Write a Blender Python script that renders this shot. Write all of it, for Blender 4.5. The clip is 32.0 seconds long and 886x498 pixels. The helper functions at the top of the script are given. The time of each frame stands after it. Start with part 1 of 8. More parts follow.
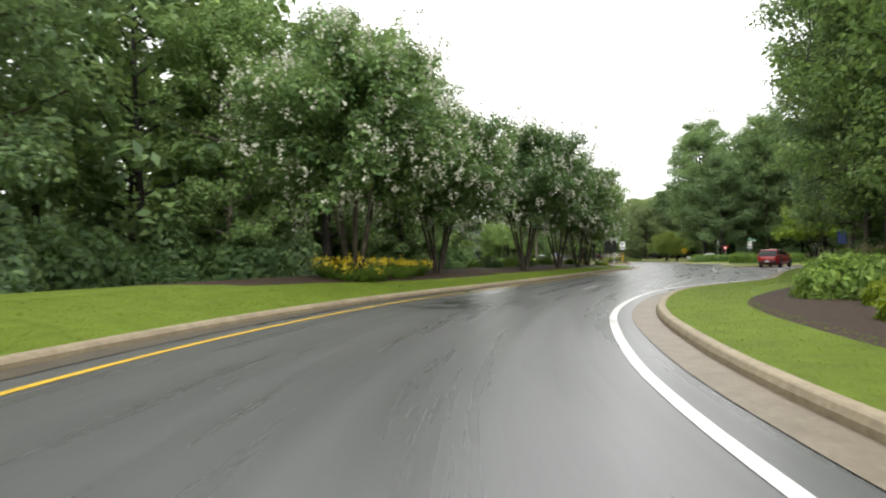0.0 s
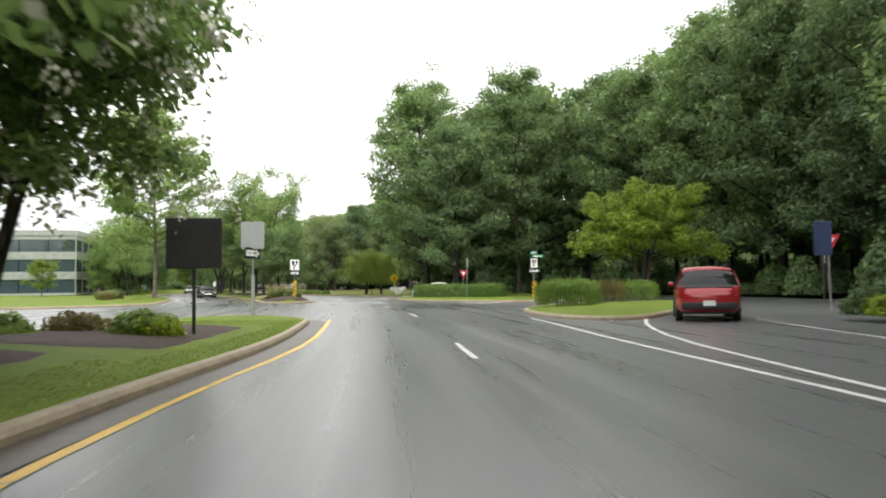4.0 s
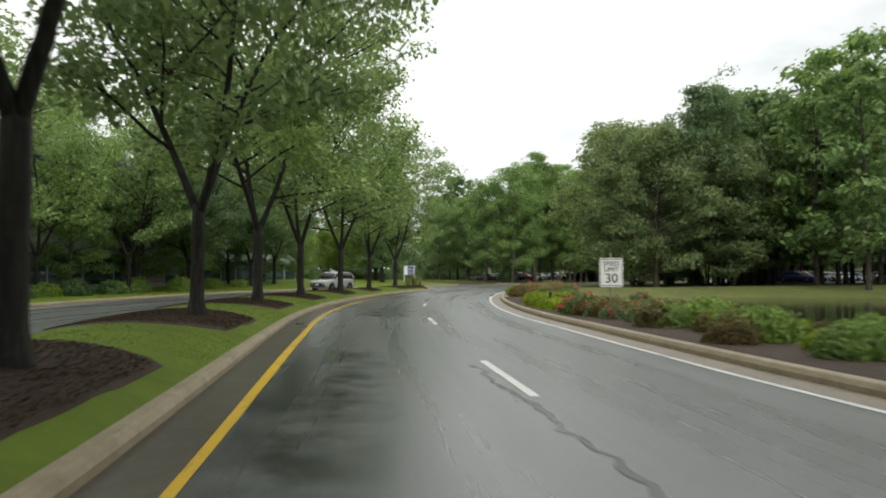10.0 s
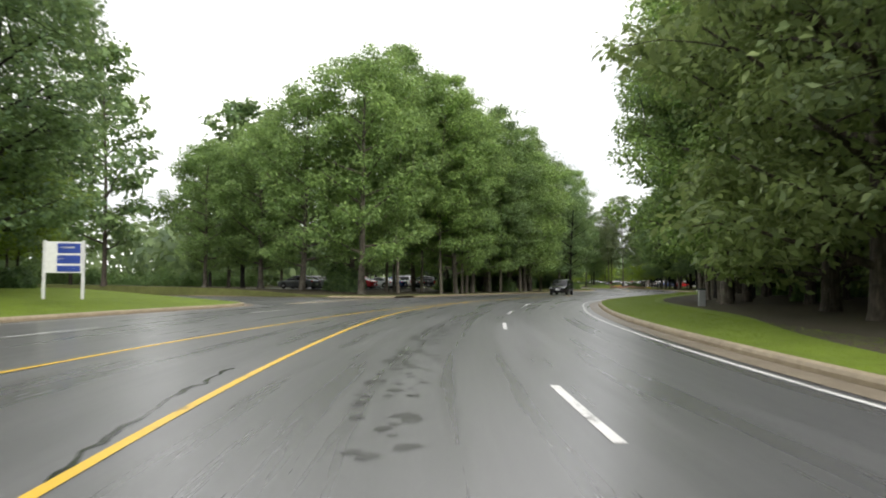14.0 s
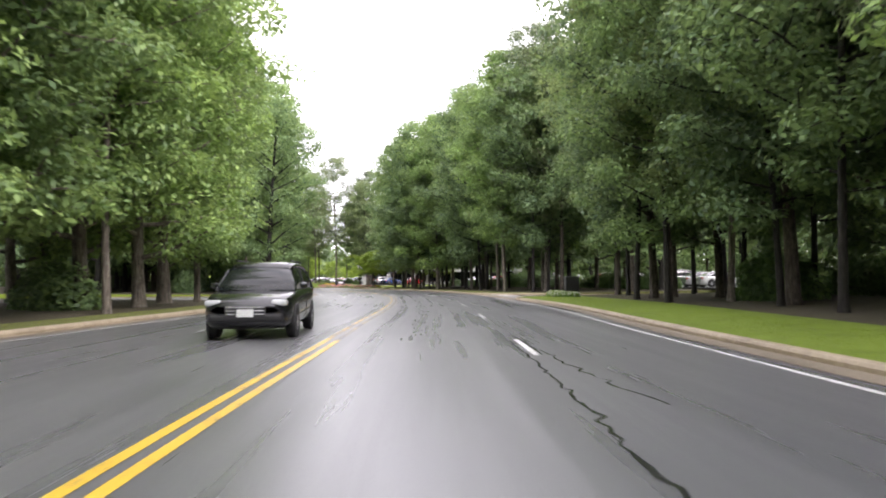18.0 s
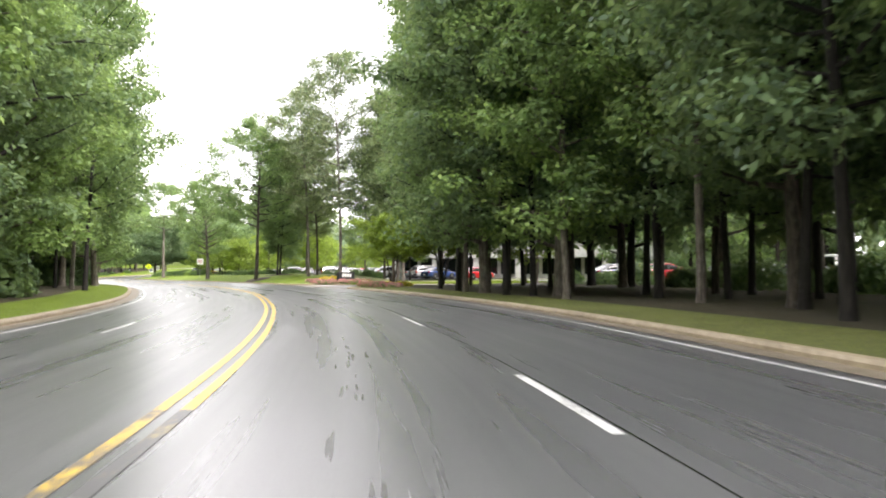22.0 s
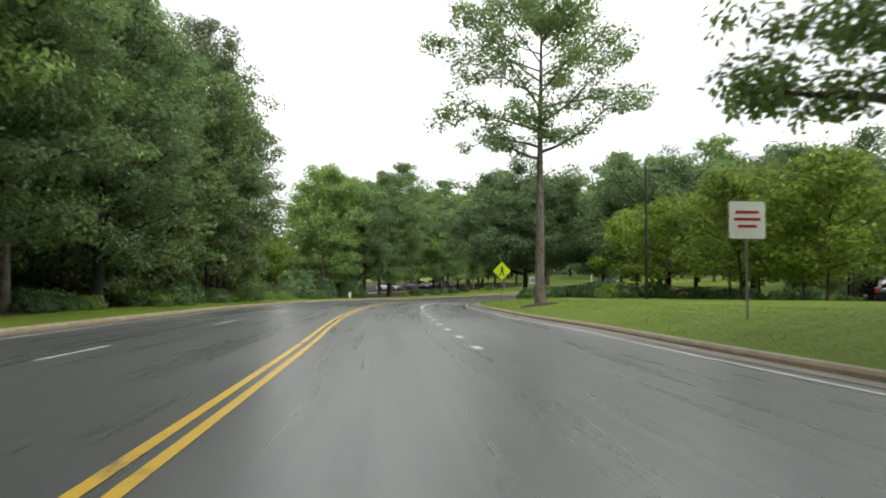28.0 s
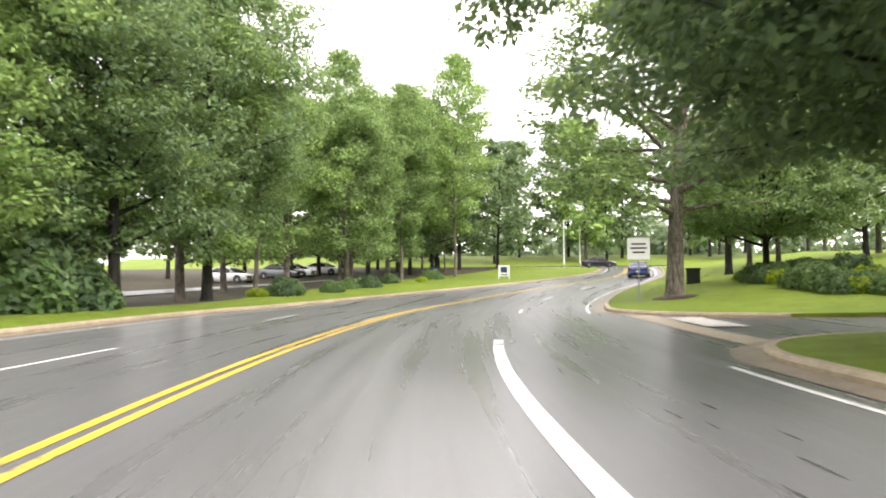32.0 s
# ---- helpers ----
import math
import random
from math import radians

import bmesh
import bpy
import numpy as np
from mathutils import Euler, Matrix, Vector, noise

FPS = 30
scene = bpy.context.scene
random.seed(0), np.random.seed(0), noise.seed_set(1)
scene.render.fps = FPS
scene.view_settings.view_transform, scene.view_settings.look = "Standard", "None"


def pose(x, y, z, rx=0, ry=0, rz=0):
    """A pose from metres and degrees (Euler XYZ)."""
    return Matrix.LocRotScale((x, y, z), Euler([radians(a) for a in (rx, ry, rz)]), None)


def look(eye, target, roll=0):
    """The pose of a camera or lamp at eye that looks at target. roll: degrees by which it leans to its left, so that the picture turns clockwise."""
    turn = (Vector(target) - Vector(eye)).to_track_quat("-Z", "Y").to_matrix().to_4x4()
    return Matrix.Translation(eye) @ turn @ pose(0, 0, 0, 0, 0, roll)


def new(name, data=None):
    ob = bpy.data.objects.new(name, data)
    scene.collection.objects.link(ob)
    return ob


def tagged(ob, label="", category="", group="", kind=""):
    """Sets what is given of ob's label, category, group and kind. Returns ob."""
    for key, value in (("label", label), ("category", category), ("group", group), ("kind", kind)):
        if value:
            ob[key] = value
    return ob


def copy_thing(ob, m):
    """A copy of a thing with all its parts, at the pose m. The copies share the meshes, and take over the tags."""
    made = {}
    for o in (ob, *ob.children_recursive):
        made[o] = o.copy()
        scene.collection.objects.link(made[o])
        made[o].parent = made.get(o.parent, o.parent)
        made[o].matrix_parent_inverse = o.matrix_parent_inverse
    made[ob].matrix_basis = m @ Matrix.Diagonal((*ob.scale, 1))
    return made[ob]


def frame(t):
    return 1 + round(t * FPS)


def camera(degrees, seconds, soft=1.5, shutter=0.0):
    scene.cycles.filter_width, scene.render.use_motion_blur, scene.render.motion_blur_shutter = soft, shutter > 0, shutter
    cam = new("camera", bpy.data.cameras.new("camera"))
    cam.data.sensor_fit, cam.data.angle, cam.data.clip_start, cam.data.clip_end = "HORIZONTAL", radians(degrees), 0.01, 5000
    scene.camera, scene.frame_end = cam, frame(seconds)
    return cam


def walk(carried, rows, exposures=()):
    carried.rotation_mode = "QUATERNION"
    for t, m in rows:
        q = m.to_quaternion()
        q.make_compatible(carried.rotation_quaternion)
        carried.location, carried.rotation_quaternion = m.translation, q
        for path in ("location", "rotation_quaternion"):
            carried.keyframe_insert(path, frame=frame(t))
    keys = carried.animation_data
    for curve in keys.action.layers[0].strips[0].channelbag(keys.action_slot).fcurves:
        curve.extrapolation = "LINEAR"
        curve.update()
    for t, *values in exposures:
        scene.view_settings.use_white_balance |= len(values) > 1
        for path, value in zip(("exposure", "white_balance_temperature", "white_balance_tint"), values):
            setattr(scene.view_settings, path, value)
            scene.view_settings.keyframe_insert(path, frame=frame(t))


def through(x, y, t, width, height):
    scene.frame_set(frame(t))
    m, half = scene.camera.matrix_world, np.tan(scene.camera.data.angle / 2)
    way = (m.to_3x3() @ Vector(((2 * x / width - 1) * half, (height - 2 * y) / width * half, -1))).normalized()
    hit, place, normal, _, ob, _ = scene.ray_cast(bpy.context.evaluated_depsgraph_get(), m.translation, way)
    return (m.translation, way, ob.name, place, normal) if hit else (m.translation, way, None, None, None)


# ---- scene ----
# The camera: one lens, carried in a car along a curving parkway
cam = camera(64.1, 32.0, soft=1.9, shutter=0.2)
PATH = [
    (0, (0.000, -0.000, 1.22), (0.000, 2.000, 1.246), -0.70),
    (0.5, (0.186, 5.760, 1.22), (0.420, 7.746, 1.253), -0.51),
    (1, (0.941, 11.530, 1.22), (1.388, 13.479, 1.248), -0.20),
    (1.5, (2.310, 17.341, 1.22), (2.912, 19.247, 1.260), 0.04),
    (2, (3.978, 23.281, 1.22), (4.695, 25.147, 1.289), -0.12),
    (2.5, (5.980, 29.374, 1.22), (6.791, 31.200, 1.306), -0.60),
    (3, (8.369, 35.671, 1.22), (9.226, 37.476, 1.310), -0.52),
    (3.5, (10.970, 42.246, 1.22), (11.832, 44.048, 1.315), -0.56),
    (4, (13.657, 49.131, 1.22), (14.497, 50.943, 1.321), -0.74),
    (4.5, (16.332, 56.323, 1.22), (17.136, 58.151, 1.328), -1.11),
    (5, (18.828, 63.800, 1.22), (19.601, 65.641, 1.335), -1.36),
    (5.5, (21.264, 71.349, 1.22), (22.010, 73.200, 1.341), -0.95),
    (6, (23.513, 78.924, 1.22), (24.226, 80.788, 1.352), -0.37),
    (6.5, (25.582, 86.488, 1.22), (26.235, 88.375, 1.338), -0.63),
    (7, (27.481, 93.998, 1.22), (28.061, 95.909, 1.331), -0.62),
    (7.5, (28.920, 101.506, 1.22), (29.413, 103.441, 1.339), 0.09),
    (8, (30.072, 109.010, 1.22), (30.498, 110.961, 1.322), 0.65),
    (8.5, (31.135, 116.561, 1.22), (31.514, 118.523, 1.297), 0.35),
    (9, (31.829, 124.171, 1.22), (32.143, 126.145, 1.304), 0.19),
    (9.5, (32.252, 131.735, 1.22), (32.496, 133.719, 1.294), 0.38),
    (10, (32.419, 139.299, 1.22), (32.598, 141.289, 1.299), -0.03),
    (10.5, (32.342, 146.878, 1.22), (32.500, 148.870, 1.297), -0.49),
    (11, (32.422, 154.450, 1.22), (32.578, 156.442, 1.289), -0.10),
    (11.5, (32.577, 162.067, 1.22), (32.761, 164.057, 1.286), 0.22),
    (12, (33.069, 169.810, 1.22), (33.344, 171.790, 1.287), 0.35),
    (12.5, (33.953, 177.726, 1.22), (34.343, 179.687, 1.294), -0.04),
    (13, (35.376, 185.721, 1.22), (35.880, 187.655, 1.296), -0.08),
    (13.5, (37.270, 193.695, 1.22), (37.895, 195.593, 1.308), 0.19),
    (14, (39.442, 201.565, 1.22), (40.191, 203.417, 1.316), 0.33),
    (14.5, (42.230, 209.142, 1.22), (43.083, 210.948, 1.328), 0.22),
    (15, (45.399, 216.492, 1.22), (46.364, 218.240, 1.319), 0.07),
    (15.5, (48.935, 223.591, 1.22), (49.998, 225.282, 1.311), -0.05),
    (16, (52.819, 230.419, 1.22), (53.972, 232.051, 1.303), -0.17),
    (16.5, (57.018, 236.963, 1.22), (58.257, 238.531, 1.295), -0.34),
    (17, (61.498, 243.208, 1.22), (62.824, 244.703, 1.297), -0.54),
    (17.5, (66.411, 248.975, 1.22), (67.811, 250.401, 1.302), -0.10),
    (18, (71.398, 254.548, 1.22), (72.863, 255.906, 1.310), -0.32),
    (18.5, (76.659, 259.824, 1.22), (78.178, 261.122, 1.312), -0.24),
    (19, (82.028, 265.127, 1.22), (83.583, 266.381, 1.304), -0.55),
    (19.5, (87.685, 270.303, 1.22), (89.234, 271.565, 1.297), -0.88),
    (20, (93.164, 275.827, 1.22), (94.700, 277.105, 1.301), -0.10),
    (20.5, (98.588, 281.474, 1.22), (100.107, 282.773, 1.305), 0.70),
    (21, (104.106, 287.110, 1.22), (105.589, 288.450, 1.294), 1.03),
    (21.5, (109.579, 292.851, 1.22), (110.996, 294.261, 1.286), 0.44),
    (22, (114.506, 299.129, 1.22), (115.858, 300.602, 1.288), -0.07),
    (22.5, (119.172, 305.629, 1.22), (120.434, 307.178, 1.309), -0.05),
    (23, (123.709, 312.310, 1.22), (124.894, 313.918, 1.302), 0.15),
    (23.5, (127.754, 319.435, 1.22), (128.834, 321.117, 1.314), 0.83),
    (24, (131.611, 326.807, 1.22), (132.622, 328.531, 1.305), 0.76),
    (24.5, (134.988, 334.535, 1.22), (135.935, 336.294, 1.310), 0.82),
    (25, (138.134, 342.416, 1.22), (139.003, 344.215, 1.309), 0.96),
    (25.5, (141.225, 350.275, 1.22), (142.005, 352.115, 1.308), 0.32),
    (26, (143.616, 358.276, 1.22), (144.286, 360.158, 1.313), -0.03),
    (26.5, (145.443, 366.345, 1.22), (146.025, 368.256, 1.324), 0.08),
    (27, (147.174, 374.412, 1.22), (147.692, 376.341, 1.327), 0.17),
    (27.5, (148.649, 382.536, 1.22), (149.119, 384.477, 1.331), 0.29),
    (28, (149.959, 390.703, 1.22), (150.398, 392.651, 1.336), 0.49),
    (28.5, (151.174, 398.900, 1.22), (151.599, 400.850, 1.342), 0.80),
    (29, (152.358, 407.096, 1.22), (152.787, 409.046, 1.342), 0.89),
    (29.5, (153.498, 415.229, 1.22), (153.942, 417.176, 1.334), 0.81),
    (30, (154.975, 423.088, 1.22), (155.418, 425.036, 1.323), 0.01),
    (30.5, (156.314, 430.738, 1.22), (156.792, 432.677, 1.316), -0.17),
    (31, (157.884, 438.109, 1.22), (158.441, 440.027, 1.314), -0.06),
    (31.5, (159.654, 445.180, 1.22), (160.330, 447.060, 1.320), -0.22),
    (32, (161.443, 451.985, 1.22), (162.224, 453.824, 1.308), -0.35),
]
EXPOSURE = [(0, 0.25, 6500, 10), (1, 0.25, 6500, 10), (2, 0.7, 6650, 16), (4.5, 0.2, 6500, 11), (5, -0.02, 6500, 11), (6, -0.4, 6300, 10), (7, -0.2, 6400, 10), (8, 0.0, 6450, 10), (9, -0.28, 6450, 7), (11, -0.2, 6550, 9), (12, 0.1, 6700, 13),
            (13, 0.3, 6650, 13), (14, 0.1, 6500, 12), (15.5, 0.6, 6450, 15), (17, 1.0, 6250, 22), (19, 1.5, 6450, 24), (21, 1.55, 6550, 20), (22, 1.5, 6500, 18), (23, 1.4, 6500, 16), (25, 1.05, 6550, 14), (26, 0.62, 6550, 12), (27, 0.45, 6500, 11),
            (29, -0.42, 6450, 8), (30, -0.3, 6500, 11), (31, 0.08, 6600, 19), (32, 1.2, 6650, 19)]
walk(cam, [(t, look(eye, target, roll)) for t, eye, target, roll in PATH], EXPOSURE)

# ---- light: a bright overcast sky, with a wide soft sun behind the cloud ----
SUN_UP, SUN_TURN = radians(44), radians(162)
world = bpy.data.worlds.new("overcast")
scene.world = world
world.use_nodes = True
wn = world.node_tree.nodes
wl = world.node_tree.links
wn.clear()
w_out = wn.new("ShaderNodeOutputWorld")
w_bg = wn.new("ShaderNodeBackground")
w_sky = wn.new("ShaderNodeTexSky")
w_sky.sky_type = "NISHITA"
w_sky.sun_disc = False
w_sky.sun_elevation = SUN_UP
w_sky.sun_rotation = SUN_TURN
w_sky.air_density, w_sky.dust_density, w_sky.ozone_density = 1.0, 4.0, 1.0
w_co = wn.new("ShaderNodeTexCoord")
w_map = wn.new("ShaderNodeMapping")
w_map.inputs["Scale"].default_value = (1.2, 1.2, 3.2)
w_noise = wn.new("ShaderNodeTexNoise")
w_noise.inputs["Scale"].default_value = 2.2
w_noise.inputs["Detail"].default_value = 5
w_ramp = wn.new("ShaderNodeValToRGB")
w_ramp.color_ramp.elements[0].position, w_ramp.color_ramp.elements[0].color = 0.3, (11.6, 12.0, 12.3, 1)
w_ramp.color_ramp.elements[1].position, w_ramp.color_ramp.elements[1].color = 0.6, (22.6, 22.4, 21.8, 1)
w_mix = wn.new("ShaderNodeMix")
w_mix.data_type = "RGBA"
w_mix.inputs["Factor"].default_value = 0.88
wl.new(w_co.outputs["Generated"], w_map.inputs["Vector"])
wl.new(w_map.outputs["Vector"], w_noise.inputs["Vector"])
wl.new(w_noise.outputs["Fac"], w_ramp.inputs["Fac"])
wl.new(w_sky.outputs["Color"], w_mix.inputs["A"])
wl.new(w_ramp.outputs["Color"], w_mix.inputs["B"])
wl.new(w_mix.outputs["Result"], w_bg.inputs["Color"])
w_bg.inputs["Strength"].default_value = 0.085
wl.new(w_bg.outputs["Background"], w_out.inputs["Surface"])

sun_data = bpy.data.lights.new("sun", "SUN")
sun_data.energy, sun_data.angle, sun_data.color = 1.5, radians(22), (1.0, 0.96, 0.9)
sun = new("sun", sun_data)
sun.rotation_euler = (radians(90) - SUN_UP, 0, radians(180) - SUN_TURN)

# ---- materials ----
def node_mat(name):
    m = bpy.data.materials.new(name)
    m.use_nodes = True
    nt = m.node_tree
    return m, nt.nodes, nt.links, nt.nodes["Principled BSDF"]


def noise_node(n, l, scale, detail=4, rough=0.6, stretch=None, coords="Object"):
    co = n.new("ShaderNodeTexCoord")
    t = n.new("ShaderNodeTexNoise")
    t.inputs["Scale"].default_value = scale
    t.inputs["Detail"].default_value = detail
    t.inputs["Roughness"].default_value = rough
    if stretch:
        mp = n.new("ShaderNodeMapping")
        mp.inputs["Scale"].default_value = stretch
        l.new(co.outputs[coords], mp.inputs["Vector"])
        l.new(mp.outputs["Vector"], t.inputs["Vector"])
    else:
        l.new(co.outputs[coords], t.inputs["Vector"])
    return t.outputs["Fac"]


def ramp_node(n, l, fac, stops):
    r = n.new("ShaderNodeValToRGB")
    e = r.color_ramp.elements
    while len(e) < len(stops):
        e.new(0.5)
    for el, (pos, col) in zip(e, stops):
        el.position, el.color = pos, (*col, 1)
    l.new(fac, r.inputs["Fac"])
    return r.outputs["Color"]


def mix_node(n, l, fac, a, b, blend="MIX"):
    m = n.new("ShaderNodeMix")
    m.data_type, m.blend_type = "RGBA", blend
    for key, v in (("Factor", fac), ("A", a), ("B", b)):
        if isinstance(v, (int, float)):
            m.inputs[key].default_value = v
        elif isinstance(v, tuple):
            m.inputs[key].default_value = (*v, 1)
        else:
            l.new(v, m.inputs[key])
    return m.outputs["Result"]


def bump_node(n, l, bsdf, fac, strength=0.3, dist=0.02):
    b = n.new("ShaderNodeBump")
    b.inputs["Strength"].default_value = strength
    b.inputs["Distance"].default_value = dist
    l.new(fac, b.inputs["Height"])
    l.new(b.outputs["Normal"], bsdf.inputs["Normal"])


def surface(name, c1, c2, coarse=0.6, fine=14.0, rough=0.7, bump=0.3, dist=0.01, metal=0.0, c3=None, spec=0.5):
    """A surface with colour change at two scales and a fine relief."""
    m, n, l, b = node_mat(name)
    big = noise_node(n, l, coarse, 3)
    small = noise_node(n, l, fine, 6)
    base = ramp_node(n, l, big, [(0.3, c1), (0.7, c2)])
    grain = ramp_node(n, l, small, [(0.3, tuple(v * 0.72 for v in (c3 or c1))), (0.7, tuple(min(1, v * 1.15) for v in (c3 or c2)))])
    stain = ramp_node(n, l, noise_node(n, l, coarse * 4.3 + 0.4, 5, 0.7), [(0.34, (0.7, 0.69, 0.67)), (0.58, (1.06, 1.06, 1.06))])
    l.new(mix_node(n, l, 0.7, mix_node(n, l, 0.45, base, grain), stain, "MULTIPLY"), b.inputs["Base Color"])
    b.inputs["Roughness"].default_value = rough
    b.inputs["Metallic"].default_value = metal
    b.inputs["Specular IOR Level"].default_value = spec
    if bump:
        bump_node(n, l, b, small, bump, dist)
    return m


def bark_mat(name, c1, c2, rough=0.85):
    """Bark: upright furrows over blotches of damp and lichen."""
    m, n, l, b = node_mat(name)
    furrow = noise_node(n, l, 15.0, 6, 0.65, (1.0, 1.0, 0.13))
    blotch = noise_node(n, l, 1.7, 5, 0.7)
    lichen = noise_node(n, l, 5.0, 4, 0.7)
    base = ramp_node(n, l, furrow, [(0.36, tuple(v * 0.45 for v in c1)), (0.52, c1), (0.72, c2)])
    damp = ramp_node(n, l, blotch, [(0.32, (0.5, 0.5, 0.5)), (0.62, (1.08, 1.08, 1.06))])
    grey = ramp_node(n, l, lichen, [(0.55, (0.0, 0.0, 0.0)), (0.75, (0.45, 0.45, 0.45))])
    col = mix_node(n, l, 0.85, base, damp, "MULTIPLY")
    l.new(mix_node(n, l, grey, col, ramp_node(n, l, furrow, [(0.3, tuple(v * 0.8 for v in (c2[1], c2[1] * 1.05, c2[1] * 0.9))), (0.7, tuple(v * 1.25 for v in (c2[1], c2[1] * 1.05, c2[1] * 0.9)))])), b.inputs["Base Color"])
    b.inputs["Roughness"].default_value = rough
    b.inputs["Specular IOR Level"].default_value = 0.35
    bump_node(n, l, b, furrow, 1.0, 0.05)
    return m


def plain(name, col, rough=0.5, metal=0.0, coat=0.0, var=0.12):
    m, n, l, b = node_mat(name)
    f = noise_node(n, l, 9.0, 4)
    l.new(ramp_node(n, l, f, [(0.3, tuple(v * (1 - var) for v in col)), (0.7, tuple(min(1, v * (1 + var)) for v in col))]), b.inputs["Base Color"])
    b.inputs["Roughness"].default_value = rough
    b.inputs["Metallic"].default_value = metal
    b.inputs["Coat Weight"].default_value = coat
    return m


def leaf_mat(name, dark, light, hue=0.25, through=0.42, rough=0.5):
    """Leaves: each island its own green, each tree its own shade, light coming through."""
    m, n, l, b = node_mat(name)
    geo = n.new("ShaderNodeNewGeometry")
    info = n.new("ShaderNodeObjectInfo")
    one = ramp_node(n, l, geo.outputs["Random Per Island"], [(0.0, dark), (0.65, tuple((a + c) / 2 for a, c in zip(dark, light))), (1.0, light)])
    tree = ramp_node(n, l, info.outputs["Random"], [(0.0, (1.0 - hue, 1.0 - hue, 1.0 - hue * 0.6)), (1.0, (1.0 + hue, 1.0 + hue * 0.8, 1.0))])
    col = mix_node(n, l, 1.0, one, tree, "MULTIPLY")
    l.new(col, b.inputs["Base Color"])
    b.inputs["Roughness"].default_value = rough
    b.inputs["Specular IOR Level"].default_value = 0.3
    tr = n.new("ShaderNodeBsdfTranslucent")
    l.new(mix_node(n, l, 0.5, col, (0.33, 0.42, 0.11), "MIX"), tr.inputs["Color"])
    ms = n.new("ShaderNodeMixShader")
    ms.inputs["Fac"].default_value = through
    out = n["Material Output"]
    l.new(b.outputs["BSDF"], ms.inputs[1])
    l.new(tr.outputs["BSDF"], ms.inputs[2])
    l.new(ms.outputs["Shader"], out.inputs["Surface"])
    return m


def asphalt_mat():
    """Wet worn asphalt: fine aggregate, streaks and wheel tracks along the lanes, broad damp areas, a thin gloss of water."""
    m, n, l, b = node_mat("wet_asphalt")
    agg = noise_node(n, l, 42.0, 6, 0.75)
    broad = noise_node(n, l, 0.07, 3, 0.5)
    streak = noise_node(n, l, 1.0, 5, 0.6, (1.6, 0.05, 1.0), "UV")
    fine = noise_node(n, l, 1.0, 4, 0.6, (7.0, 0.16, 1.0), "UV")
    base = ramp_node(n, l, broad, [(0.36, (0.113, 0.116, 0.12)), (0.64, (0.15, 0.152, 0.154))])
    mid = ramp_node(n, l, streak, [(0.33, (0.91, 0.91, 0.915)), (0.62, (1.04, 1.04, 1.035))])
    col = mix_node(n, l, 0.85, base, mid, "MULTIPLY")
    thin = ramp_node(n, l, fine, [(0.35, (0.94, 0.94, 0.94)), (0.65, (1.04, 1.04, 1.04))])
    col = mix_node(n, l, 0.7, col, thin, "MULTIPLY")
    gr = ramp_node(n, l, agg, [(0.3, (0.68, 0.68, 0.68)), (0.72, (1.34, 1.34, 1.32))])
    l.new(mix_node(n, l, 0.85, col, gr, "MULTIPLY"), b.inputs["Base Color"])
    rr = n.new("ShaderNodeMapRange")
    rr.inputs["From Min"].default_value, rr.inputs["From Max"].default_value = 0.3, 0.7
    rr.inputs["To Min"].default_value, rr.inputs["To Max"].default_value = 0.23, 0.37
    l.new(streak, rr.inputs["Value"])
    l.new(rr.outputs["Result"], b.inputs["Roughness"])
    b.inputs["Specular IOR Level"].default_value = 0.75
    bump_node(n, l, b, agg, 0.22, 0.006)
    return m


def film_mat():
    """Water lying on asphalt: dark and glossy, in ragged patches that thin out to nothing."""
    m, n, l, b = node_mat("water_film")
    co, mp, ln, edge = n.new("ShaderNodeTexCoord"), n.new("ShaderNodeMapping"), n.new("ShaderNodeVectorMath"), n.new("ShaderNodeMapRange")
    mp.inputs["Location"].default_value = (-1, -1, 0)
    mp.inputs["Scale"].default_value = (2, 2, 0)
    ln.operation = "LENGTH"
    edge.inputs["From Min"].default_value, edge.inputs["From Max"].default_value = 0.84, 0.2
    l.new(co.outputs["Generated"], mp.inputs["Vector"])
    l.new(mp.outputs["Vector"], ln.inputs[0])
    l.new(ln.outputs["Value"], edge.inputs["Value"])
    rag = ramp_node(n, l, noise_node(n, l, 0.9, 7, 0.68), [(0.42, (0.0, 0.0, 0.0)), (0.6, (0.8, 0.8, 0.8))])
    al = n.new("ShaderNodeMath")
    al.operation = "MULTIPLY"
    l.new(edge.outputs["Result"], al.inputs[0])
    l.new(rag, al.inputs[1])
    l.new(al.outputs["Value"], b.inputs["Alpha"])
    l.new(ramp_node(n, l, noise_node(n, l, 40.0, 5), [(0.3, (0.03, 0.03, 0.031)), (0.7, (0.062, 0.062, 0.063))]), b.inputs["Base Color"])
    b.inputs["Roughness"].default_value = 0.24
    return m


def paint_mat(name, col, worn=0.35):
    m, n, l, b = node_mat(name)
    f = noise_node(n, l, 16.0, 6, 0.75)
    big = noise_node(n, l, 1.1, 4)
    wear = mix_node(n, l, 0.5, f, big)
    l.new(ramp_node(n, l, wear, [(worn, (0.1, 0.1, 0.1)), (worn + 0.1, col), (0.8, tuple(min(1, v * 1.1) for v in col))]), b.inputs["Base Color"])
    b.inputs["Roughness"].default_value = 0.42
    return m


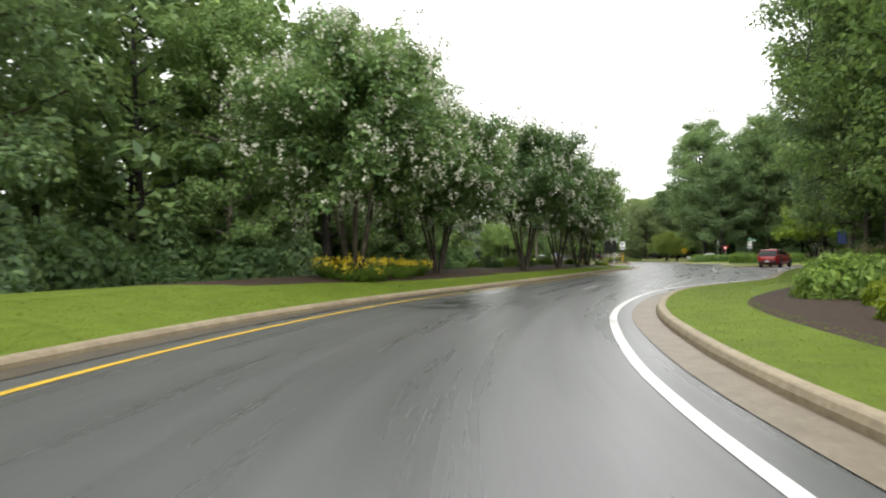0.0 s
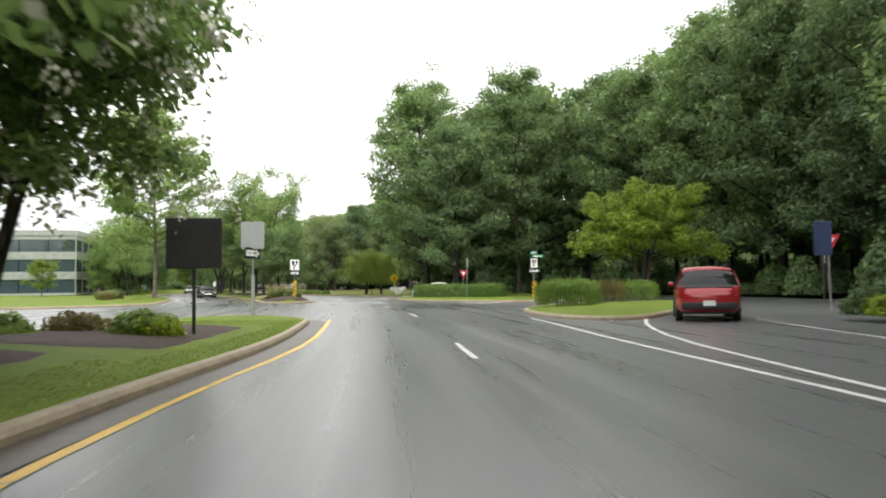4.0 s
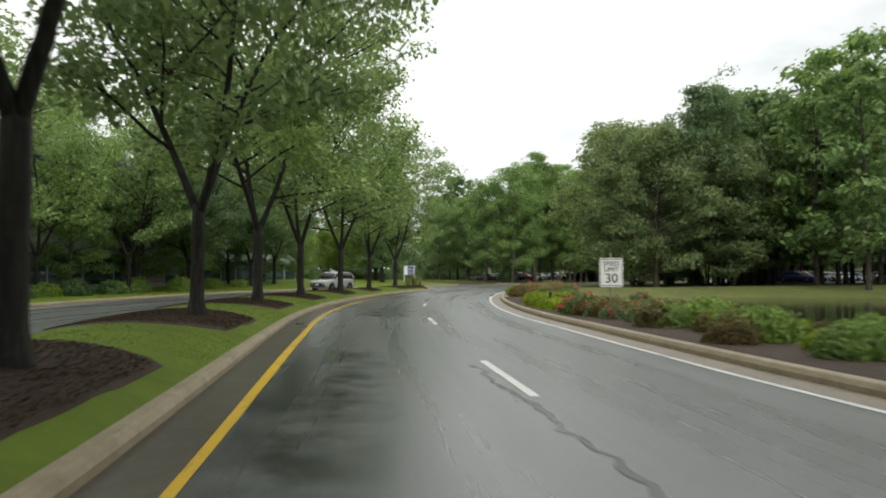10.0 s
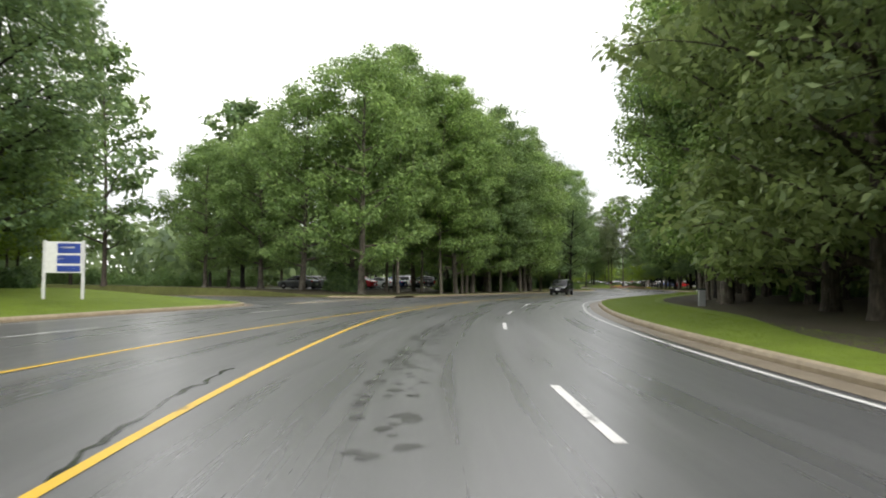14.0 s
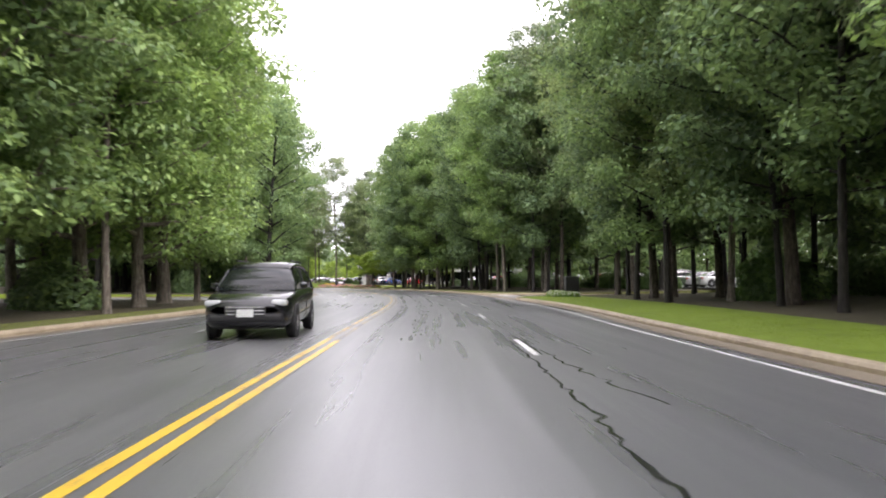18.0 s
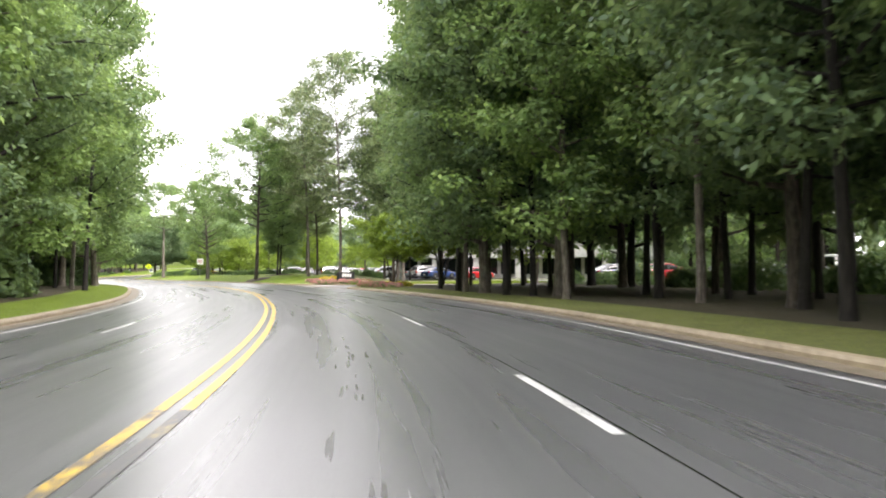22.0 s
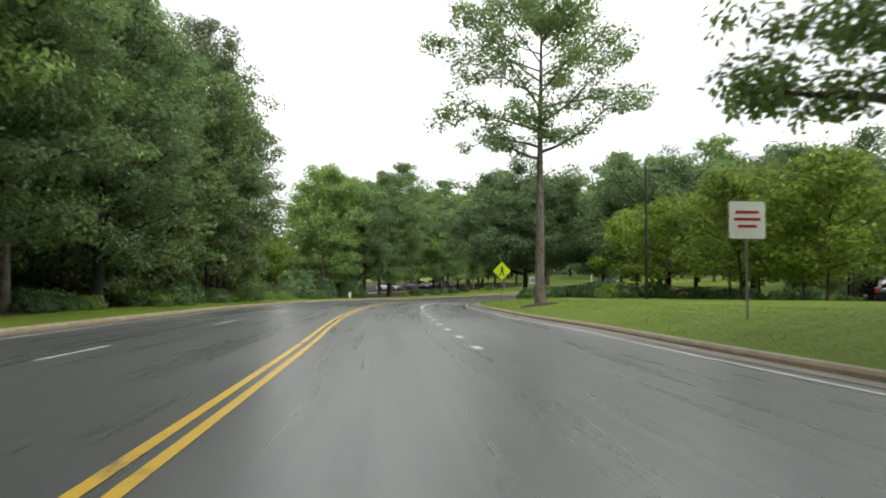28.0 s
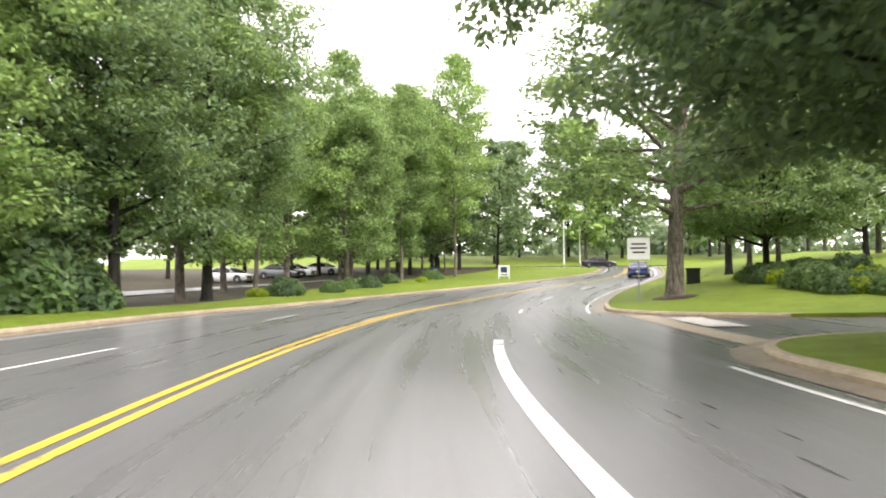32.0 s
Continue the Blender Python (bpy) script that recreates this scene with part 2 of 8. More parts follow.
M_ASPHALT = asphalt_mat()
M_FILM = film_mat()
M_CONCRETE = surface("kerb_concrete", (0.27, 0.217, 0.14), (0.42, 0.35, 0.24), 0.5, 18, 0.6, 0.35, 0.006)
M_GUTTER = surface("gutter_concrete", (0.065, 0.057, 0.045), (0.13, 0.112, 0.085), 0.7, 16, 0.45, 0.3, 0.005)
M_GUTTER_TAN = surface("tan_gutter_concrete", (0.17, 0.142, 0.105), (0.28, 0.235, 0.175), 0.7, 16, 0.5, 0.3, 0.005)
M_SLAB = surface("pale_concrete", (0.5, 0.48, 0.44), (0.62, 0.6, 0.55), 0.8, 20, 0.55, 0.25, 0.004)
M_GRASS = surface("mown_lawn", (0.135, 0.205, 0.017), (0.2, 0.285, 0.03), 0.22, 26, 0.75, 0.9, 0.05, c3=(0.145, 0.207, 0.021), spec=0.25)
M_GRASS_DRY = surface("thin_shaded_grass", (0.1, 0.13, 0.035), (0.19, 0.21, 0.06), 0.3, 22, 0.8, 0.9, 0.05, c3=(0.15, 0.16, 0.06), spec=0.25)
M_MULCH = surface("dark_bark_mulch", (0.03, 0.017, 0.01), (0.075, 0.044, 0.028), 0.8, 24, 0.8, 1.0, 0.04)
# Leaf litter, its brown darkened to hold the dim shade inside the woods.
M_FLOOR = surface("shaded_wood_floor", (0.03, 0.03, 0.014), (0.075, 0.06, 0.03), 0.25, 16, 0.85, 1.0, 0.06)
M_EARTH = surface("far_ground", (0.05, 0.08, 0.025), (0.1, 0.13, 0.04), 0.05, 3, 0.85, 0.3, 0.05)
M_WHITE = paint_mat("worn_white_paint", (0.72, 0.72, 0.7), 0.36)
M_YELLOW = paint_mat("worn_yellow_paint", (0.74, 0.475, 0.04), 0.36)
M_YELLOW_WORN = paint_mat("worn_thin_yellow_paint", (0.66, 0.44, 0.06), 0.44)
M_YELLOW_THIN = paint_mat("rubbed_yellow_paint", (0.62, 0.46, 0.12), 0.5)
M_TAR = surface("wet_tar_seam", (0.012, 0.012, 0.012), (0.03, 0.03, 0.03), 1.0, 20, 0.22, 0.3, 0.006)
M_DAMP = surface("damp_asphalt", (0.046, 0.046, 0.047), (0.08, 0.08, 0.081), 1.2, 22, 0.3, 0.3, 0.006)
M_BLOT = surface("soft_damp_asphalt", (0.058, 0.058, 0.06), (0.09, 0.09, 0.091), 1.2, 22, 0.26, 0.3, 0.006)
M_BARE = surface("bare_tan_earth", (0.2, 0.14, 0.08), (0.32, 0.23, 0.14), 0.8, 14, 0.75, 0.6, 0.02)
M_PAN = surface("tan_gutter_pan", (0.3, 0.25, 0.18), (0.42, 0.36, 0.27), 0.8, 16, 0.5, 0.3, 0.005)
M_BARK = bark_mat("grey_brown_bark", (0.09, 0.075, 0.058), (0.19, 0.163, 0.13))
M_BARK_PALE = bark_mat("pale_bark", (0.18, 0.157, 0.127), (0.35, 0.31, 0.26))
M_BARK_DARK = bark_mat("dark_wet_bark", (0.022, 0.019, 0.016), (0.055, 0.048, 0.041), 0.7)
# Woodland greens: extra blue and grey in the leaf colour imitates haze.
L_OAK = leaf_mat("hazed_oak_leaves", (0.094, 0.165, 0.099), (0.279, 0.423, 0.189))
L_MAPLE = leaf_mat("hazed_maple_leaves", (0.130, 0.230, 0.095), (0.380, 0.559, 0.195))
L_OLIVE = leaf_mat("olive_green_leaves", (0.128, 0.188, 0.085), (0.35, 0.45, 0.2))
L_BIRCH = leaf_mat("birch_leaves", (0.130, 0.230, 0.092), (0.384, 0.519, 0.221))
L_FAR = leaf_mat("hazed_far_woodland", (0.117, 0.182, 0.120), (0.303, 0.416, 0.224))
L_LIME = leaf_mat("lime_green_leaves", (0.125, 0.205, 0.026), (0.34, 0.48, 0.06))
L_WILLOW = leaf_mat("willow_leaves", (0.267, 0.354, 0.083), (0.594, 0.708, 0.221), 0.1, 0.55)
L_PINE = leaf_mat("pine_needles", (0.105, 0.16, 0.1), (0.31, 0.37, 0.21), through=0.2)
L_MYRTLE = leaf_mat("myrtle_leaves", (0.085, 0.175, 0.075), (0.30, 0.47, 0.17))
L_HEDGE = leaf_mat("hedge_leaves", (0.083, 0.173, 0.030), (0.233, 0.383, 0.068))
L_SOFT = leaf_mat("soft_shrub_leaves", (0.13, 0.225, 0.055), (0.34, 0.5, 0.13))
L_DARKSHRUB = leaf_mat("dark_shrub_leaves", (0.060, 0.121, 0.058), (0.163, 0.277, 0.104))
L_YELLOWSHRUB = leaf_mat("yellow_green_shrub_leaves", (0.160, 0.260, 0.012), (0.420, 0.520, 0.030))
L_RUSSET = leaf_mat("russet_shrub_leaves", (0.080, 0.060, 0.025), (0.200, 0.130, 0.060))
L_BLADE = leaf_mat("long_grass_blades", (0.080, 0.130, 0.030), (0.250, 0.310, 0.100))
L_REED = leaf_mat("reed_grass_blades", (0.22, 0.27, 0.09), (0.46, 0.5, 0.22))
L_LAWN = leaf_mat("lawn_blades", (0.16, 0.235, 0.022), (0.22, 0.315, 0.038), 0.05, 0.3, 0.6)
L_DRYLAWN = leaf_mat("dry_lawn_blades", (0.16, 0.19, 0.04), (0.32, 0.34, 0.1), 0.05, 0.3, 0.6)
L_FLOWER_W = leaf_mat("white_blossom", (0.600, 0.600, 0.500), (0.900, 0.900, 0.820), 0.05, 0.3)
L_FLOWER_R = leaf_mat("red_blossom", (0.500, 0.040, 0.050), (0.800, 0.160, 0.140), 0.1, 0.2)
L_FLOWER_P = leaf_mat("pink_blossom", (0.600, 0.220, 0.260), (0.800, 0.450, 0.420), 0.1, 0.2)
L_FLOWER_Y = leaf_mat("yellow_blossom", (0.750, 0.550, 0.030), (0.900, 0.750, 0.080), 0.1, 0.2)
L_SPRAY = leaf_mat("white_spray", (0.750, 0.780, 0.800), (0.900, 0.900, 0.900), 0.02, 0.5)
L_CHIP = leaf_mat("bark_chip", (0.026, 0.014, 0.009), (0.12, 0.07, 0.045), 0.05, 0.05, 0.8)
L_PLUME = leaf_mat("pale_plumes", (0.300, 0.240, 0.150), (0.500, 0.420, 0.300), 0.1, 0.3)

# ---- the plan: a reference line along the drive; s metres along it, d metres to its left ----
LINE = [(0, -75), (0, -50), (0, -25), (0.0, 0.0), (0.9, 11.5), (4.0, 23.3), (8.4, 35.7), (13.7, 49.1), (18.8, 63.8), (23.5, 78.9), (27.5, 94.0),
        (30.1, 109.0), (31.8, 124.2), (32.4, 139.3), (32.4, 154.4), (33.1, 169.8), (35.4, 185.7), (39.4, 201.6), (45.4, 216.5), (52.8, 230.4),
        (61.5, 243.2), (71.4, 254.5), (82.0, 265.1), (93.2, 275.8), (104.1, 287.1), (114.5, 299.1), (123.7, 312.3), (131.6, 326.8), (138.1, 342.4),
        (143.6, 358.3), (147.2, 374.4), (150.0, 390.7), (152.4, 407.1), (155.0, 423.1), (157.9, 438.1), (161.4, 452.0), (166.8, 465.5), (173.8, 478.8),
        (182.5, 491.0), (192.8, 502.2), (203.0, 513.8), (213.0, 526.2), (222.0, 539.6), (230.0, 554.0), (237.0, 569.0)]


def dense_line(points, per=24):
    p = np.array([2 * np.array(points[0]) - points[1], *points, 2 * np.array(points[-1]) - points[-2]], float)
    f = np.linspace(0, 1, per, endpoint=False)[:, None]
    out = [0.5 * (2 * p[i] + (p[i + 1] - p[i - 1]) * f + (2 * p[i - 1] - 5 * p[i] + 4 * p[i + 1] - p[i + 2]) * f**2
                  + (3 * p[i] - p[i - 1] - 3 * p[i + 1] + p[i + 2]) * f**3) for i in range(1, len(p) - 2)]
    return np.vstack([*out, p[-2:-1]])


REF = dense_line(LINE)
REF_S = np.concatenate([[0], np.cumsum(np.hypot(*np.diff(REF, axis=0).T))]) - 75.0
REF_T = np.gradient(REF, axis=0)
REF_T /= np.hypot(*REF_T.T)[:, None]
S_MIN, S_MAX = -74.0, 588.0


def rise(s):
    """The land is level along the drive, and climbs beyond its end."""
    u = np.maximum(0.0, np.asarray(s, float) - 522.0)
    return 0.05 * u * u / (u + 18.0)


def spot(s, d, z=0.0):
    """World x, y, z of a place in the plan; works on numbers and arrays."""
    s, d = np.broadcast_arrays(np.asarray(s, float), np.asarray(d, float))
    x, y = np.interp(s, REF_S, REF[:, 0]), np.interp(s, REF_S, REF[:, 1])
    tx, ty = np.interp(s, REF_S, REF_T[:, 0]), np.interp(s, REF_S, REF_T[:, 1])
    k = np.hypot(tx, ty)
    return np.stack([x - ty / k * d, y + tx / k * d, rise(s) + z], -1)


def heading(s):
    """Degrees by which the line points to the left of +y at s."""
    return math.degrees(math.atan2(-np.interp(s, REF_S, REF_T[:, 0]), np.interp(s, REF_S, REF_T[:, 1])))


def curve(table):
    """A smooth function of s through a short table of (s, value)."""
    a, b = np.array(table, float).T

    def value(s):
        s = np.asarray(s, float)
        return (np.interp(s - 2.5, a, b) + np.interp(s, a, b) + np.interp(s + 2.5, a, b)) / 3

    return value


def flared(fn, s0, s1, r0, r1):
    """A kerb line that turns away from the road with radius r at its ends."""

    def value(s):
        s = np.asarray(s, float)
        out = np.array(fn(s), float)
        for u, r in (((s0 + r0 - s), r0), ((s - s1 + r1), r1)):
            if r:
                q = np.clip(u / r, 0, 1)
                out = out + r * (1 - np.sqrt(1 - q * q))
        return out

    return value


def mesh_object(name, verts, faces, material, smooth=False, parent=None, label=""):
    me = bpy.data.meshes.new(name)
    me.from_pydata([tuple(map(float, v)) for v in verts], [], faces)
    me.materials.append(material)
    if smooth:
        me.shade_smooth()
    ob = new(name, me)
    if parent is not None:
        ob.parent = parent
    if label:
        ob["label"] = label
    return ob


def grid_faces(rows, cols, flip=False):
    f = []
    for i in range(rows - 1):
        for j in range(cols - 1):
            a = i * cols + j
            q = (a, a + 1, a + cols + 1, a + cols)
            f.append(q[::-1] if flip else q)
    return f


def ribbon(name, s0, s1, da, db, z, material, cols=2, step=2.0, zfn=None, parent=None, label=""):
    """A sheet between the offsets da (right) and db (left) from s0 to s1."""
    ss = np.linspace(s0, s1, max(2, int((s1 - s0) / step) + 1))
    a = da(ss) if callable(da) else np.full(len(ss), da)
    b = db(ss) if callable(db) else np.full(len(ss), db)
    w = np.linspace(0, 1, cols)
    dd = a[:, None] * (1 - w) + b[:, None] * w
    S2 = np.repeat(ss[:, None], cols, 1)
    zz = zfn(S2, dd, w[None, :]) if zfn else z
    v = spot(S2, dd, zz).reshape(-1, 3)
    ob = mesh_object(name, v, grid_faces(len(ss), cols, True), material, True, parent, label)
    uv = ob.data.uv_layers.new(name="plan")
    idx = np.empty(len(ob.data.loops), dtype=np.int32)
    ob.data.loops.foreach_get("vertex_index", idx)
    flat = np.stack([dd.ravel(), S2.ravel()], -1)[idx]
    uv.data.foreach_set("uv", flat.astype(np.float32).ravel())
    return ob


def sweep_profile(name, pts, profile, material, closed=False, parent=None, label=""):
    """Sweep an (outward, up) profile along ground points; outward is to the right of the way they run."""
    p = np.array(pts, float)
    nxt = np.roll(p, -1, 0) if closed else np.vstack([p[1:], 2 * p[-1] - p[-2]])
    prv = np.roll(p, 1, 0) if closed else np.vstack([2 * p[0] - p[1], p[:-1]])
    t = nxt[:, :2] - prv[:, :2]
    t /= np.maximum(np.hypot(*t.T), 1e-6)[:, None]
    out = np.stack([t[:, 1], -t[:, 0]], -1)
    v = np.array([[*(p[i, :2] + out[i] * o), p[i, 2] + u] for i in range(len(p)) for o, u in profile])
    n = len(profile)
    rows = len(p)
    f = grid_faces(rows, n)
    if closed:
        f += [((rows - 1) * n + j, (rows - 1) * n + j + 1, j + 1, j) for j in range(n - 1)]
    return mesh_object(name, v, f, material, False, parent, label)


KERB = [(0.0, -0.03), (0.0, 0.07), (0.035, 0.125), (0.06, 0.14), (0.17, 0.145), (0.2, 0.13), (0.2, 0.02)]
GUTTER = [(-0.5, 0.009), (-0.25, 0.007), (0.004, 0.005)]


def kerb_line(pts, label="worn tan concrete kerb and gutter along the wet road"):
    k = sweep_profile("kerb", pts, KERB, M_CONCRETE)
    tagged(k, label, "kerb", kind="structure")
    g = sweep_profile("gutter", pts, GUTTER, M_GUTTER_TAN, parent=None)
    tagged(g, "damp stained concrete gutter strip beside the kerb", "gutter", kind="structure")


# kerb lines (distance from the reference line, without sign)
K_RIGHT_A = curve([(-75, 2.6), (5, 2.62), (10, 2.76), (16.6, 2.74), (19, 2.95), (22, 3.2), (25, 3.5), (28, 4.4), (31, 5.7), (34.4, 7.1), (37, 7.5), (42, 7.9), (50.5, 8.8), (58, 10.2), (66, 12), (74, 14.5)])
K_RIGHT_B = curve([(116, 9.6), (124, 8.4), (130, 7.3), (138, 6.5), (143, 5.7), (150, 5.0), (158, 4.95), (165, 4.7), (181, 4.9), (193, 5.15), (214, 5.4),
                   (222, 5.5), (244, 5.6), (254, 5.4), (269, 5.6), (276, 5.8), (291, 6.15), (298, 6.4), (320, 6.2)])
K_RIGHT_C = curve([(325, 6.25), (338, 6.25), (355, 6.5), (380, 6.85), (392, 6.6)])
K_RIGHT_D = curve([(400, 6.8), (414, 7.1), (447, 6.7), (453, 6.8), (463, 6.05), (469, 5.9), (485, 5.3), (491, 5.5), (499, 5.15), (506, 5.3)])
K_RIGHT_E = curve([(515, 5.4), (526, 5.8), (540, 6.8), (561, 8.2), (700, 8.4)])
K_MEDIAN_A = curve([(-75, 5.6), (8, 5.4), (19, 5.0), (23, 4.7), (29, 3.9), (37, 3.5), (50, 3.4), (59, 2.9), (66, 2.0), (86, 1.8)])
K_MEDIAN_A2 = curve([(-75, 15), (40, 14.4), (56, 13.2), (64, 11.2), (72, 8.9), (80, 7.5), (86, 6.8)])


def nose_ease(s, fa):
    """The broad median flattens out towards its tip."""
    return np.interp(s, [60, 74], [1.0, 0.2]) if fa is K_MEDIAN_A else np.ones_like(s, dtype=float)
K_MEDIAN_B = curve([(104, 1.7), (145, 1.6), (156, 2.0), (165, 2.55), (180, 2.8), (193, 2.9), (203, 2.7), (211, 2.6)])
K_MEDIAN_B2 = curve([(104, 5.4), (127, 6.3), (152, 5.7), (166, 7.4), (179, 7.7), (186, 6.4), (200, 6.0), (211, 4.8)])
K_LEFT_A = curve([(-75, 23), (78, 22)])
K_LEFT_B = curve([(100, 13.4), (150, 13.1), (165, 14.2), (183, 15.4), (197, 15.2), (214, 14.2), (231, 12.6), (248, 11.5)])
K_LEFT_C = curve([(256, 11.3), (264, 10.6), (283, 9.5), (303, 8.6), (316, 8.1)])
K_LEFT_D = curve([(330, 8.0), (350, 7.8), (367, 8.05), (394, 8.8), (423, 9.3), (450, 9.8), (473, 10.4), (499, 10.2), (520, 9.6), (530, 7.9), (541, 5.0), (553, 2.0), (565, -0.6), (575, -1.2), (700, -1.2)])


def verge_height(side):
    def z(s, d, w):
        dist = w * 100
        base = 0.13 + np.minimum(dist, 30) * 0.012
        if side < 0:
            # the pond's hollow and the wooded bank near the start
            pool = (np.abs(s - 166) / 43.0) ** 3 + (np.abs(np.abs(d) - 32.5) / 22.0) ** 3
            base = np.where(pool < 1.35, np.minimum(base, -0.75 + np.clip((pool - 0.85) / 0.4, 0, 1) * 0.88), base)
            bank = np.clip((np.abs(d) - 12) / 25, 0, 1) * np.clip((76 - s) / 20, 0, 1) * np.clip((s + 5) / 25, 0, 1)
            base = base + bank * 3.0
            # the lawn banks up before the car park, and again past the last driveway
            crest = np.interp(s, [404, 412, 430, 450, 470, 492, 502], [0, 0.8, 0.95, 0.75, 0.6, 0.5, 0]) * (1 - np.exp(-dist / 2.6)) * np.clip((15.5 - dist) / 5, 0, 1)
            slope = np.interp(s, [518, 526], [0, 1.5]) * np.clip((dist - 1) / 16, 0, 1)
            base = base + crest + slope
        else:
            base = base + np.clip(dist / 10, 0, 1) * 0.55 * np.clip((s - 196) / 15, 0, 1) * np.clip((275 - s) / 20, 0, 1)
        base = np.where(w > 0.985, -1.0, base)
        return base

    return z


def verge(name, side, s0, s1, fn, r0, r1, strip, m_strip, m_rest, outer=100.0, label="", label2=""):
    """The land beside the road from its kerb outwards: a strip by the kerb, then the rest."""
    k = flared(fn, s0, s1, r0, r1)
    n = max(3, int((s1 - s0) / 1.5) + 1)
    ss = np.linspace(s0, s1, n)
    for r, a, b in ((r0, s0, s0 + r0), (r1, s1 - r1, s1)):
        if r:
            ss = np.union1d(ss, np.linspace(a, b, 12))
    kk = np.minimum(k(ss) + 0.19, outer - 2)
    zf = verge_height(side)

    def sheet(nm, lo, hi, m, cols, lab):
        t = np.linspace(0, 1, cols) ** (1.6 if hi is None else 1.0)
        da = lo
        db = np.full(len(ss), outer) if hi is None else hi
        dd = da[:, None] * (1 - t) + db[:, None] * t
        S2 = np.repeat(ss[:, None], cols, 1)
        w = np.clip((dd - kk[:, None]) / 100, 0, 1)
        if hi is None:
            w[:, -1] = 1
        zz = zf(S2, dd * side, w)
        v = spot(S2, dd * side, zz).reshape(-1, 3)
        ob = mesh_object(nm, v, grid_faces(len(ss), cols, side > 0), m, True)
        tagged(ob, lab, "ground", kind="structure")

    sw = strip(ss) if callable(strip) else np.full(len(ss), strip)
    mid = np.minimum(kk + sw, outer - 1)
    sheet(name, kk, mid, m_strip, 10, label or "short green lawn between the kerb and the trees")
    sheet("woodland_floor", mid, None, m_rest, 26, label2 or "leaf-strewn ground under the trees, coloured dark for their shade")
    for i, r in ((0, r0), (-1, r1)):
        if r:
            # the low face of the bank where a side road cuts it
            dd = np.linspace(kk[i], outer - 2, 26)
            s_end = np.full(26, ss[i])
            top = spot(s_end, dd * side, zf(s_end, dd * side, np.clip((dd - kk[i]) / 100, 0, 0.97)))
            foot = spot(s_end, dd * side, -0.4)
            fc = [(j, j + 1, 27 + j, 26 + j) for j in range(25)]
            tagged(mesh_object("bank", np.vstack([top, foot]), fc, m_strip), "low grassy face of the bank beside a side road", "ground", kind="structure")
    way = ss if side < 0 else ss[::-1]
    line = spot(way, (k(way) * side), 0.0)
    ends = []
    if r0:
        ends.append((s0, k(np.array([s0]))[0]))
    pts = [tuple(p) for p in line]
    lead0 = [tuple(spot(s0, side * dd)) for dd in np.arange(outer - 2, k(np.array([s0]))[0], -4.0)] if r0 else []
    lead1 = [tuple(spot(s1, side * dd)) for dd in np.arange(k(np.array([s1]))[0] + 2, outer - 2, 4.0)] if r1 else []
    if side < 0:
        pts = lead0 + pts + lead1
    else:
        pts = lead1[::-1] + pts + lead0[::-1]
    kerb_line(pts)


# ground: one sheet to the horizon
tagged(mesh_object("ground", [(-2400, -2200, -1.02), (2600, -2200, -1.02), (2600, 2800, -1.02), (-2400, 2800, -1.02)], [(0, 1, 2, 3)], M_EARTH),
       "flat green and brown land out to the horizon", "ground", kind="structure")

# carriageways
def edge_right(s):
    s = np.asarray(s, float)
    return -np.where(s < 76, K_RIGHT_A(s), np.where(s < 118, 12.0, np.where(s < 322, K_RIGHT_B(s), np.where(s < 396, K_RIGHT_C(s), np.where(s < 510, K_RIGHT_D(s), K_RIGHT_E(s)))))) - 0.1


def edge_left(s):
    s = np.asarray(s, float)
    return np.where(s < 90, K_LEFT_A(s), np.where(s < 252, K_LEFT_B(s), np.where(s < 323, K_LEFT_C(s), K_LEFT_D(s)))) + 0.1


road = ribbon("road", S_MIN, S_MAX, edge_right, edge_left, 0.0, M_ASPHALT, 16, 1.0)
tagged(road, "wet grey worn asphalt parkway with pale wheel tracks", "road", kind="structure")
for nm, a, b, d0, d1 in (("side_road", 58, 126, -31, -10.0), ("side_road", 66, 112, 12.6, 110), ("side_road", 237, 266, 10.5, 70), ("side_road", 306, 338, 7.5, 60),
                         ("driveway", 309, 337, -34, -5.0), ("driveway", 381, 411, -30, -5.0), ("driveway", 498, 526, -60, -4.5)):
    tagged(ribbon(nm, a, b, d0, d1, -0.004, M_ASPHALT, 8, 1.5), "wet dark asphalt turning off the parkway", "road", kind="structure")

tagged(ribbon("woodland_floor", 66, 124, -112, -30.5, 0.0, M_FLOOR, 18, 1.5, zfn=lambda s, d, w: 0.1 + np.minimum(np.abs(d) - 12, 30) * 0.012), "leaf-strewn ground under the trees, coloured dark for their shade", "ground", kind="structure")

# verges, side by side along the drive
verge("lawn", -1, S_MIN, 74, K_RIGHT_A, 0, 14, curve([(-75, 3), (10, 1.6), (19, 1.7), (24.4, 3.2), (29.6, 2.9), (37, 1.4), (75, 1.7)]), M_GRASS, M_MULCH, 100, "bright green lawn tongue inside the turn lane's kerb", "mulched bank rising to the wood")
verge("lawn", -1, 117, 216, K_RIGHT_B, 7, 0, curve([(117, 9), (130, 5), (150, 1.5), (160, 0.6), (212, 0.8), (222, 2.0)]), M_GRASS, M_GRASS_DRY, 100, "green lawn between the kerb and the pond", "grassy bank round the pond")
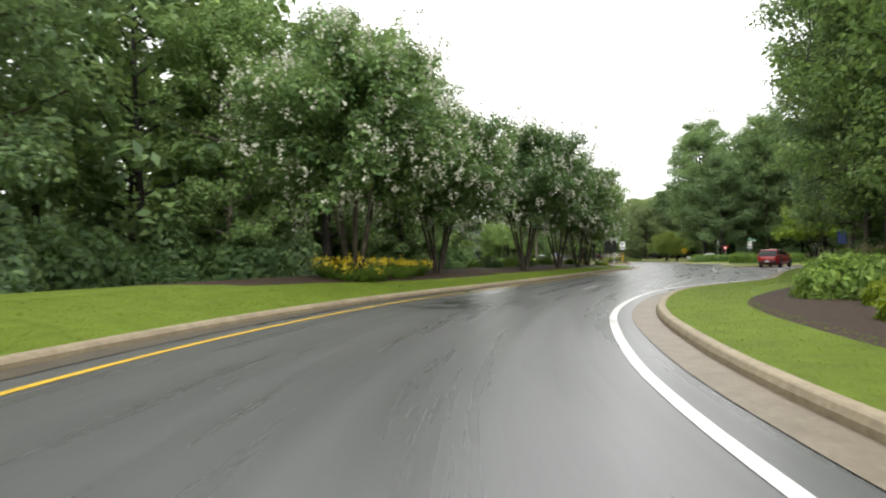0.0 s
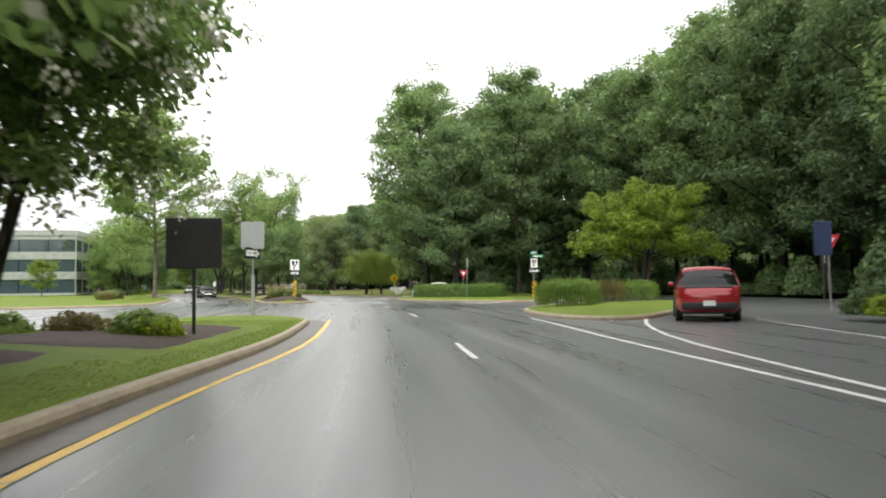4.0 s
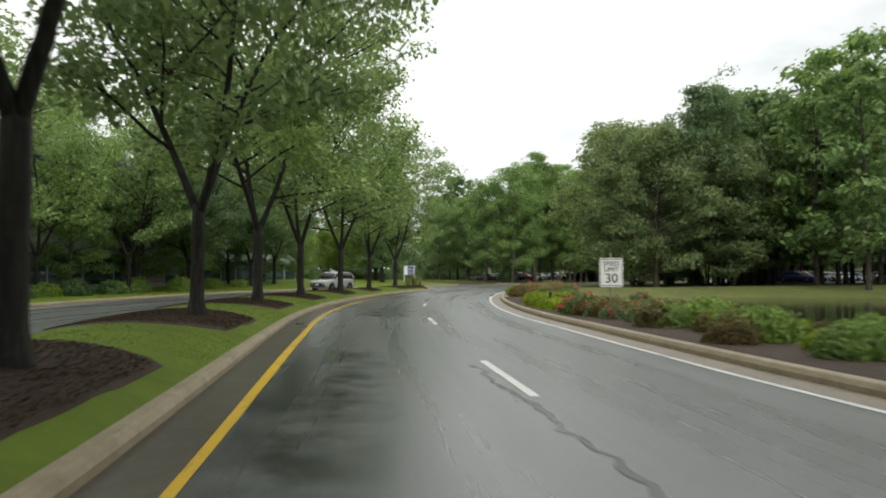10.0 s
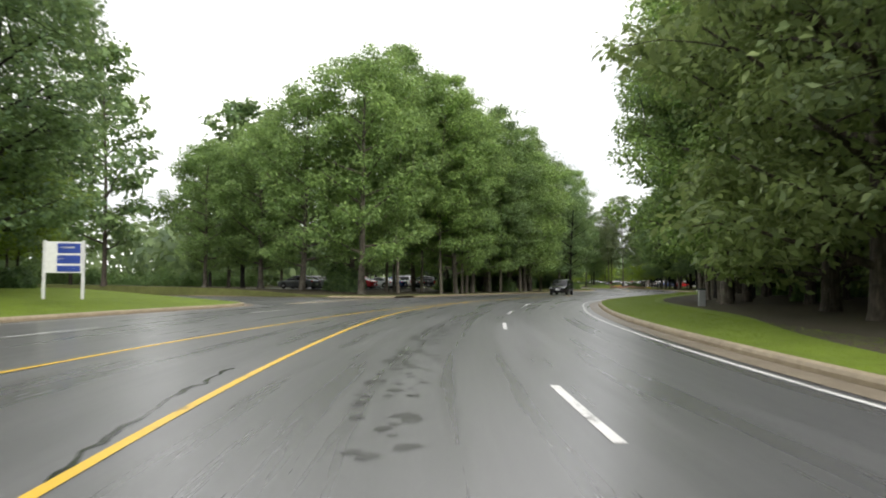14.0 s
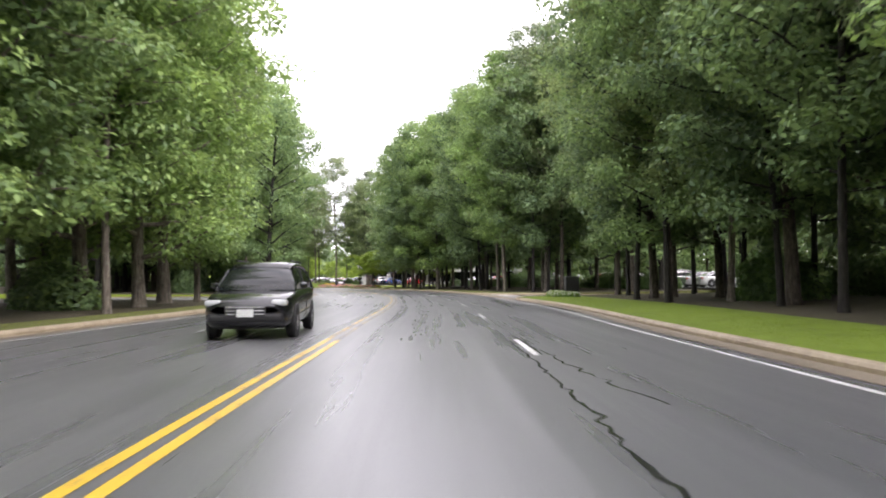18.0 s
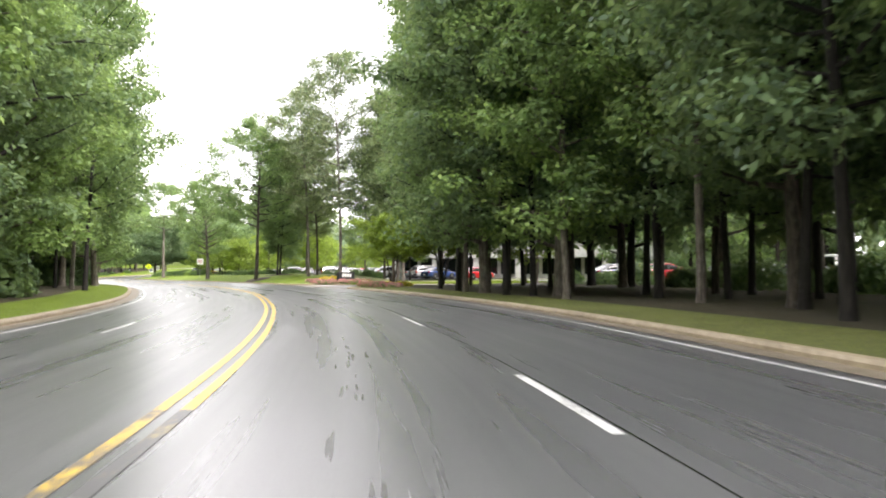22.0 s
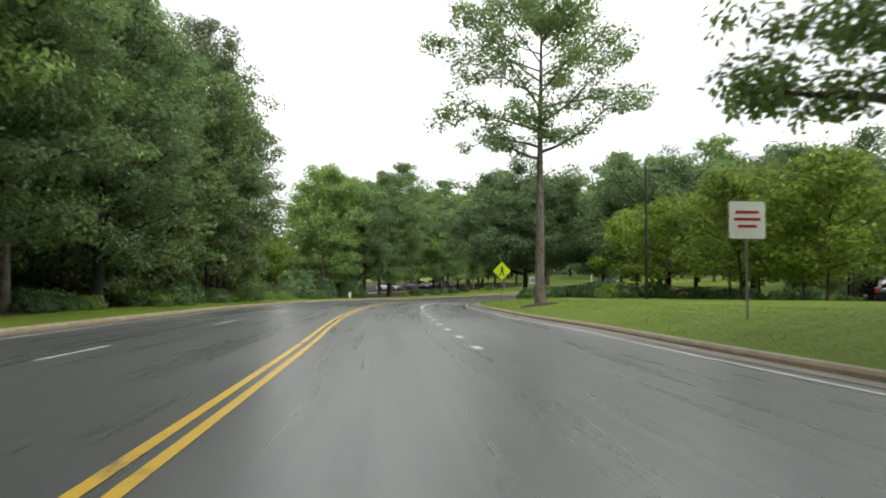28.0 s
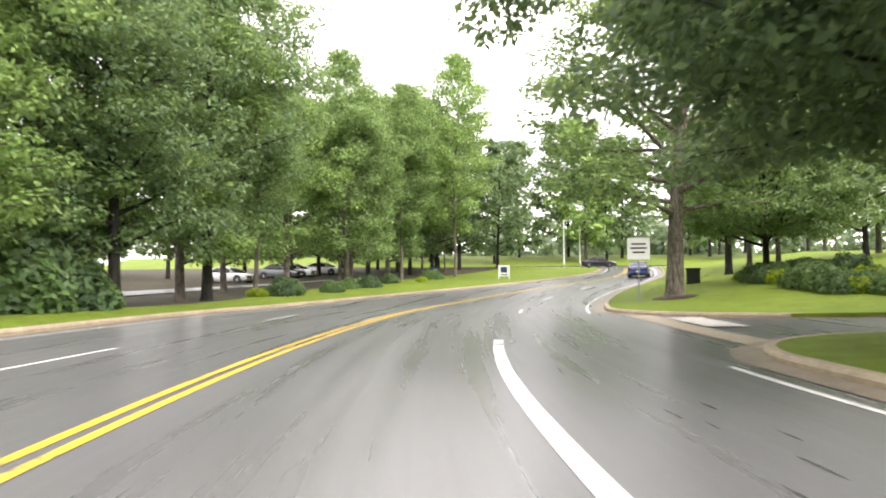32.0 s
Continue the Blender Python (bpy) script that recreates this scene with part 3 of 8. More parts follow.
# the crossing at the top of the hill, and the grass beyond it
tagged(ribbon("side_road", 588, 597, -80, 80, 0.0, M_ASPHALT, 20, 1.5), "wet pale asphalt crossing the parkway on the hill", "road", kind="structure")
tagged(ribbon("lawn", 597, 620, -80, 80, 0.0, M_GRASS, 24, 2.0, zfn=lambda s, d, w: 0.1 + 0.05 * (s - 597)), "green grass rising beyond the far crossing", "ground", kind="structure")
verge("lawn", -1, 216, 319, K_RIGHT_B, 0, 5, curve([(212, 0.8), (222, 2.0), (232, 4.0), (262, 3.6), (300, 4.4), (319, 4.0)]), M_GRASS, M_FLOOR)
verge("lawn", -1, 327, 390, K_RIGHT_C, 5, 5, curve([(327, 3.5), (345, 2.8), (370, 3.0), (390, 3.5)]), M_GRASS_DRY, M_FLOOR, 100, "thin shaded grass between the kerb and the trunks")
verge("lawn", -1, 402, 508, K_RIGHT_D, 5, 5, curve([(402, 6), (430, 9), (460, 12), (505, 10)]), M_GRASS, M_GRASS_DRY, 100, "green lawn between the kerb and the car park")
verge("lawn", -1, 516, S_MAX, K_RIGHT_E, 5, 0, 14.0, M_GRASS, M_GRASS, 46)
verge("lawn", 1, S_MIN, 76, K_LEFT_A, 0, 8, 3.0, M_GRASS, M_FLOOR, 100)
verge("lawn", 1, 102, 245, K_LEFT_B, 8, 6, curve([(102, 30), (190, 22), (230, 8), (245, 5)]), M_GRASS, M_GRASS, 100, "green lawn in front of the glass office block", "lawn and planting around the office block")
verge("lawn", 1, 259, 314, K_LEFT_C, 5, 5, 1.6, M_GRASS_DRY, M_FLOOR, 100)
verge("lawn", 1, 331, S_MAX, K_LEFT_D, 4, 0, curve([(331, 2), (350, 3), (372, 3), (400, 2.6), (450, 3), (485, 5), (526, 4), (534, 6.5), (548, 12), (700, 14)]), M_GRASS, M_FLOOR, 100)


def island(name, s0, s1, fa, fb, r0, r1, mound, material, label, cols=9):
    """A kerbed island in the road between the offsets fa (right) and fb (left), with rounded ends."""
    n = max(8, int((s1 - s0) / 1.5))
    ss = np.unique(np.concatenate([np.linspace(s0, s1, n), np.linspace(s0, s0 + max(r0, 0.1), 10), np.linspace(s1 - max(r1, 0.1), s1, 10)]))
    a, b = fa(ss), fb(ss)
    mid, half = (a + b) / 2, (b - a) / 2
    f = np.ones(len(ss))
    for u, r in (((s0 + r0 - ss), r0), ((ss - s1 + r1), r1)):
        if r:
            q = np.clip(u / r, 0, 1)
            f = f * np.sqrt(np.clip(1 - q * q, 0.002, 1))
    a, b = mid - half * f, mid + half * f
    w = np.linspace(0, 1, cols)
    ia, ib = a + np.minimum(0.18, half * f * 0.9), b - np.minimum(0.18, half * f * 0.9)
    dd = ia[:, None] * (1 - w) + ib[:, None] * w
    S2 = np.repeat(ss[:, None], cols, 1)
    zz = 0.135 + mound * nose_ease(ss, fa)[:, None] * np.sin(np.pi * w)[None, :] ** 0.7 * (f ** 0.8)[:, None]
    ob = mesh_object(name, spot(S2, dd, zz).reshape(-1, 3), grid_faces(len(ss), cols, True), material, True)
    tagged(ob, label, "island", kind="structure")
    ring = [tuple(p) for p in spot(ss, a)] + [tuple(p) for p in spot(ss[::-1], b[::-1])]
    k = sweep_profile("kerb", ring, [(-0.2, 0.12), (-0.17, 0.145), (-0.06, 0.14), (-0.035, 0.125), (0.0, 0.07), (0.0, -0.03)], M_CONCRETE, True)
    tagged(k, "worn tan concrete kerb round the island", "kerb", kind="structure")
    g = sweep_profile("gutter", ring, [(-0.004, 0.005), (0.25, 0.007), (0.5, 0.009)], M_GUTTER, True)
    tagged(g, "damp concrete gutter round the island", "gutter", kind="structure")


island("median", S_MIN, 79.3, K_MEDIAN_A, K_MEDIAN_A2, 0, 4.5, 0.45, M_GRASS, "broad grassy median with flowering trees")
island("median", 104.5, 209.5, K_MEDIAN_B, K_MEDIAN_B2, 3.0, 4.0, 0.34, M_GRASS, "narrow mounded grass median with a row of trees")


def poly_island(name, corners, mound, material, label):
    """A small kerbed island from a few plan corners, rounded."""
    p = [np.array(c, float) for c in corners]
    for _ in range(3):
        p = [q for i in range(len(p)) for q in (p[i] * 0.75 + p[(i + 1) % len(p)] * 0.25, p[i] * 0.25 + p[(i + 1) % len(p)] * 0.75)]
    area = sum(p[i][0] * p[(i + 1) % len(p)][1] - p[(i + 1) % len(p)][0] * p[i][1] for i in range(len(p)))
    if area < 0:
        p = p[::-1]
    c = sum(p) / len(p)
    verts, faces = [], []
    rings = 6
    for r in range(rings):
        f = 1 - r / rings
        for q in p:
            d = q - c
            inner = d * max(0, 1 - 0.18 / max(np.hypot(*d), 0.3))
            verts.append((*(c + inner * f), 0.135 + mound * math.sin((1 - f) * math.pi / 2)))
    verts.append((*c, 0.135 + mound))
    n = len(p)
    for r in range(rings - 1):
        faces += [(r * n + i, r * n + (i + 1) % n, (r + 1) * n + (i + 1) % n, (r + 1) * n + i) for i in range(n)]
    faces += [((rings - 1) * n + i, (rings - 1) * n + (i + 1) % n, rings * n) for i in range(n)]
    tagged(mesh_object(name, verts, faces, material, True), label, "island", kind="structure")
    ring = [(q[0], q[1], 0.0) for q in p]
    k = sweep_profile("kerb", ring, [(-0.2, 0.12), (-0.17, 0.145), (-0.06, 0.14), (-0.035, 0.125), (0.0, 0.07), (0.0, -0.03)], M_CONCRETE, True)
    tagged(k, "worn tan concrete kerb round the island", "kerb", kind="structure")


poly_island("traffic_island", [(27.0, 69.5), (28.6, 66.6), (33.5, 70.5), (46, 79.0), (42, 83.5), (31.0, 78.8)], 0.15, M_GRASS, "grassy turn island with clipped hedges")
poly_island("traffic_island", [(37.6, 110.5), (34.3, 103), (34.3, 96), (37.5, 88.5), (46, 88.5), (46, 97), (40.5, 107)], 0.15, M_GRASS, "grassy corner island with a long hedge")

# ---- markings: thin painted strips 5 mm proud of the asphalt ----
def stripe(name, s0, s1, d, width, material, label, cat="road marking", z=0.006, group=""):
    fn = d if callable(d) else (lambda s: np.full(np.shape(s), float(d)))
    ob = ribbon(name, s0, s1, lambda s: fn(s) - width / 2, lambda s: fn(s) + width / 2, z, material, 2, 0.8)
    return tagged(ob, label, cat, group, "structure")


WHITE_EDGE = "solid white edge line on wet asphalt"
DASH = "white lane dash on wet asphalt"
Y_A = curve([(-75, 4.5), (8, 4.4), (21, 4.0), (25, 3.5), (36, 2.8), (59, 2.4), (66, 1.4), (80, 1.3)])
Y_C = curve([(209, 2.0), (222, 2.4), (236, 2.95), (252, 2.75), (260, 2.5), (268, 1.98), (285, 1.75), (291, 1.84), (298, 1.8), (314, 1.56), (324, 1.55), (330, 1.7), (340, 1.77), (351, 1.9), (365, 1.85),
             (379, 1.3), (387, 1.4), (404, 1.37), (413, 1.5), (427, 1.75), (446, 1.8), (453, 2.05), (462, 2.3), (485, 2.62), (504, 2.5), (523, 1.9), (535, 0.6), (545, -0.9), (557, -3.2), (567, -4.2), (700, -4.4)])
Y_C2 = curve([(210, 5.9), (224, 5.1), (236, 4.3), (250, 2.9)])
stripe("edge_line", S_MIN, 77.5, Y_A, 0.13, M_YELLOW, "solid yellow line along the grassy median")
stripe("edge_line", 105.5, 189, lambda s: K_MEDIAN_B(s) - np.interp(s, [146, 160], [0.5, 0.62]), 0.13, M_YELLOW, "solid yellow line along the tree-lined median")
stripe("edge_line", 189, 209, lambda s: K_MEDIAN_B(s) - 0.66, 0.12, M_YELLOW_THIN, "rubbed yellow line along the median's end")
stripe("edge_line", 108, 205, lambda s: K_MEDIAN_B2(s) + 0.6, 0.12, M_YELLOW, "solid yellow line on the far side of the median")
stripe("centre_line", 209, 252, Y_C, 0.11, M_YELLOW, "solid yellow line opening from the median's nose")
stripe("centre_line", 210, 251, Y_C2, 0.12, M_YELLOW, "thin yellow line closing in on the centre line")
stripe("centre_line", 284, 338, lambda s: Y_C(s) - 0.12, 0.12, M_YELLOW_THIN, "double yellow centre line, badly rubbed away")
stripe("centre_line", 284, 338, lambda s: Y_C(s) + 0.12, 0.12, M_YELLOW_WORN, "double yellow centre line, badly rubbed away")
stripe("centre_line", 251, 284, lambda s: Y_C(s) - 0.12, 0.12, M_YELLOW, "double yellow centre line, partly rubbed")
stripe("centre_line", 251, 284, lambda s: Y_C(s) + 0.12, 0.12, M_YELLOW, "double yellow centre line, partly rubbed")
stripe("centre_line", 338, S_MAX, lambda s: Y_C(s) - 0.12, 0.12, M_YELLOW, "double yellow centre line, partly rubbed")
stripe("centre_line", 338, S_MAX, lambda s: Y_C(s) + 0.12, 0.12, M_YELLOW, "double yellow centre line, partly rubbed")
W_A = curve([(-75, -1.65), (5, -1.66), (9.7, -1.84), (12, -1.88), (17.2, -1.93), (19.3, -2.08), (21.4, -2.28), (24.7, -2.6), (27.2, -3.05), (28.8, -3.3), (30.7, -3.9), (33.4, -5.1), (35.7, -6.05), (38, -6.75), (40.9, -7.25), (48.5, -8.3), (61, -9.7), (70, -11.5), (76, -13.5)])
stripe("edge_line", S_MIN, 27.5, W_A, 0.14, M_WHITE, WHITE_EDGE)
stripe("edge_line", 27.5, 37, W_A, 0.2, M_WHITE, "broad white line round the start of the turn lane")
stripe("edge_line", 37, 73, W_A, 0.12, M_WHITE, "solid white line round the start of the turn lane")
SD = curve([(26, -2.9), (30.4, -3.12), (34, -3.52), (36, -3.68), (39, -3.95), (42, -4.2), (48, -4.8), (66, -5.1), (76, -5.8)])
for s in np.arange(30.03 - 1.58, 52, 1.58):
    stripe("short_dash", s, s + 0.85, SD, 0.13, M_WHITE, "short white dash between the lane and the turn lane", group="turn lane dashes")
stripe("edge_line", 53, 76, SD, 0.13, M_WHITE, WHITE_EDGE)
GORE = curve([(53, -5.0), (60, -5.6), (67, -6.5), (74, -9.0), (80, -12.5)])
stripe("edge_line", 55, 79, GORE, 0.13, M_WHITE, "white gore line before the turn island")
W_B = lambda s: -K_RIGHT_B(s) + np.interp(s, [150, 180, 250], [0.55, 0.55, 0.85])
stripe("edge_line", 124, 316, W_B, 0.1, M_WHITE, WHITE_EDGE)
stripe("edge_line", 328, 389, lambda s: -K_RIGHT_C(s) + 0.85, 0.1, M_WHITE, WHITE_EDGE)
stripe("edge_line", 404, 503, lambda s: -K_RIGHT_D(s) + 0.85, 0.1, M_WHITE, WHITE_EDGE)
stripe("edge_line", 519, S_MAX, lambda s: -K_RIGHT_E(s) + 0.7, 0.1, M_WHITE, WHITE_EDGE)
stripe("edge_line", 108, 129, curve([(108, -6.0), (112, -5.6), (120, -5.2), (126, -5.3), (130, -5.25)]), 0.12, M_WHITE, "white line of the slip lane")
for s in np.arange(135.46 - 4 * 1.36, 150, 1.36):
    stripe("short_dash", s, s + 0.65, curve([(126, -5.3), (136, -5.14), (141, -5.0), (152, -4.75)]), 0.11, M_WHITE, "short white dash where the slip lane merges", group="slip lane dashes")
stripe("edge_line", 259, 313, lambda s: K_LEFT_C(s) - 0.8, 0.1, M_WHITE, WHITE_EDGE)
stripe("edge_line", 333, S_MAX, lambda s: K_LEFT_D(s) - 0.8, 0.1, M_WHITE, WHITE_EDGE)
stripe("edge_line", 106, 242, lambda s: K_LEFT_B(s) - 0.8, 0.1, M_WHITE, WHITE_EDGE)
DASHLINE = curve([(10, 0.4), (30, -0.3), (41, -0.8), (60, -1.5), (80, -2.04), (92, -1.85), (105, -2.02), (117, -1.98), (129, -1.8), (141, -1.71), (152, -1.6), (164, -1.36), (175, -1.23), (190, -1.42),
                  (201, -1.64), (215, -1.66), (229, -1.55), (250, -1.5), (261, -1.4), (273, -1.75), (283, -2.03), (294, -1.95), (305, -1.98), (316, -1.96), (328, -1.96), (340, -1.78), (349, -1.68),
                  (362, -2.03), (373, -2.4), (385, -2.4), (397, -2.17), (411, -2.52), (423, -2.35), (440, -2.0)])
for s in [30.2, 40.9, 53, 66, 81.9, 94, 107, 119, 131, 142.6, 154.2, 165.2, 176.6, 190, 203, 215.5, 229, 238.5, 250, 261.9, 273, 284, 295.4, 306, 316.8, 328.7, 339.7, 350.7, 363.5, 374.9, 386.3, 399.1, 412.5, 425.5]:
    stripe("lane_dash", s - 3.1, s, DASHLINE, 0.11, M_WHITE, DASH, group="lane dashes")
TURN = curve([(436, -2.0), (463, -1.6), (478, -1.25), (486, -1.22), (492, -1.32), (497, -1.27), (500, -1.2), (504, -1.3), (508, -1.45), (512, -1.8)])
for s in np.arange(473.0 - 8 * 3.45, 474, 3.45):
    stripe("short_dash", s, s + 0.85, TURN, 0.2, M_WHITE, "broad short white dash along the turn lane", group="turn lane dashes")
stripe("edge_line", 476.3, 507.7, TURN, 0.2, M_WHITE, "broad solid white line along the turn lane")
for s in [519.2, 531, 543]:
    stripe("lane_dash", s, s + 3.2, curve([(510, -2.3), (525, -2.4), (550, -4.2)]), 0.12, M_WHITE, DASH, group="lane dashes")
OPP = curve([(100, 9.8), (165, 10.8), (180, 11.4), (200, 10.6), (230, 8.8), (255, 7), (277, 5.6), (345, 5.0), (410, 5.6), (470, 6.0), (494, 6.3), (506, 5.6), (700, 5.6)])
for s in [112 + 12.2 * i for i in range(11)] + [251 + 12.0 * i for i in range(23)]:
    stripe("lane_dash", s, s + 3.2, OPP, 0.1, M_WHITE, "white lane dash on the oncoming side", group="oncoming lane dashes")
stripe("stop_line", 96.5, 97.4, -10.2, 5.5, M_WHITE, "broad white stop bar at the side road")

# the right-turn arrow in the turn lane
def painted(name, outline, material, label, z=0.006):
    """A flat painted figure from plan corners (s, d)."""
    v = [tuple(spot(s, d, z)) for s, d in outline]
    return tagged(mesh_object(name, v, [tuple(range(len(v)))], material), label, "road marking", kind="structure")


painted("turn_arrow", [(491.4, -2.62), (493.1, -2.62), (493.1, -3.2), (492.5, -3.2), (493.5, -3.95), (494.7, -3.2), (494.0, -3.2), (494.0, -2.32), (491.4, -2.32)][::-1], M_WHITE, "white right-turn arrow painted in the turn lane")


# ---- wear: cracks, crumbled patches and damp blots lying on the asphalt ----
def crack(points, width, seed, label="black tar-filled crack across the asphalt"):
    """A wandering narrow strip through plan points (s, d)."""
    rng = np.random.default_rng(seed)
    p = np.array(points, float)
    seg = np.concatenate([[0], np.cumsum(np.hypot(*np.diff(p, axis=0).T))])
    t = np.arange(0, seg[-1], 0.22)
    c = np.stack([np.interp(t, seg, p[:, 0]), np.interp(t, seg, p[:, 1])], -1) + rng.normal(size=(len(t), 2)) * 0.035
    d = np.gradient(c, axis=0)
    d /= np.maximum(np.hypot(*d.T), 1e-6)[:, None]
    w = width * rng.uniform(0.35, 1.1, len(t))[:, None] / 2
    off = np.stack([-d[:, 1], d[:, 0]], -1) * w
    a, b = c + off, c - off
    v = np.stack([spot(a[:, 0], a[:, 1], 0.0035), spot(b[:, 0], b[:, 1], 0.0035)], 1).reshape(-1, 3)
    f = [(2 * i, 2 * i + 1, 2 * i + 3, 2 * i + 2) for i in range(len(t) - 1)]
    ob = mesh_object("tar_crack", v, f, M_TAR)
    tagged(ob, label, "road crack", "road cracks", "structure")


def flakes(s0, s1, d0, d1, count, seed, size=(0.25, 0.75), material=None, label="crumbled black patch in the wheel track", along=0.34, across=1.0):
    """A patch of broken surface: uneven flat flakes, wider across the road than along it."""
    rng = np.random.default_rng(seed)
    verts, faces = [], []
    for _ in range(count):
        u = rng.uniform(-1, 1) * (1 - 0.3 * rng.uniform())
        cs, cd = rng.uniform(s0, s1), (d0 + d1) / 2 + u * abs(u) ** 0.3 * (d1 - d0) / 2
        r = rng.uniform(*size) * 0.5
        n = rng.integers(7, 11)
        base = len(verts)
        for k in range(n):
            a = 2 * math.pi * k / n
            q = r * rng.uniform(0.55, 1.2)
            verts.append(tuple(spot(cs + q * math.cos(a) * along, cd + q * math.sin(a) * across, 0.0028 + 0.0008 * rng.uniform())))
        faces.append(tuple(range(base, base + n)))
    tagged(mesh_object("worn_patch", verts, faces, material or M_TAR), label, "worn patch", "worn patches on the road", "stuff")


def stain(s0, s1, d0, d1, label):
    """A thin film of water on the road, broken up and fading out towards its rim."""
    ob = ribbon("damp_stain", s0, s1, d0, d1, 0.003, M_FILM, 6, 1.0)
    tagged(ob, label, "road stain", kind="structure")


flakes(196, 210, -0.35, 0.95, 360, 1, (0.1, 0.5))
flakes(212, 228, -0.2, 0.7, 120, 31, (0.1, 0.4), M_DAMP, "crumbled damp patch in the wheel track", 0.9, 0.7)
flakes(166, 171.5, -0.9, 1.0, 70, 2, (0.2, 0.7), M_BLOT, "dark damp broken surface in the wheel track")
stain(143.5, 160, -0.5, 1.9, "dark wet stain in the wheel track beside the median")
stain(14.5, 23, 0.0, 4.0, "dark soft-edged damp stain on the asphalt")
stain(83, 100, -8.0, -1.2, "dark wet streaks at the junction")
stain(96, 108, 5.0, 10.5, "dark wet streaks at the junction")
stain(106.5, 115.5, -5.2, -1.9, "dark damp blot beside the lane line")
flakes(284, 345, -0.15, 0.45, 190, 8, (0.12, 0.4), M_BLOT, "dark worn streak in the wheel track", 3.0, 0.22)
flakes(284, 300, 0.9, 1.5, 40, 32, (0.12, 0.4), M_DAMP, "dark worn streak in the wheel track", 2.0, 0.3)
flakes(284.5, 292, -0.4, 0.9, 22, 33, (0.2, 0.6), M_DAMP, "thin damp cracks across the wheel track", 0.12, 1.0)
flakes(466, 500, -4.2, -1.9, 90, 9, (0.08, 0.26), M_BLOT, "dark tyre-worn streaks in the turn lane", 3.4, 0.2)
flakes(474, 478, 0.6, 1.3, 14, 10, (0.2, 0.5), M_DAMP, "small dark stain on the asphalt")
crack([(172.8, 1.6), (173.0, -0.4), (172.7, -2.2)], 0.09, 11)
crack([(153.7, -1.34), (149.5, -1.5), (146.0, -1.68)], 0.09, 12)
crack([(268.4, -1.45), (271.5, -1.5), (275, -1.62), (279, -1.78), (286, -1.85)], 0.055, 13)
crack([(285, -2.0), (278, -2.3), (276.0, -2.5)], 0.04, 34)
crack([(266, -2.2), (267.2, -1.95), (268.3, -1.75)], 0.06, 35)
stripe("lane_seam", 281, 372, lambda s: DASHLINE(s) - 0.1, 0.022, M_TAR, "dark wet paving seam between the lanes", "road seam", 0.0035)
crack([(99, 2.8), (99.3, -1.0)], 0.07, 15)
crack([(29.2, -3.0), (29.6, -3.6), (29.2, -4.2)], 0.05, 16)
crack([(386, -4.2), (392, -3.4), (396, -2.7)], 0.05, 18)
crack([(210, 1.9), (213, 2.4), (217, 2.7)], 0.07, 19)
flakes(209.0, 210.5, 1.7, 2.4, 6, 20, (0.3, 0.7), M_TAR, "black wet hollow at the median's nose")
crack([(116.5, -2.0), (112, -2.1), (108, -2.0), (106.5, -2.3)], 0.07, 21)

# pale concrete at the driveway mouths: a gutter pan across each, and ramps at the corners
for s0, s1, dd in ((315, 330, -6.3), (388, 405, -6.9), (503, 520, -6.35), (312, 333, 8.1), (245, 260, 11.4)):
    tagged(ribbon("gutter_pan", s0, s1, dd - 0.42, dd + 0.42, 0.007, M_PAN, 3, 1.0), "tan concrete gutter pan across a driveway mouth", "gutter", "gutter pans", "structure")
for s0, s1, da, db in ((395.4, 400.6, -9.2, -7.35), (511.2, 515.8, -7.9, -6.8), (321.5, 330.0, -8.2, -7.0), (309.7, 315.5, 8.0, 9.0)):
    tagged(ribbon("ramp_slab", s0, s1, da, db, 0.03, M_SLAB, 3, 0.6), "pale new concrete ramp at a driveway corner", "pavement", "ramp slabs", "structure")


# storm drain inlets in the kerb
def inlet(s, d, label):
    hd = 0.28 if d > 0 else -0.28
    tagged(ribbon("inlet_slab", s - 1.3, s + 1.3, min(d, d + 3.2 * hd), max(d, d + 3.2 * hd), 0.165, M_CONCRETE, 3, 0.5), label, "drain", "storm drains", "structure")
    # No opening is cut: a flat black strip gives the mouth's shade.
    tagged(ribbon("inlet_mouth", s - 0.9, s + 0.9, min(d, d - 0.5 * hd), max(d, d - 0.5 * hd), 0.012, M_TAR, 2, 0.5), "flat black strip standing for the shaded mouth of a storm drain", "drain", "storm drain mouths", "structure")


inlet(183.8, -5.1, "tan concrete lid of a storm drain in the kerb")
inlet(262.0, 10.6, "tan concrete lid of a storm drain in the kerb")

# ---- trees and shrubs ----
def leaf_sheet(rng, centres, normals, size, slim=0.5, droop=0.0):
    """Diamond-shaped leaves (four corners each) at centres, facing normals."""
    n = len(centres)
    nrm = normals / np.maximum(np.linalg.norm(normals, axis=1, keepdims=True), 1e-6)
    ref = rng.normal(size=(n, 3))
    if droop:
        ref = ref * (1 - droop) + np.array([0, 0, -1.0]) * droop * 2
    u = ref - (ref * nrm).sum(1, keepdims=True) * nrm
    u /= np.maximum(np.linalg.norm(u, axis=1, keepdims=True), 1e-6)
    w = np.cross(nrm, u)
    k = (size * rng.uniform(0.65, 1.35, n))[:, None]
    fold = nrm * k * 0.18
    v = np.stack([centres - u * k, centres + w * k * slim + fold, centres + u * k, centres - w * k * slim + fold], 1)
    return v.reshape(-1, 3)


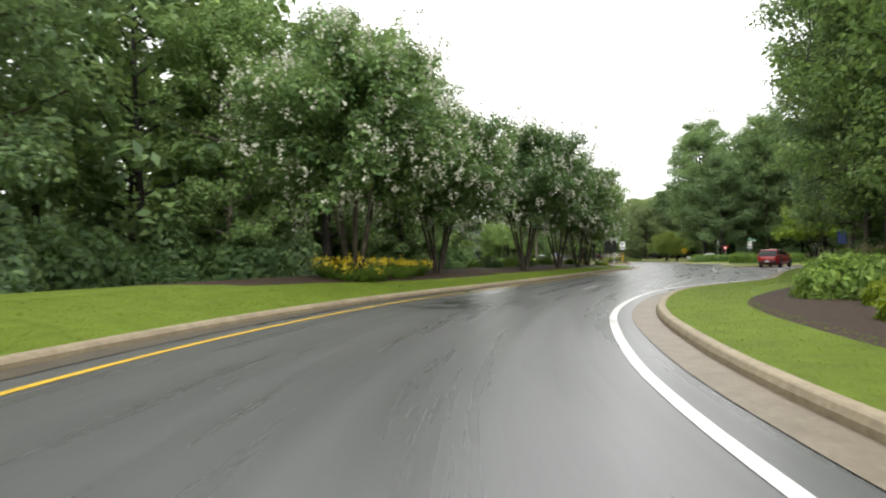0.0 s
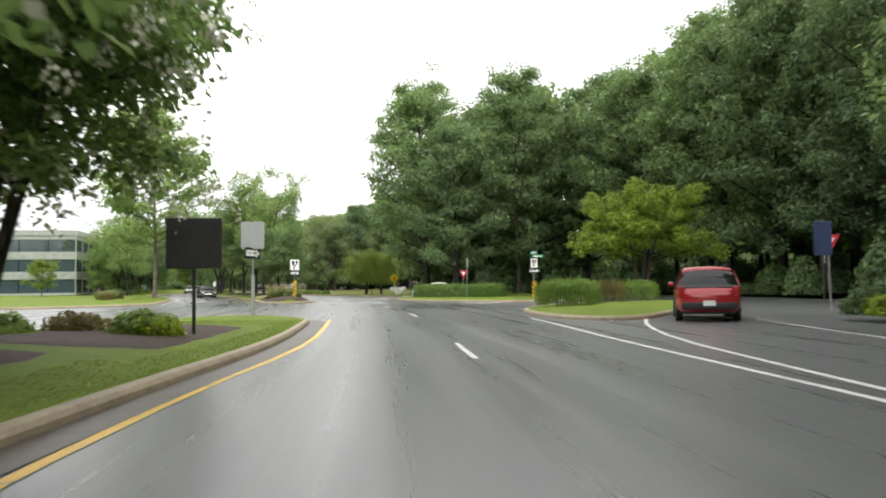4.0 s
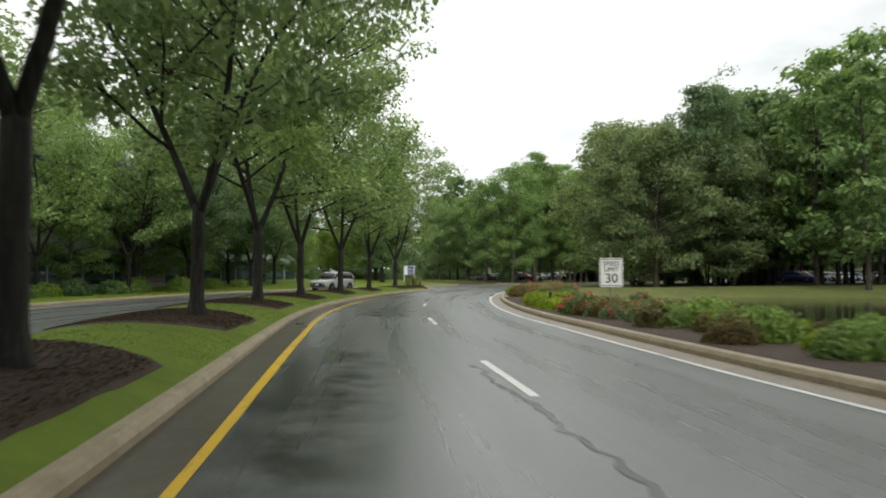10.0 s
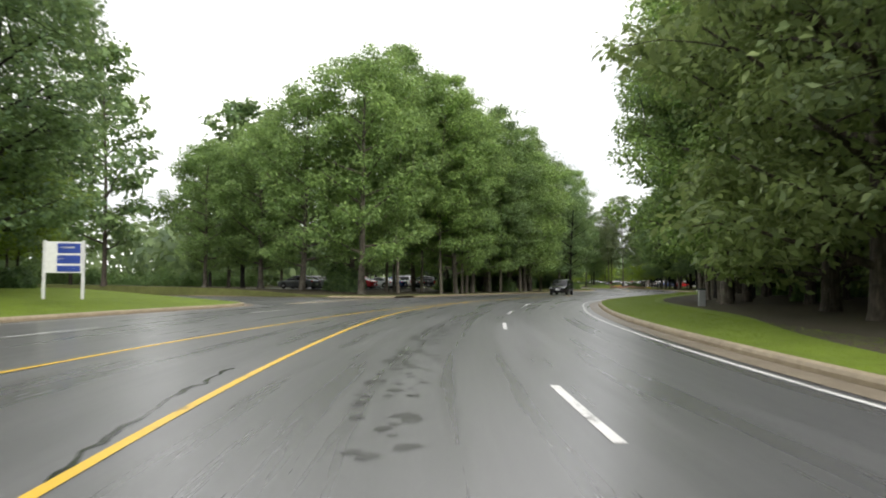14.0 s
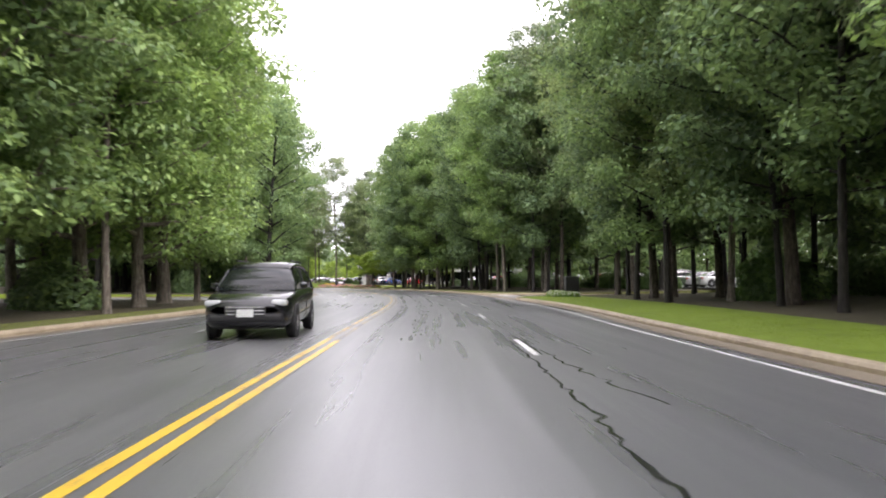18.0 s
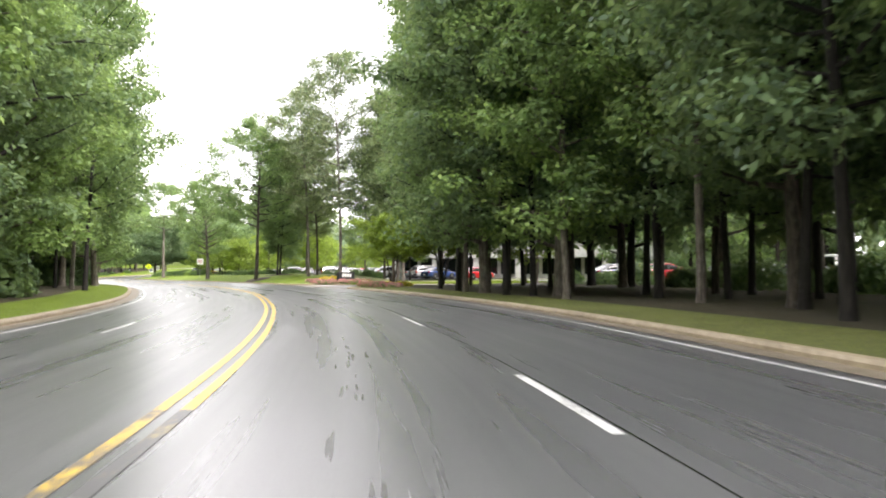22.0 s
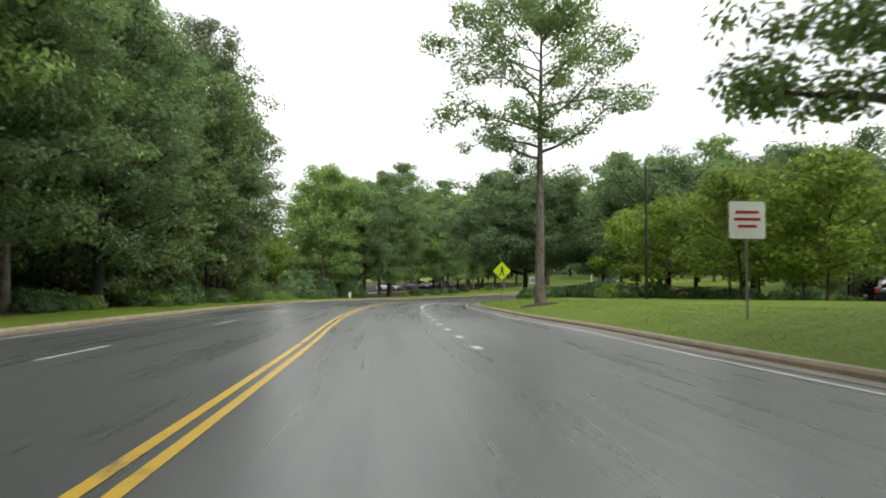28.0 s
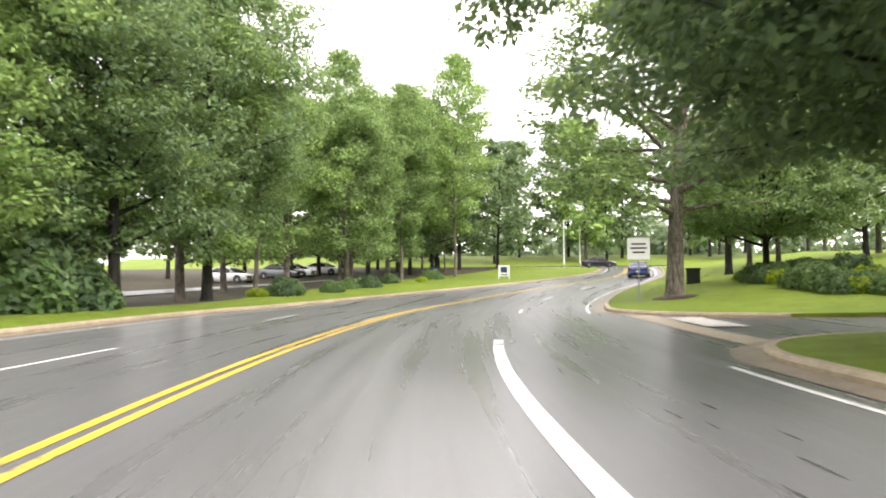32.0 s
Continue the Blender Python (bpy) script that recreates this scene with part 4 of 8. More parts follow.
def quads(name, verts, mats, index=None):
    """A mesh of separate quads from a flat array of corners."""
    n = len(verts) // 4
    me = bpy.data.meshes.new(name)
    me.vertices.add(n * 4)
    me.vertices.foreach_set("co", verts.astype(np.float32).ravel())
    me.loops.add(n * 4)
    me.loops.foreach_set("vertex_index", np.arange(n * 4, dtype=np.int32))
    me.polygons.add(n)
    me.polygons.foreach_set("loop_start", np.arange(0, n * 4, 4, dtype=np.int32))
    for m in mats:
        me.materials.append(m)
    if index is not None:
        me.polygons.foreach_set("material_index", index.astype(np.int32))
    me.update(calc_edges=True)
    return me


def tubes(name, lines, material, sides=7):
    """Tapered limbs: each line is a list of (x, y, z, radius)."""
    verts, faces = [], []
    for line in lines:
        p = np.array(line, float)
        base = len(verts)
        for i in range(len(p)):
            t = p[min(i + 1, len(p) - 1), :3] - p[max(i - 1, 0), :3]
            t /= max(np.linalg.norm(t), 1e-6)
            a = np.cross(t, (0.31, 0.95, 0.05))
            a /= np.linalg.norm(a)
            b = np.cross(t, a)
            for k in range(sides):
                an = 2 * math.pi * k / sides
                verts.append(p[i, :3] + (a * math.cos(an) + b * math.sin(an)) * p[i, 3])
        for i in range(len(p) - 1):
            for k in range(sides):
                q = base + i * sides
                faces.append((q + k, q + (k + 1) % sides, q + sides + (k + 1) % sides, q + sides + k))
        faces.append(tuple(base + (len(p) - 1) * sides + k for k in range(sides)))
    me = bpy.data.meshes.new(name)
    me.from_pydata([tuple(map(float, v)) for v in verts], [], faces)
    me.materials.append(material)
    me.shade_smooth()
    return me


def limb(rng, start, way, length, r0, r1, bend=0.25, parts=5, lift=0.0):
    p, w = np.array(start, float), np.array(way, float) / np.linalg.norm(way)
    out = [(*p, r0)]
    for i in range(parts):
        w = w + rng.normal(size=3) * bend / parts + np.array([0, 0, lift / parts])
        w /= np.linalg.norm(w)
        p = p + w * length / parts
        out.append((*p, r0 + (r1 - r0) * (i + 1) / parts))
    return out


def tree(name, seed, height, spread, base, trunk_r, bark, leaf, leaves=7000, size=0.22, limbs=20, profile="oval", lift=0.5, stems=1, gap=0.0,
         flowers=None, flower_n=0, hang=0.0, clump=1.15, lean=0.0, slim=0.5, top=0.94, shell=None, fork=0.0, label="", category="tree"):
    """A tree at the origin: trunk and limbs in one mesh, crown of leaf clumps in another."""
    rng = np.random.default_rng(seed)
    root = new(name)
    lines, tips = [], []
    leaders = []
    if fork:
        # one bole that parts into several rising leaders
        bole = limb(rng, (0, 0, -0.15), (lean, 0.0, 1), fork + 0.15, trunk_r, trunk_r * 0.85, 0.05, 5)
        bole[0] = (*bole[0][:3], trunk_r * 1.5)
        x, y, z, _ = bole[0]
        bole.insert(1, (x, y, z + 0.4, trunk_r * 1.08))
        lines.append(bole)
    for k in range(stems):
        an = 2 * math.pi * (k + rng.uniform(-0.2, 0.2)) / stems
        if fork:
            start, way, r = (*bole[-1][:2], bole[-1][2] - 0.25), (0.42 * math.cos(an), 0.42 * math.sin(an), 1), trunk_r * 0.6
        elif stems == 1:
            start, way, r = (0, 0, -0.15), (lean, 0.0, 1), trunk_r
        else:
            start, way, r = (0.12 * math.cos(an), 0.12 * math.sin(an), -0.1), (0.22 * math.cos(an), 0.22 * math.sin(an), 1), trunk_r
        ln = limb(rng, start, way, height * top - fork, r, r * 0.16, 0.16 if stems == 1 else 0.3, 9)
        if stems == 1:
            ln[0] = (*ln[0][:3], r * 1.45)
            x, y, z, _ = ln[0]
            ln.insert(1, (x, y, z + 0.45, r * 1.06))
        lines.append(ln)
        leaders.append(np.array(ln))
    for i in range(limbs):
        ld = leaders[i % stems]
        u = (i + rng.uniform(0, 0.9)) / limbs
        z = base + (height * top - base) * u * 0.97
        x, y, r = (float(np.interp(z, ld[:, 2], ld[:, k])) for k in (0, 1, 3))
        reach = {"oval": math.sin(math.pi * (0.2 + 0.72 * u)) ** 0.8, "cone": 1.05 - 0.9 * u, "vase": 0.5 + 0.75 * math.sin(math.pi * (0.12 + 0.66 * u)),
                 "umbrella": 1.0 - 0.55 * u * u, "dome": 0.25 + 0.8 * math.sqrt(max(0.0, 1 - (0.95 * u) ** 2)), "high": math.sin(math.pi * (0.15 + 0.75 * u))}[profile] * spread * rng.uniform(0.75, 1.1)
        an = i * 2.399 + rng.uniform(-0.4, 0.4)
        ln = limb(rng, (x, y, z), (math.cos(an), math.sin(an), lift * (0.5 + u)), max(0.5, reach), max(0.02, min(r * 0.6, trunk_r * 0.42)), 0.02, 0.45, 5, 0.15)
        lines.append(ln)
        p = np.array(ln)
        for j in (2, 3, 4, 5):
            tips.append((p[j, :3], 0.75 + 0.25 * rng.uniform()))
        for _ in range(2):
            k = rng.integers(2, 5)
            sub = limb(rng, p[k, :3], (math.cos(an + rng.choice([-0.9, 0.9])), math.sin(an + rng.choice([-0.9, 0.9])), rng.uniform(-0.1, 0.7)), reach * 0.5, p[k, 3] * 0.6, 0.012, 0.5, 3)
            lines.append(sub)
            tips.append((np.array(sub[-1][:3]), 0.9))
            tips.append((np.array(sub[-2][:3]), 0.8))
    for ld in leaders:
        tips.append((ld[-1, :3], 0.8))
    part_t = new("trunk", tubes("trunk", lines, bark))
    part_t.parent = root
    c = np.array([t for t, _ in tips])
    w = np.array([k for _, k in tips])
    if shell:
        # clumps of foliage over the outside of a rounded crown
        m, zc, r_side, r_up, r_down = shell
        sd = rng.normal(size=(m, 3))
        sd /= np.linalg.norm(sd, axis=1, keepdims=True)
        swell = rng.uniform(0.62, 0.95, m) * (1 + 0.13 * np.sin(sd[:, 0] * 4 + seed) * np.cos(sd[:, 1] * 5 + sd[:, 2] * 3))
        sp = sd * np.array([r_side, r_side, 1.0]) * swell[:, None]
        sp[:, 2] = zc + sd[:, 2] * np.where(sd[:, 2] > 0, r_up, r_down) * swell
        c = np.vstack([c, sp])
        w = np.concatenate([w, rng.uniform(0.8, 1.1, m)])
    keep = rng.uniform(size=len(c)) > gap
    c, w = c[keep], w[keep]
    pick = rng.integers(0, len(c), leaves)
    rad = clump * (0.7 + 0.5 * rng.uniform(size=len(c))) * w
    dirs = rng.normal(size=(leaves, 3))
    dirs /= np.linalg.norm(dirs, axis=1, keepdims=True)
    far = rng.uniform(0.35, 1.05, leaves) ** 0.7
    flat = np.array([1.0, 1.0, 0.62])
    pos = c[pick] + dirs * flat * (rad[pick] * far)[:, None]
    if hang:
        # long trailing switches, each a string of narrow leaves
        per = 26
        m = leaves // per
        head = pos[:m]
        az = np.arctan2(head[:, 1], head[:, 0])
        hem = 1.3 + 1.5 * (0.5 + 0.5 * np.sin(az * 3 + 1) * np.cos(az * 5))
        run = np.minimum(hang * rng.uniform(0.15, 1.0, m) ** 1.2, head[:, 2] - hem - 1.4 * rng.uniform(size=m) ** 1.6).clip(0.2)
        away = rng.normal(size=(m, 2)) * 0.16
        f = (np.arange(per) + 0.5) / per
        pos = np.repeat(head, per, 0)
        ff = np.tile(f, m)
        pos[:, 2] -= np.repeat(run, per) * ff
        pos[:, :2] += np.repeat(away, per, 0) * np.sin(ff * 2.2)[:, None] * np.repeat(run, per)[:, None] * 0.4
        pos += rng.normal(size=pos.shape) * 0.045
        leaves = len(pos)
        dirs = dirs[:leaves]
    pos[:, 2] = np.maximum(pos[:, 2], 0.3)
    nrm = dirs * 0.7 + np.array([0, 0, 0.75]) + rng.normal(size=(leaves, 3)) * 0.45
    if hang:
        nrm = rng.normal(size=(leaves, 3)) * np.array([1, 1, 0.2])
    v = leaf_sheet(rng, pos, nrm, size, slim, 0.8 if hang else 0.15)
    mats, idx = [leaf], None
    if flowers is not None:
        # blossom heads: tight sprays on the outside of the crown
        mid = c.mean(0)
        outw = np.linalg.norm((c - mid) * np.array([1, 1, 1.2]), axis=1)
        good = np.where((outw > np.quantile(outw, 0.35)) & (c[:, 2] > base))[0]
        head = rng.choice(good, flower_n)
        od = c[head] - mid
        od /= np.linalg.norm(od, axis=1, keepdims=True)
        hc = c[head] + (od * 0.9 + rng.normal(size=(flower_n, 3)) * 0.5) * rad[head][:, None]
        per = 9
        fp = np.repeat(hc, per, 0) + rng.normal(size=(flower_n * per, 3)) * np.array([0.06, 0.06, 0.1])
        fv = leaf_sheet(rng, fp, rng.normal(size=(flower_n * per, 3)), 0.055, 0.9)
        v = np.vstack([v, fv])
        idx = np.concatenate([np.zeros(leaves), np.ones(flower_n * per)])
        mats.append(flowers)
    part_c = new("crown", quads("crown", v, mats, idx))
    part_c.parent = root
    tagged(root, label, category)
    return root


# the plans of the two office blocks on the oncoming side: centre, turn, half length, half depth
FOOTPRINTS = [(6.2, 208.9, 77.4, 30.0, 8.6), (135.5, 466.9, 76.0, 15.0, 7.5)]


def built_on(s, d, margin=2.2):
    x, y, _ = spot(s, d)
    for cx, cy, turn, hx, hy in FOOTPRINTS:
        c, q = math.cos(radians(turn)), math.sin(radians(turn))
        if abs((x - cx) * c + (y - cy) * q) < hx + margin and abs((y - cy) * c - (x - cx) * q) < hy + margin:
            return True
    return False


def place(proto, s, d, z=0.0, turn=0.0, scale=1.0, tall=1.0, group="", label=""):
    if built_on(s, d):
        return None
    x, y, zz = spot(s, d, z)
    m = Matrix.Translation((x, y, zz)) @ Matrix.Rotation(radians(turn), 4, "Z") @ Matrix.Diagonal((scale, scale, scale * tall, 1))
    ob = copy_thing(proto, m)
    return tagged(ob, label, "", group)


def retire(*protos):
    """Take a pattern out of the scene once it has been copied."""
    for p in protos:
        for o in (*p.children_recursive, p):
            bpy.data.objects.remove(o)


def land(s, d):
    """Height of the verge at a place in the plan."""
    k = abs(float(edge_right(s) if d < 0 else edge_left(s)))
    w = np.clip((abs(d) - k) / 100, 0, 0.97)
    return float(verge_height(-1 if d < 0 else 1)(np.array(float(s)), np.array(float(d)), np.array(w)))


OAK1 = tree("oak_tree", 11, 19.5, 5.4, 2.2, 0.3, M_BARK_DARK, L_OAK, 29000, 0.135, 32, "oval", 0.5, top=0.86, shell=(55, 11.5, 6.0, 6.8, 8.0), label="tall dark-green oak with a full leafy crown")
OAK2 = tree("oak_tree", 12, 22, 5.0, 3.0, 0.24, M_BARK, L_OAK, 29000, 0.135, 34, "oval", 0.5, top=0.86, shell=(55, 13.5, 5.6, 7.0, 9.0), label="tall dark-green oak at the edge of the wood")
OAK3 = tree("maple_tree", 13, 18, 5.2, 1.8, 0.26, M_BARK_PALE, L_MAPLE, 29000, 0.13, 32, "oval", 0.5, top=0.86, shell=(55, 10.5, 5.8, 6.5, 7.5), label="mid-green maple with a full crown")
GUM1 = tree("gum_tree", 14, 23, 4.2, 4.2, 0.15, M_BARK_PALE, L_MAPLE, 25000, 0.125, 34, "high", 0.35, top=0.88, shell=(40, 15.5, 4.7, 6.0, 8.0), label="slender straight-trunked tree with a high green crown")
GUM2 = tree("gum_tree", 15, 21, 4.6, 3.2, 0.14, M_BARK_DARK, L_OAK, 25000, 0.125, 34, "high", 0.35, top=0.88, shell=(40, 14.0, 4.8, 5.6, 8.0), label="slender dark-trunked tree with a high green crown")
PINE1 = tree("pine_tree", 16, 24, 4.6, 7.0, 0.18, M_BARK_PALE, L_PINE, 12000, 0.19, 34, "high", 0.3, gap=0.08, slim=0.3, clump=1.15, label="tall pine with a bare trunk and an open crown")
PINE2 = tree("pine_tree", 17, 21, 4.4, 5.0, 0.17, M_BARK, L_OLIVE, 12000, 0.17, 34, "high", 0.35, gap=0.08, slim=0.35, clump=1.15, label="tall pine with a bare trunk and an open crown")
SPARSE = tree("sycamore_tree", 18, 18, 6.8, 4.2, 0.36, M_BARK_PALE, L_MAPLE, 26000, 0.14, 36, "oval", 0.5, gap=0.03, clump=1.15, label="open-crowned tree with a clean grey trunk")
WIDE = tree("sycamore_tree", 35, 19.5, 8.4, 6.4, 0.24, M_BARK, L_MAPLE, 30000, 0.13, 30, "oval", 0.35, gap=0.05, clump=1.15, lean=-0.05, label="tall open-crowned tree with long limbs on the lawn")
TALL = tree("tulip_tree", 30, 17, 6.0, 8.0, 0.3, M_BARK_PALE, L_OAK, 22000, 0.11, 24, "oval", 0.4, gap=0.1, clump=1.0, label="tall tree with a long bare trunk on the lawn")
MED1 = tree("zelkova_tree", 19, 11.5, 4.0, 3.1, 0.2, M_BARK_DARK, L_OAK, 40000, 0.12, 40, "vase", 0.75, gap=0.04, clump=1.0, top=0.85, stems=4, fork=2.3, shell=(130, 6.9, 4.9, 4.4, 2.9), label="vase-shaped street tree on the grass median")
MED2 = tree("zelkova_tree", 20, 11.5, 3.6, 3.2, 0.165, M_BARK_DARK, L_BIRCH, 16500, 0.11, 32, "vase", 0.8, gap=0.2, clump=0.9, top=0.85, stems=3, fork=2.4, shell=(44, 6.9, 4.4, 4.5, 2.8), label="vase-shaped street tree on the grass median")
MYRTLE = tree("crape_myrtle", 21, 8.8, 3.4, 2.5, 0.085, M_BARK, L_MYRTLE, 36000, 0.115, 36, "umbrella", 0.55, stems=6, flowers=L_FLOWER_W, flower_n=620, clump=0.85, top=0.8, shell=(90, 5.6, 3.7, 3.2, 2.0), label="multi-stemmed crape myrtle with white blossom")
WILLOW = tree("willow_tree", 22, 7.4, 3.4, 2.6, 0.26, M_BARK_DARK, L_WILLOW, 44000, 0.12, 26, "umbrella", 0.5, hang=3.2, slim=0.2, gap=0.22, clump=0.7, lean=0.06, top=0.84, shell=(40, 4.4, 4.5, 3.4, 0.9), label="weeping willow hanging over the pond's edge")
LIMETREE = tree("japanese_maple", 23, 9.0, 5.4, 2.6, 0.14, M_BARK, L_LIME, 30000, 0.13, 30, "umbrella", 0.5, stems=3, clump=0.85, top=0.86, shell=(90, 5.0, 5.8, 4.2, 1.2), label="low spreading tree with yellow-green leaves")
BIRCH = tree("river_birch", 24, 16, 5.4, 4.0, 0.17, M_BARK_PALE, L_BIRCH, 36000, 0.13, 46, "oval", 0.5, gap=0.06, clump=1.0, label="light-green airy tree on the lawn")
ROUND2 = tree("cherry_tree", 25, 13.0, 7.6, 2.5, 0.3, M_BARK_DARK, L_OAK, 110000, 0.115, 40, "dome", 0.5, clump=1.15, top=0.8, shell=(210, 5.6, 7.6, 6.4, 2.6), label="dark broad-crowned tree spreading over the driveway")
ROUND = tree("cherry_tree", 25, 13.0, 7.6, 2.5, 0.3, M_BARK_DARK, L_OAK, 50000, 0.15, 40, "dome", 0.5, clump=1.2, top=0.8, shell=(170, 5.6, 7.6, 6.4, 2.6), label="dark broad-crowned tree by the car park")
SMALL = tree("young_tree", 26, 6.2, 3.0, 1.2, 0.08, M_BARK, L_LIME, 5000, 0.14, 20, "oval", 0.6, clump=0.85, label="small light-green tree beside the car park")
HOLLY = tree("holly_tree", 29, 14.5, 5.4, 0.9, 0.26, M_BARK, L_OLIVE, 22000, 0.15, 44, "oval", 0.4, clump=1.15, label="dense olive-green tree leafy down to the ground")
FAR1 = tree("wood_tree", 27, 20, 5.8, 1.6, 0.25, M_BARK_DARK, L_OAK, 3600, 0.38, 26, "oval", 0.5, clump=1.4, label="dark-green tree deep in the wood")
FAR2 = tree("wood_tree", 28, 22, 5.2, 2.4, 0.24, M_BARK, L_MAPLE, 3600, 0.37, 26, "oval", 0.5, clump=1.4, label="green tree deep in the wood")


def bush(name, seed, rx, ry, h, leaf, n, size, flat=0.75, flowers=None, flower_n=0, label="", category="shrub"):
    """A shrub: a rounded mass of leaves on a few twigs."""
    rng = np.random.default_rng(seed)
    root = new(name)
    lines = [limb(rng, (rng.uniform(-0.2, 0.2) * rx, rng.uniform(-0.2, 0.2) * ry, -0.05), (rng.uniform(-0.6, 0.6), rng.uniform(-0.6, 0.6), 1), h * 0.75, 0.025, 0.008, 0.4, 3) for _ in range(6)]
    t = new("stem", tubes("stem", lines, M_BARK_DARK, 5))
    t.parent = root
    d = rng.normal(size=(n, 3))
    d[:, 2] = np.abs(d[:, 2])
    d /= np.linalg.norm(d, axis=1, keepdims=True)
    lump = 1 + 0.16 * np.sin(d[:, 0] * 7 + seed) * np.cos(d[:, 1] * 6 + d[:, 2] * 5)
    r = rng.uniform(0.55, 1.0, n) ** 0.5 * lump
    box = np.sign(d) * np.abs(d) ** flat
    pos = box * np.array([rx, ry, h]) * r[:, None]
    v = leaf_sheet(rng, pos, d + rng.normal(size=(n, 3)) * 0.5, size)
    mats, idx = [leaf], None
    if flowers is not None:
        fd = rng.normal(size=(flower_n, 3))
        fd[:, 2] = np.abs(fd[:, 2]) + 0.3
        fd /= np.linalg.norm(fd, axis=1, keepdims=True)
        fp = np.repeat(np.sign(fd) * np.abs(fd) ** flat * np.array([rx, ry, h]) * 1.03, 5, 0) + rng.normal(size=(flower_n * 5, 3)) * 0.04
        v = np.vstack([v, leaf_sheet(rng, fp, rng.normal(size=(flower_n * 5, 3)), 0.05, 0.9)])
        idx = np.concatenate([np.zeros(n), np.ones(flower_n * 5)])
        mats.append(flowers)
    c = new("foliage", quads("foliage", v, mats, idx))
    c.parent = root
    return tagged(root, label, category)


def tuft(name, seed, r, h, leaf, n, width=0.012, arch=0.5, plume=None, label="", category="grass clump"):
    """A clump of arching blades."""
    rng = np.random.default_rng(seed)
    root = new(name)
    an = rng.uniform(0, 2 * math.pi, n)
    base = np.stack([np.cos(an), np.sin(an), 0 * an], 1) * (r * 0.35 * rng.uniform(0, 1, n))[:, None]
    outw = np.stack([np.cos(an + rng.normal(size=n) * 0.5), np.sin(an + rng.normal(size=n) * 0.5), 0 * an], 1)
    hh = h * rng.uniform(0.6, 1.1, n)
    side = np.stack([-outw[:, 1], outw[:, 0], 0 * an], 1) * width
    quad = []
    for k in range(3):
        f0, f1 = k / 3, (k + 1) / 3
        q0 = base + outw * (r * arch * f0 ** 1.8) + np.stack([0 * an, 0 * an, hh * (f0 - 0.25 * arch * f0**3)], 1)
        q1 = base + outw * (r * arch * f1 ** 1.8) + np.stack([0 * an, 0 * an, hh * (f1 - 0.25 * arch * f1**3)], 1)
        w0, w1 = 1 - 0.5 * f0, 1 - 0.9 * f1 if k == 2 else 1 - 0.5 * f1
        quad.append(np.stack([q0 - side * w0, q0 + side * w0, q1 + side * w1, q1 - side * w1], 1))
    v = np.concatenate(quad, 0).reshape(-1, 3)
    mats, idx = [leaf], None
    if plume is not None:
        m = max(6, n // 14)
        pp = base[:m] * 1.2 + outw[:m] * (r * arch * 0.8) + np.stack([0 * an[:m], 0 * an[:m], hh[:m] * 1.05], 1)
        pp = np.repeat(pp, 5, 0) + rng.normal(size=(m * 5, 3)) * np.array([0.04, 0.04, 0.09])
        v = np.vstack([v, leaf_sheet(rng, pp, rng.normal(size=(m * 5, 3)), 0.07, 0.35)])
        idx = np.concatenate([np.zeros(n * 3), np.ones(m * 5)])
        mats.append(plume)
    b = new("leaf_tuft", quads("leaf_tuft", v, mats, idx))
    b.parent = root
    return tagged(root, label, category)


UNDER1 = bush("undergrowth_shrub", 31, 1.6, 1.5, 2.0, L_DARKSHRUB, 1500, 0.17, 1.0, label="dark leafy undergrowth at the wood's edge")
UNDER2 = bush("undergrowth_shrub", 32, 1.3, 1.7, 2.9, L_OAK, 1600, 0.18, 1.0, label="dark leafy sapling in the wood")

rng_w = np.random.default_rng(5)


def wood(s0, s1, d0, d1, step, kinds, group, scale=(0.85, 1.12), skip=None, bare=None):
    """A stand of trees filling a stretch of the plan; none where bare() says so."""
    n = 0
    for s in np.arange(s0, s1, step):
        for d in np.arange(d0, d1, step * (1 if d1 > d0 else -1)):
            ss, dd = s + rng_w.uniform(-0.42, 0.42) * step, d + rng_w.uniform(-0.42, 0.42) * step
            if skip and skip(ss, dd):
                continue
            front = abs(d - d0) < step * (1.6 if step < 6.2 else 0.6)
            p = kinds[rng_w.integers(len(kinds))] if front else (FAR1, FAR2)[rng_w.integers(2)]
            turn, k, tall = rng_w.uniform(0, 360), rng_w.uniform(*scale), rng_w.uniform(0.9, 1.1)
            if not (bare and bare(ss, dd)):
                place(p, ss, dd, land(ss, dd), turn, k, tall, group)
                n += 1
    return n


def thicket(s0, s1, d0, d1, count, group):
    for _ in range(count):
        ss, dd = rng_w.uniform(s0, s1), rng_w.uniform(min(d0, d1), max(d0, d1))
        place((UNDER1, UNDER2)[rng_w.integers(2)], ss, dd, land(ss, dd) - 0.05, rng_w.uniform(0, 360), rng_w.uniform(0.7, 1.25), rng_w.uniform(0.7, 1.2), group)


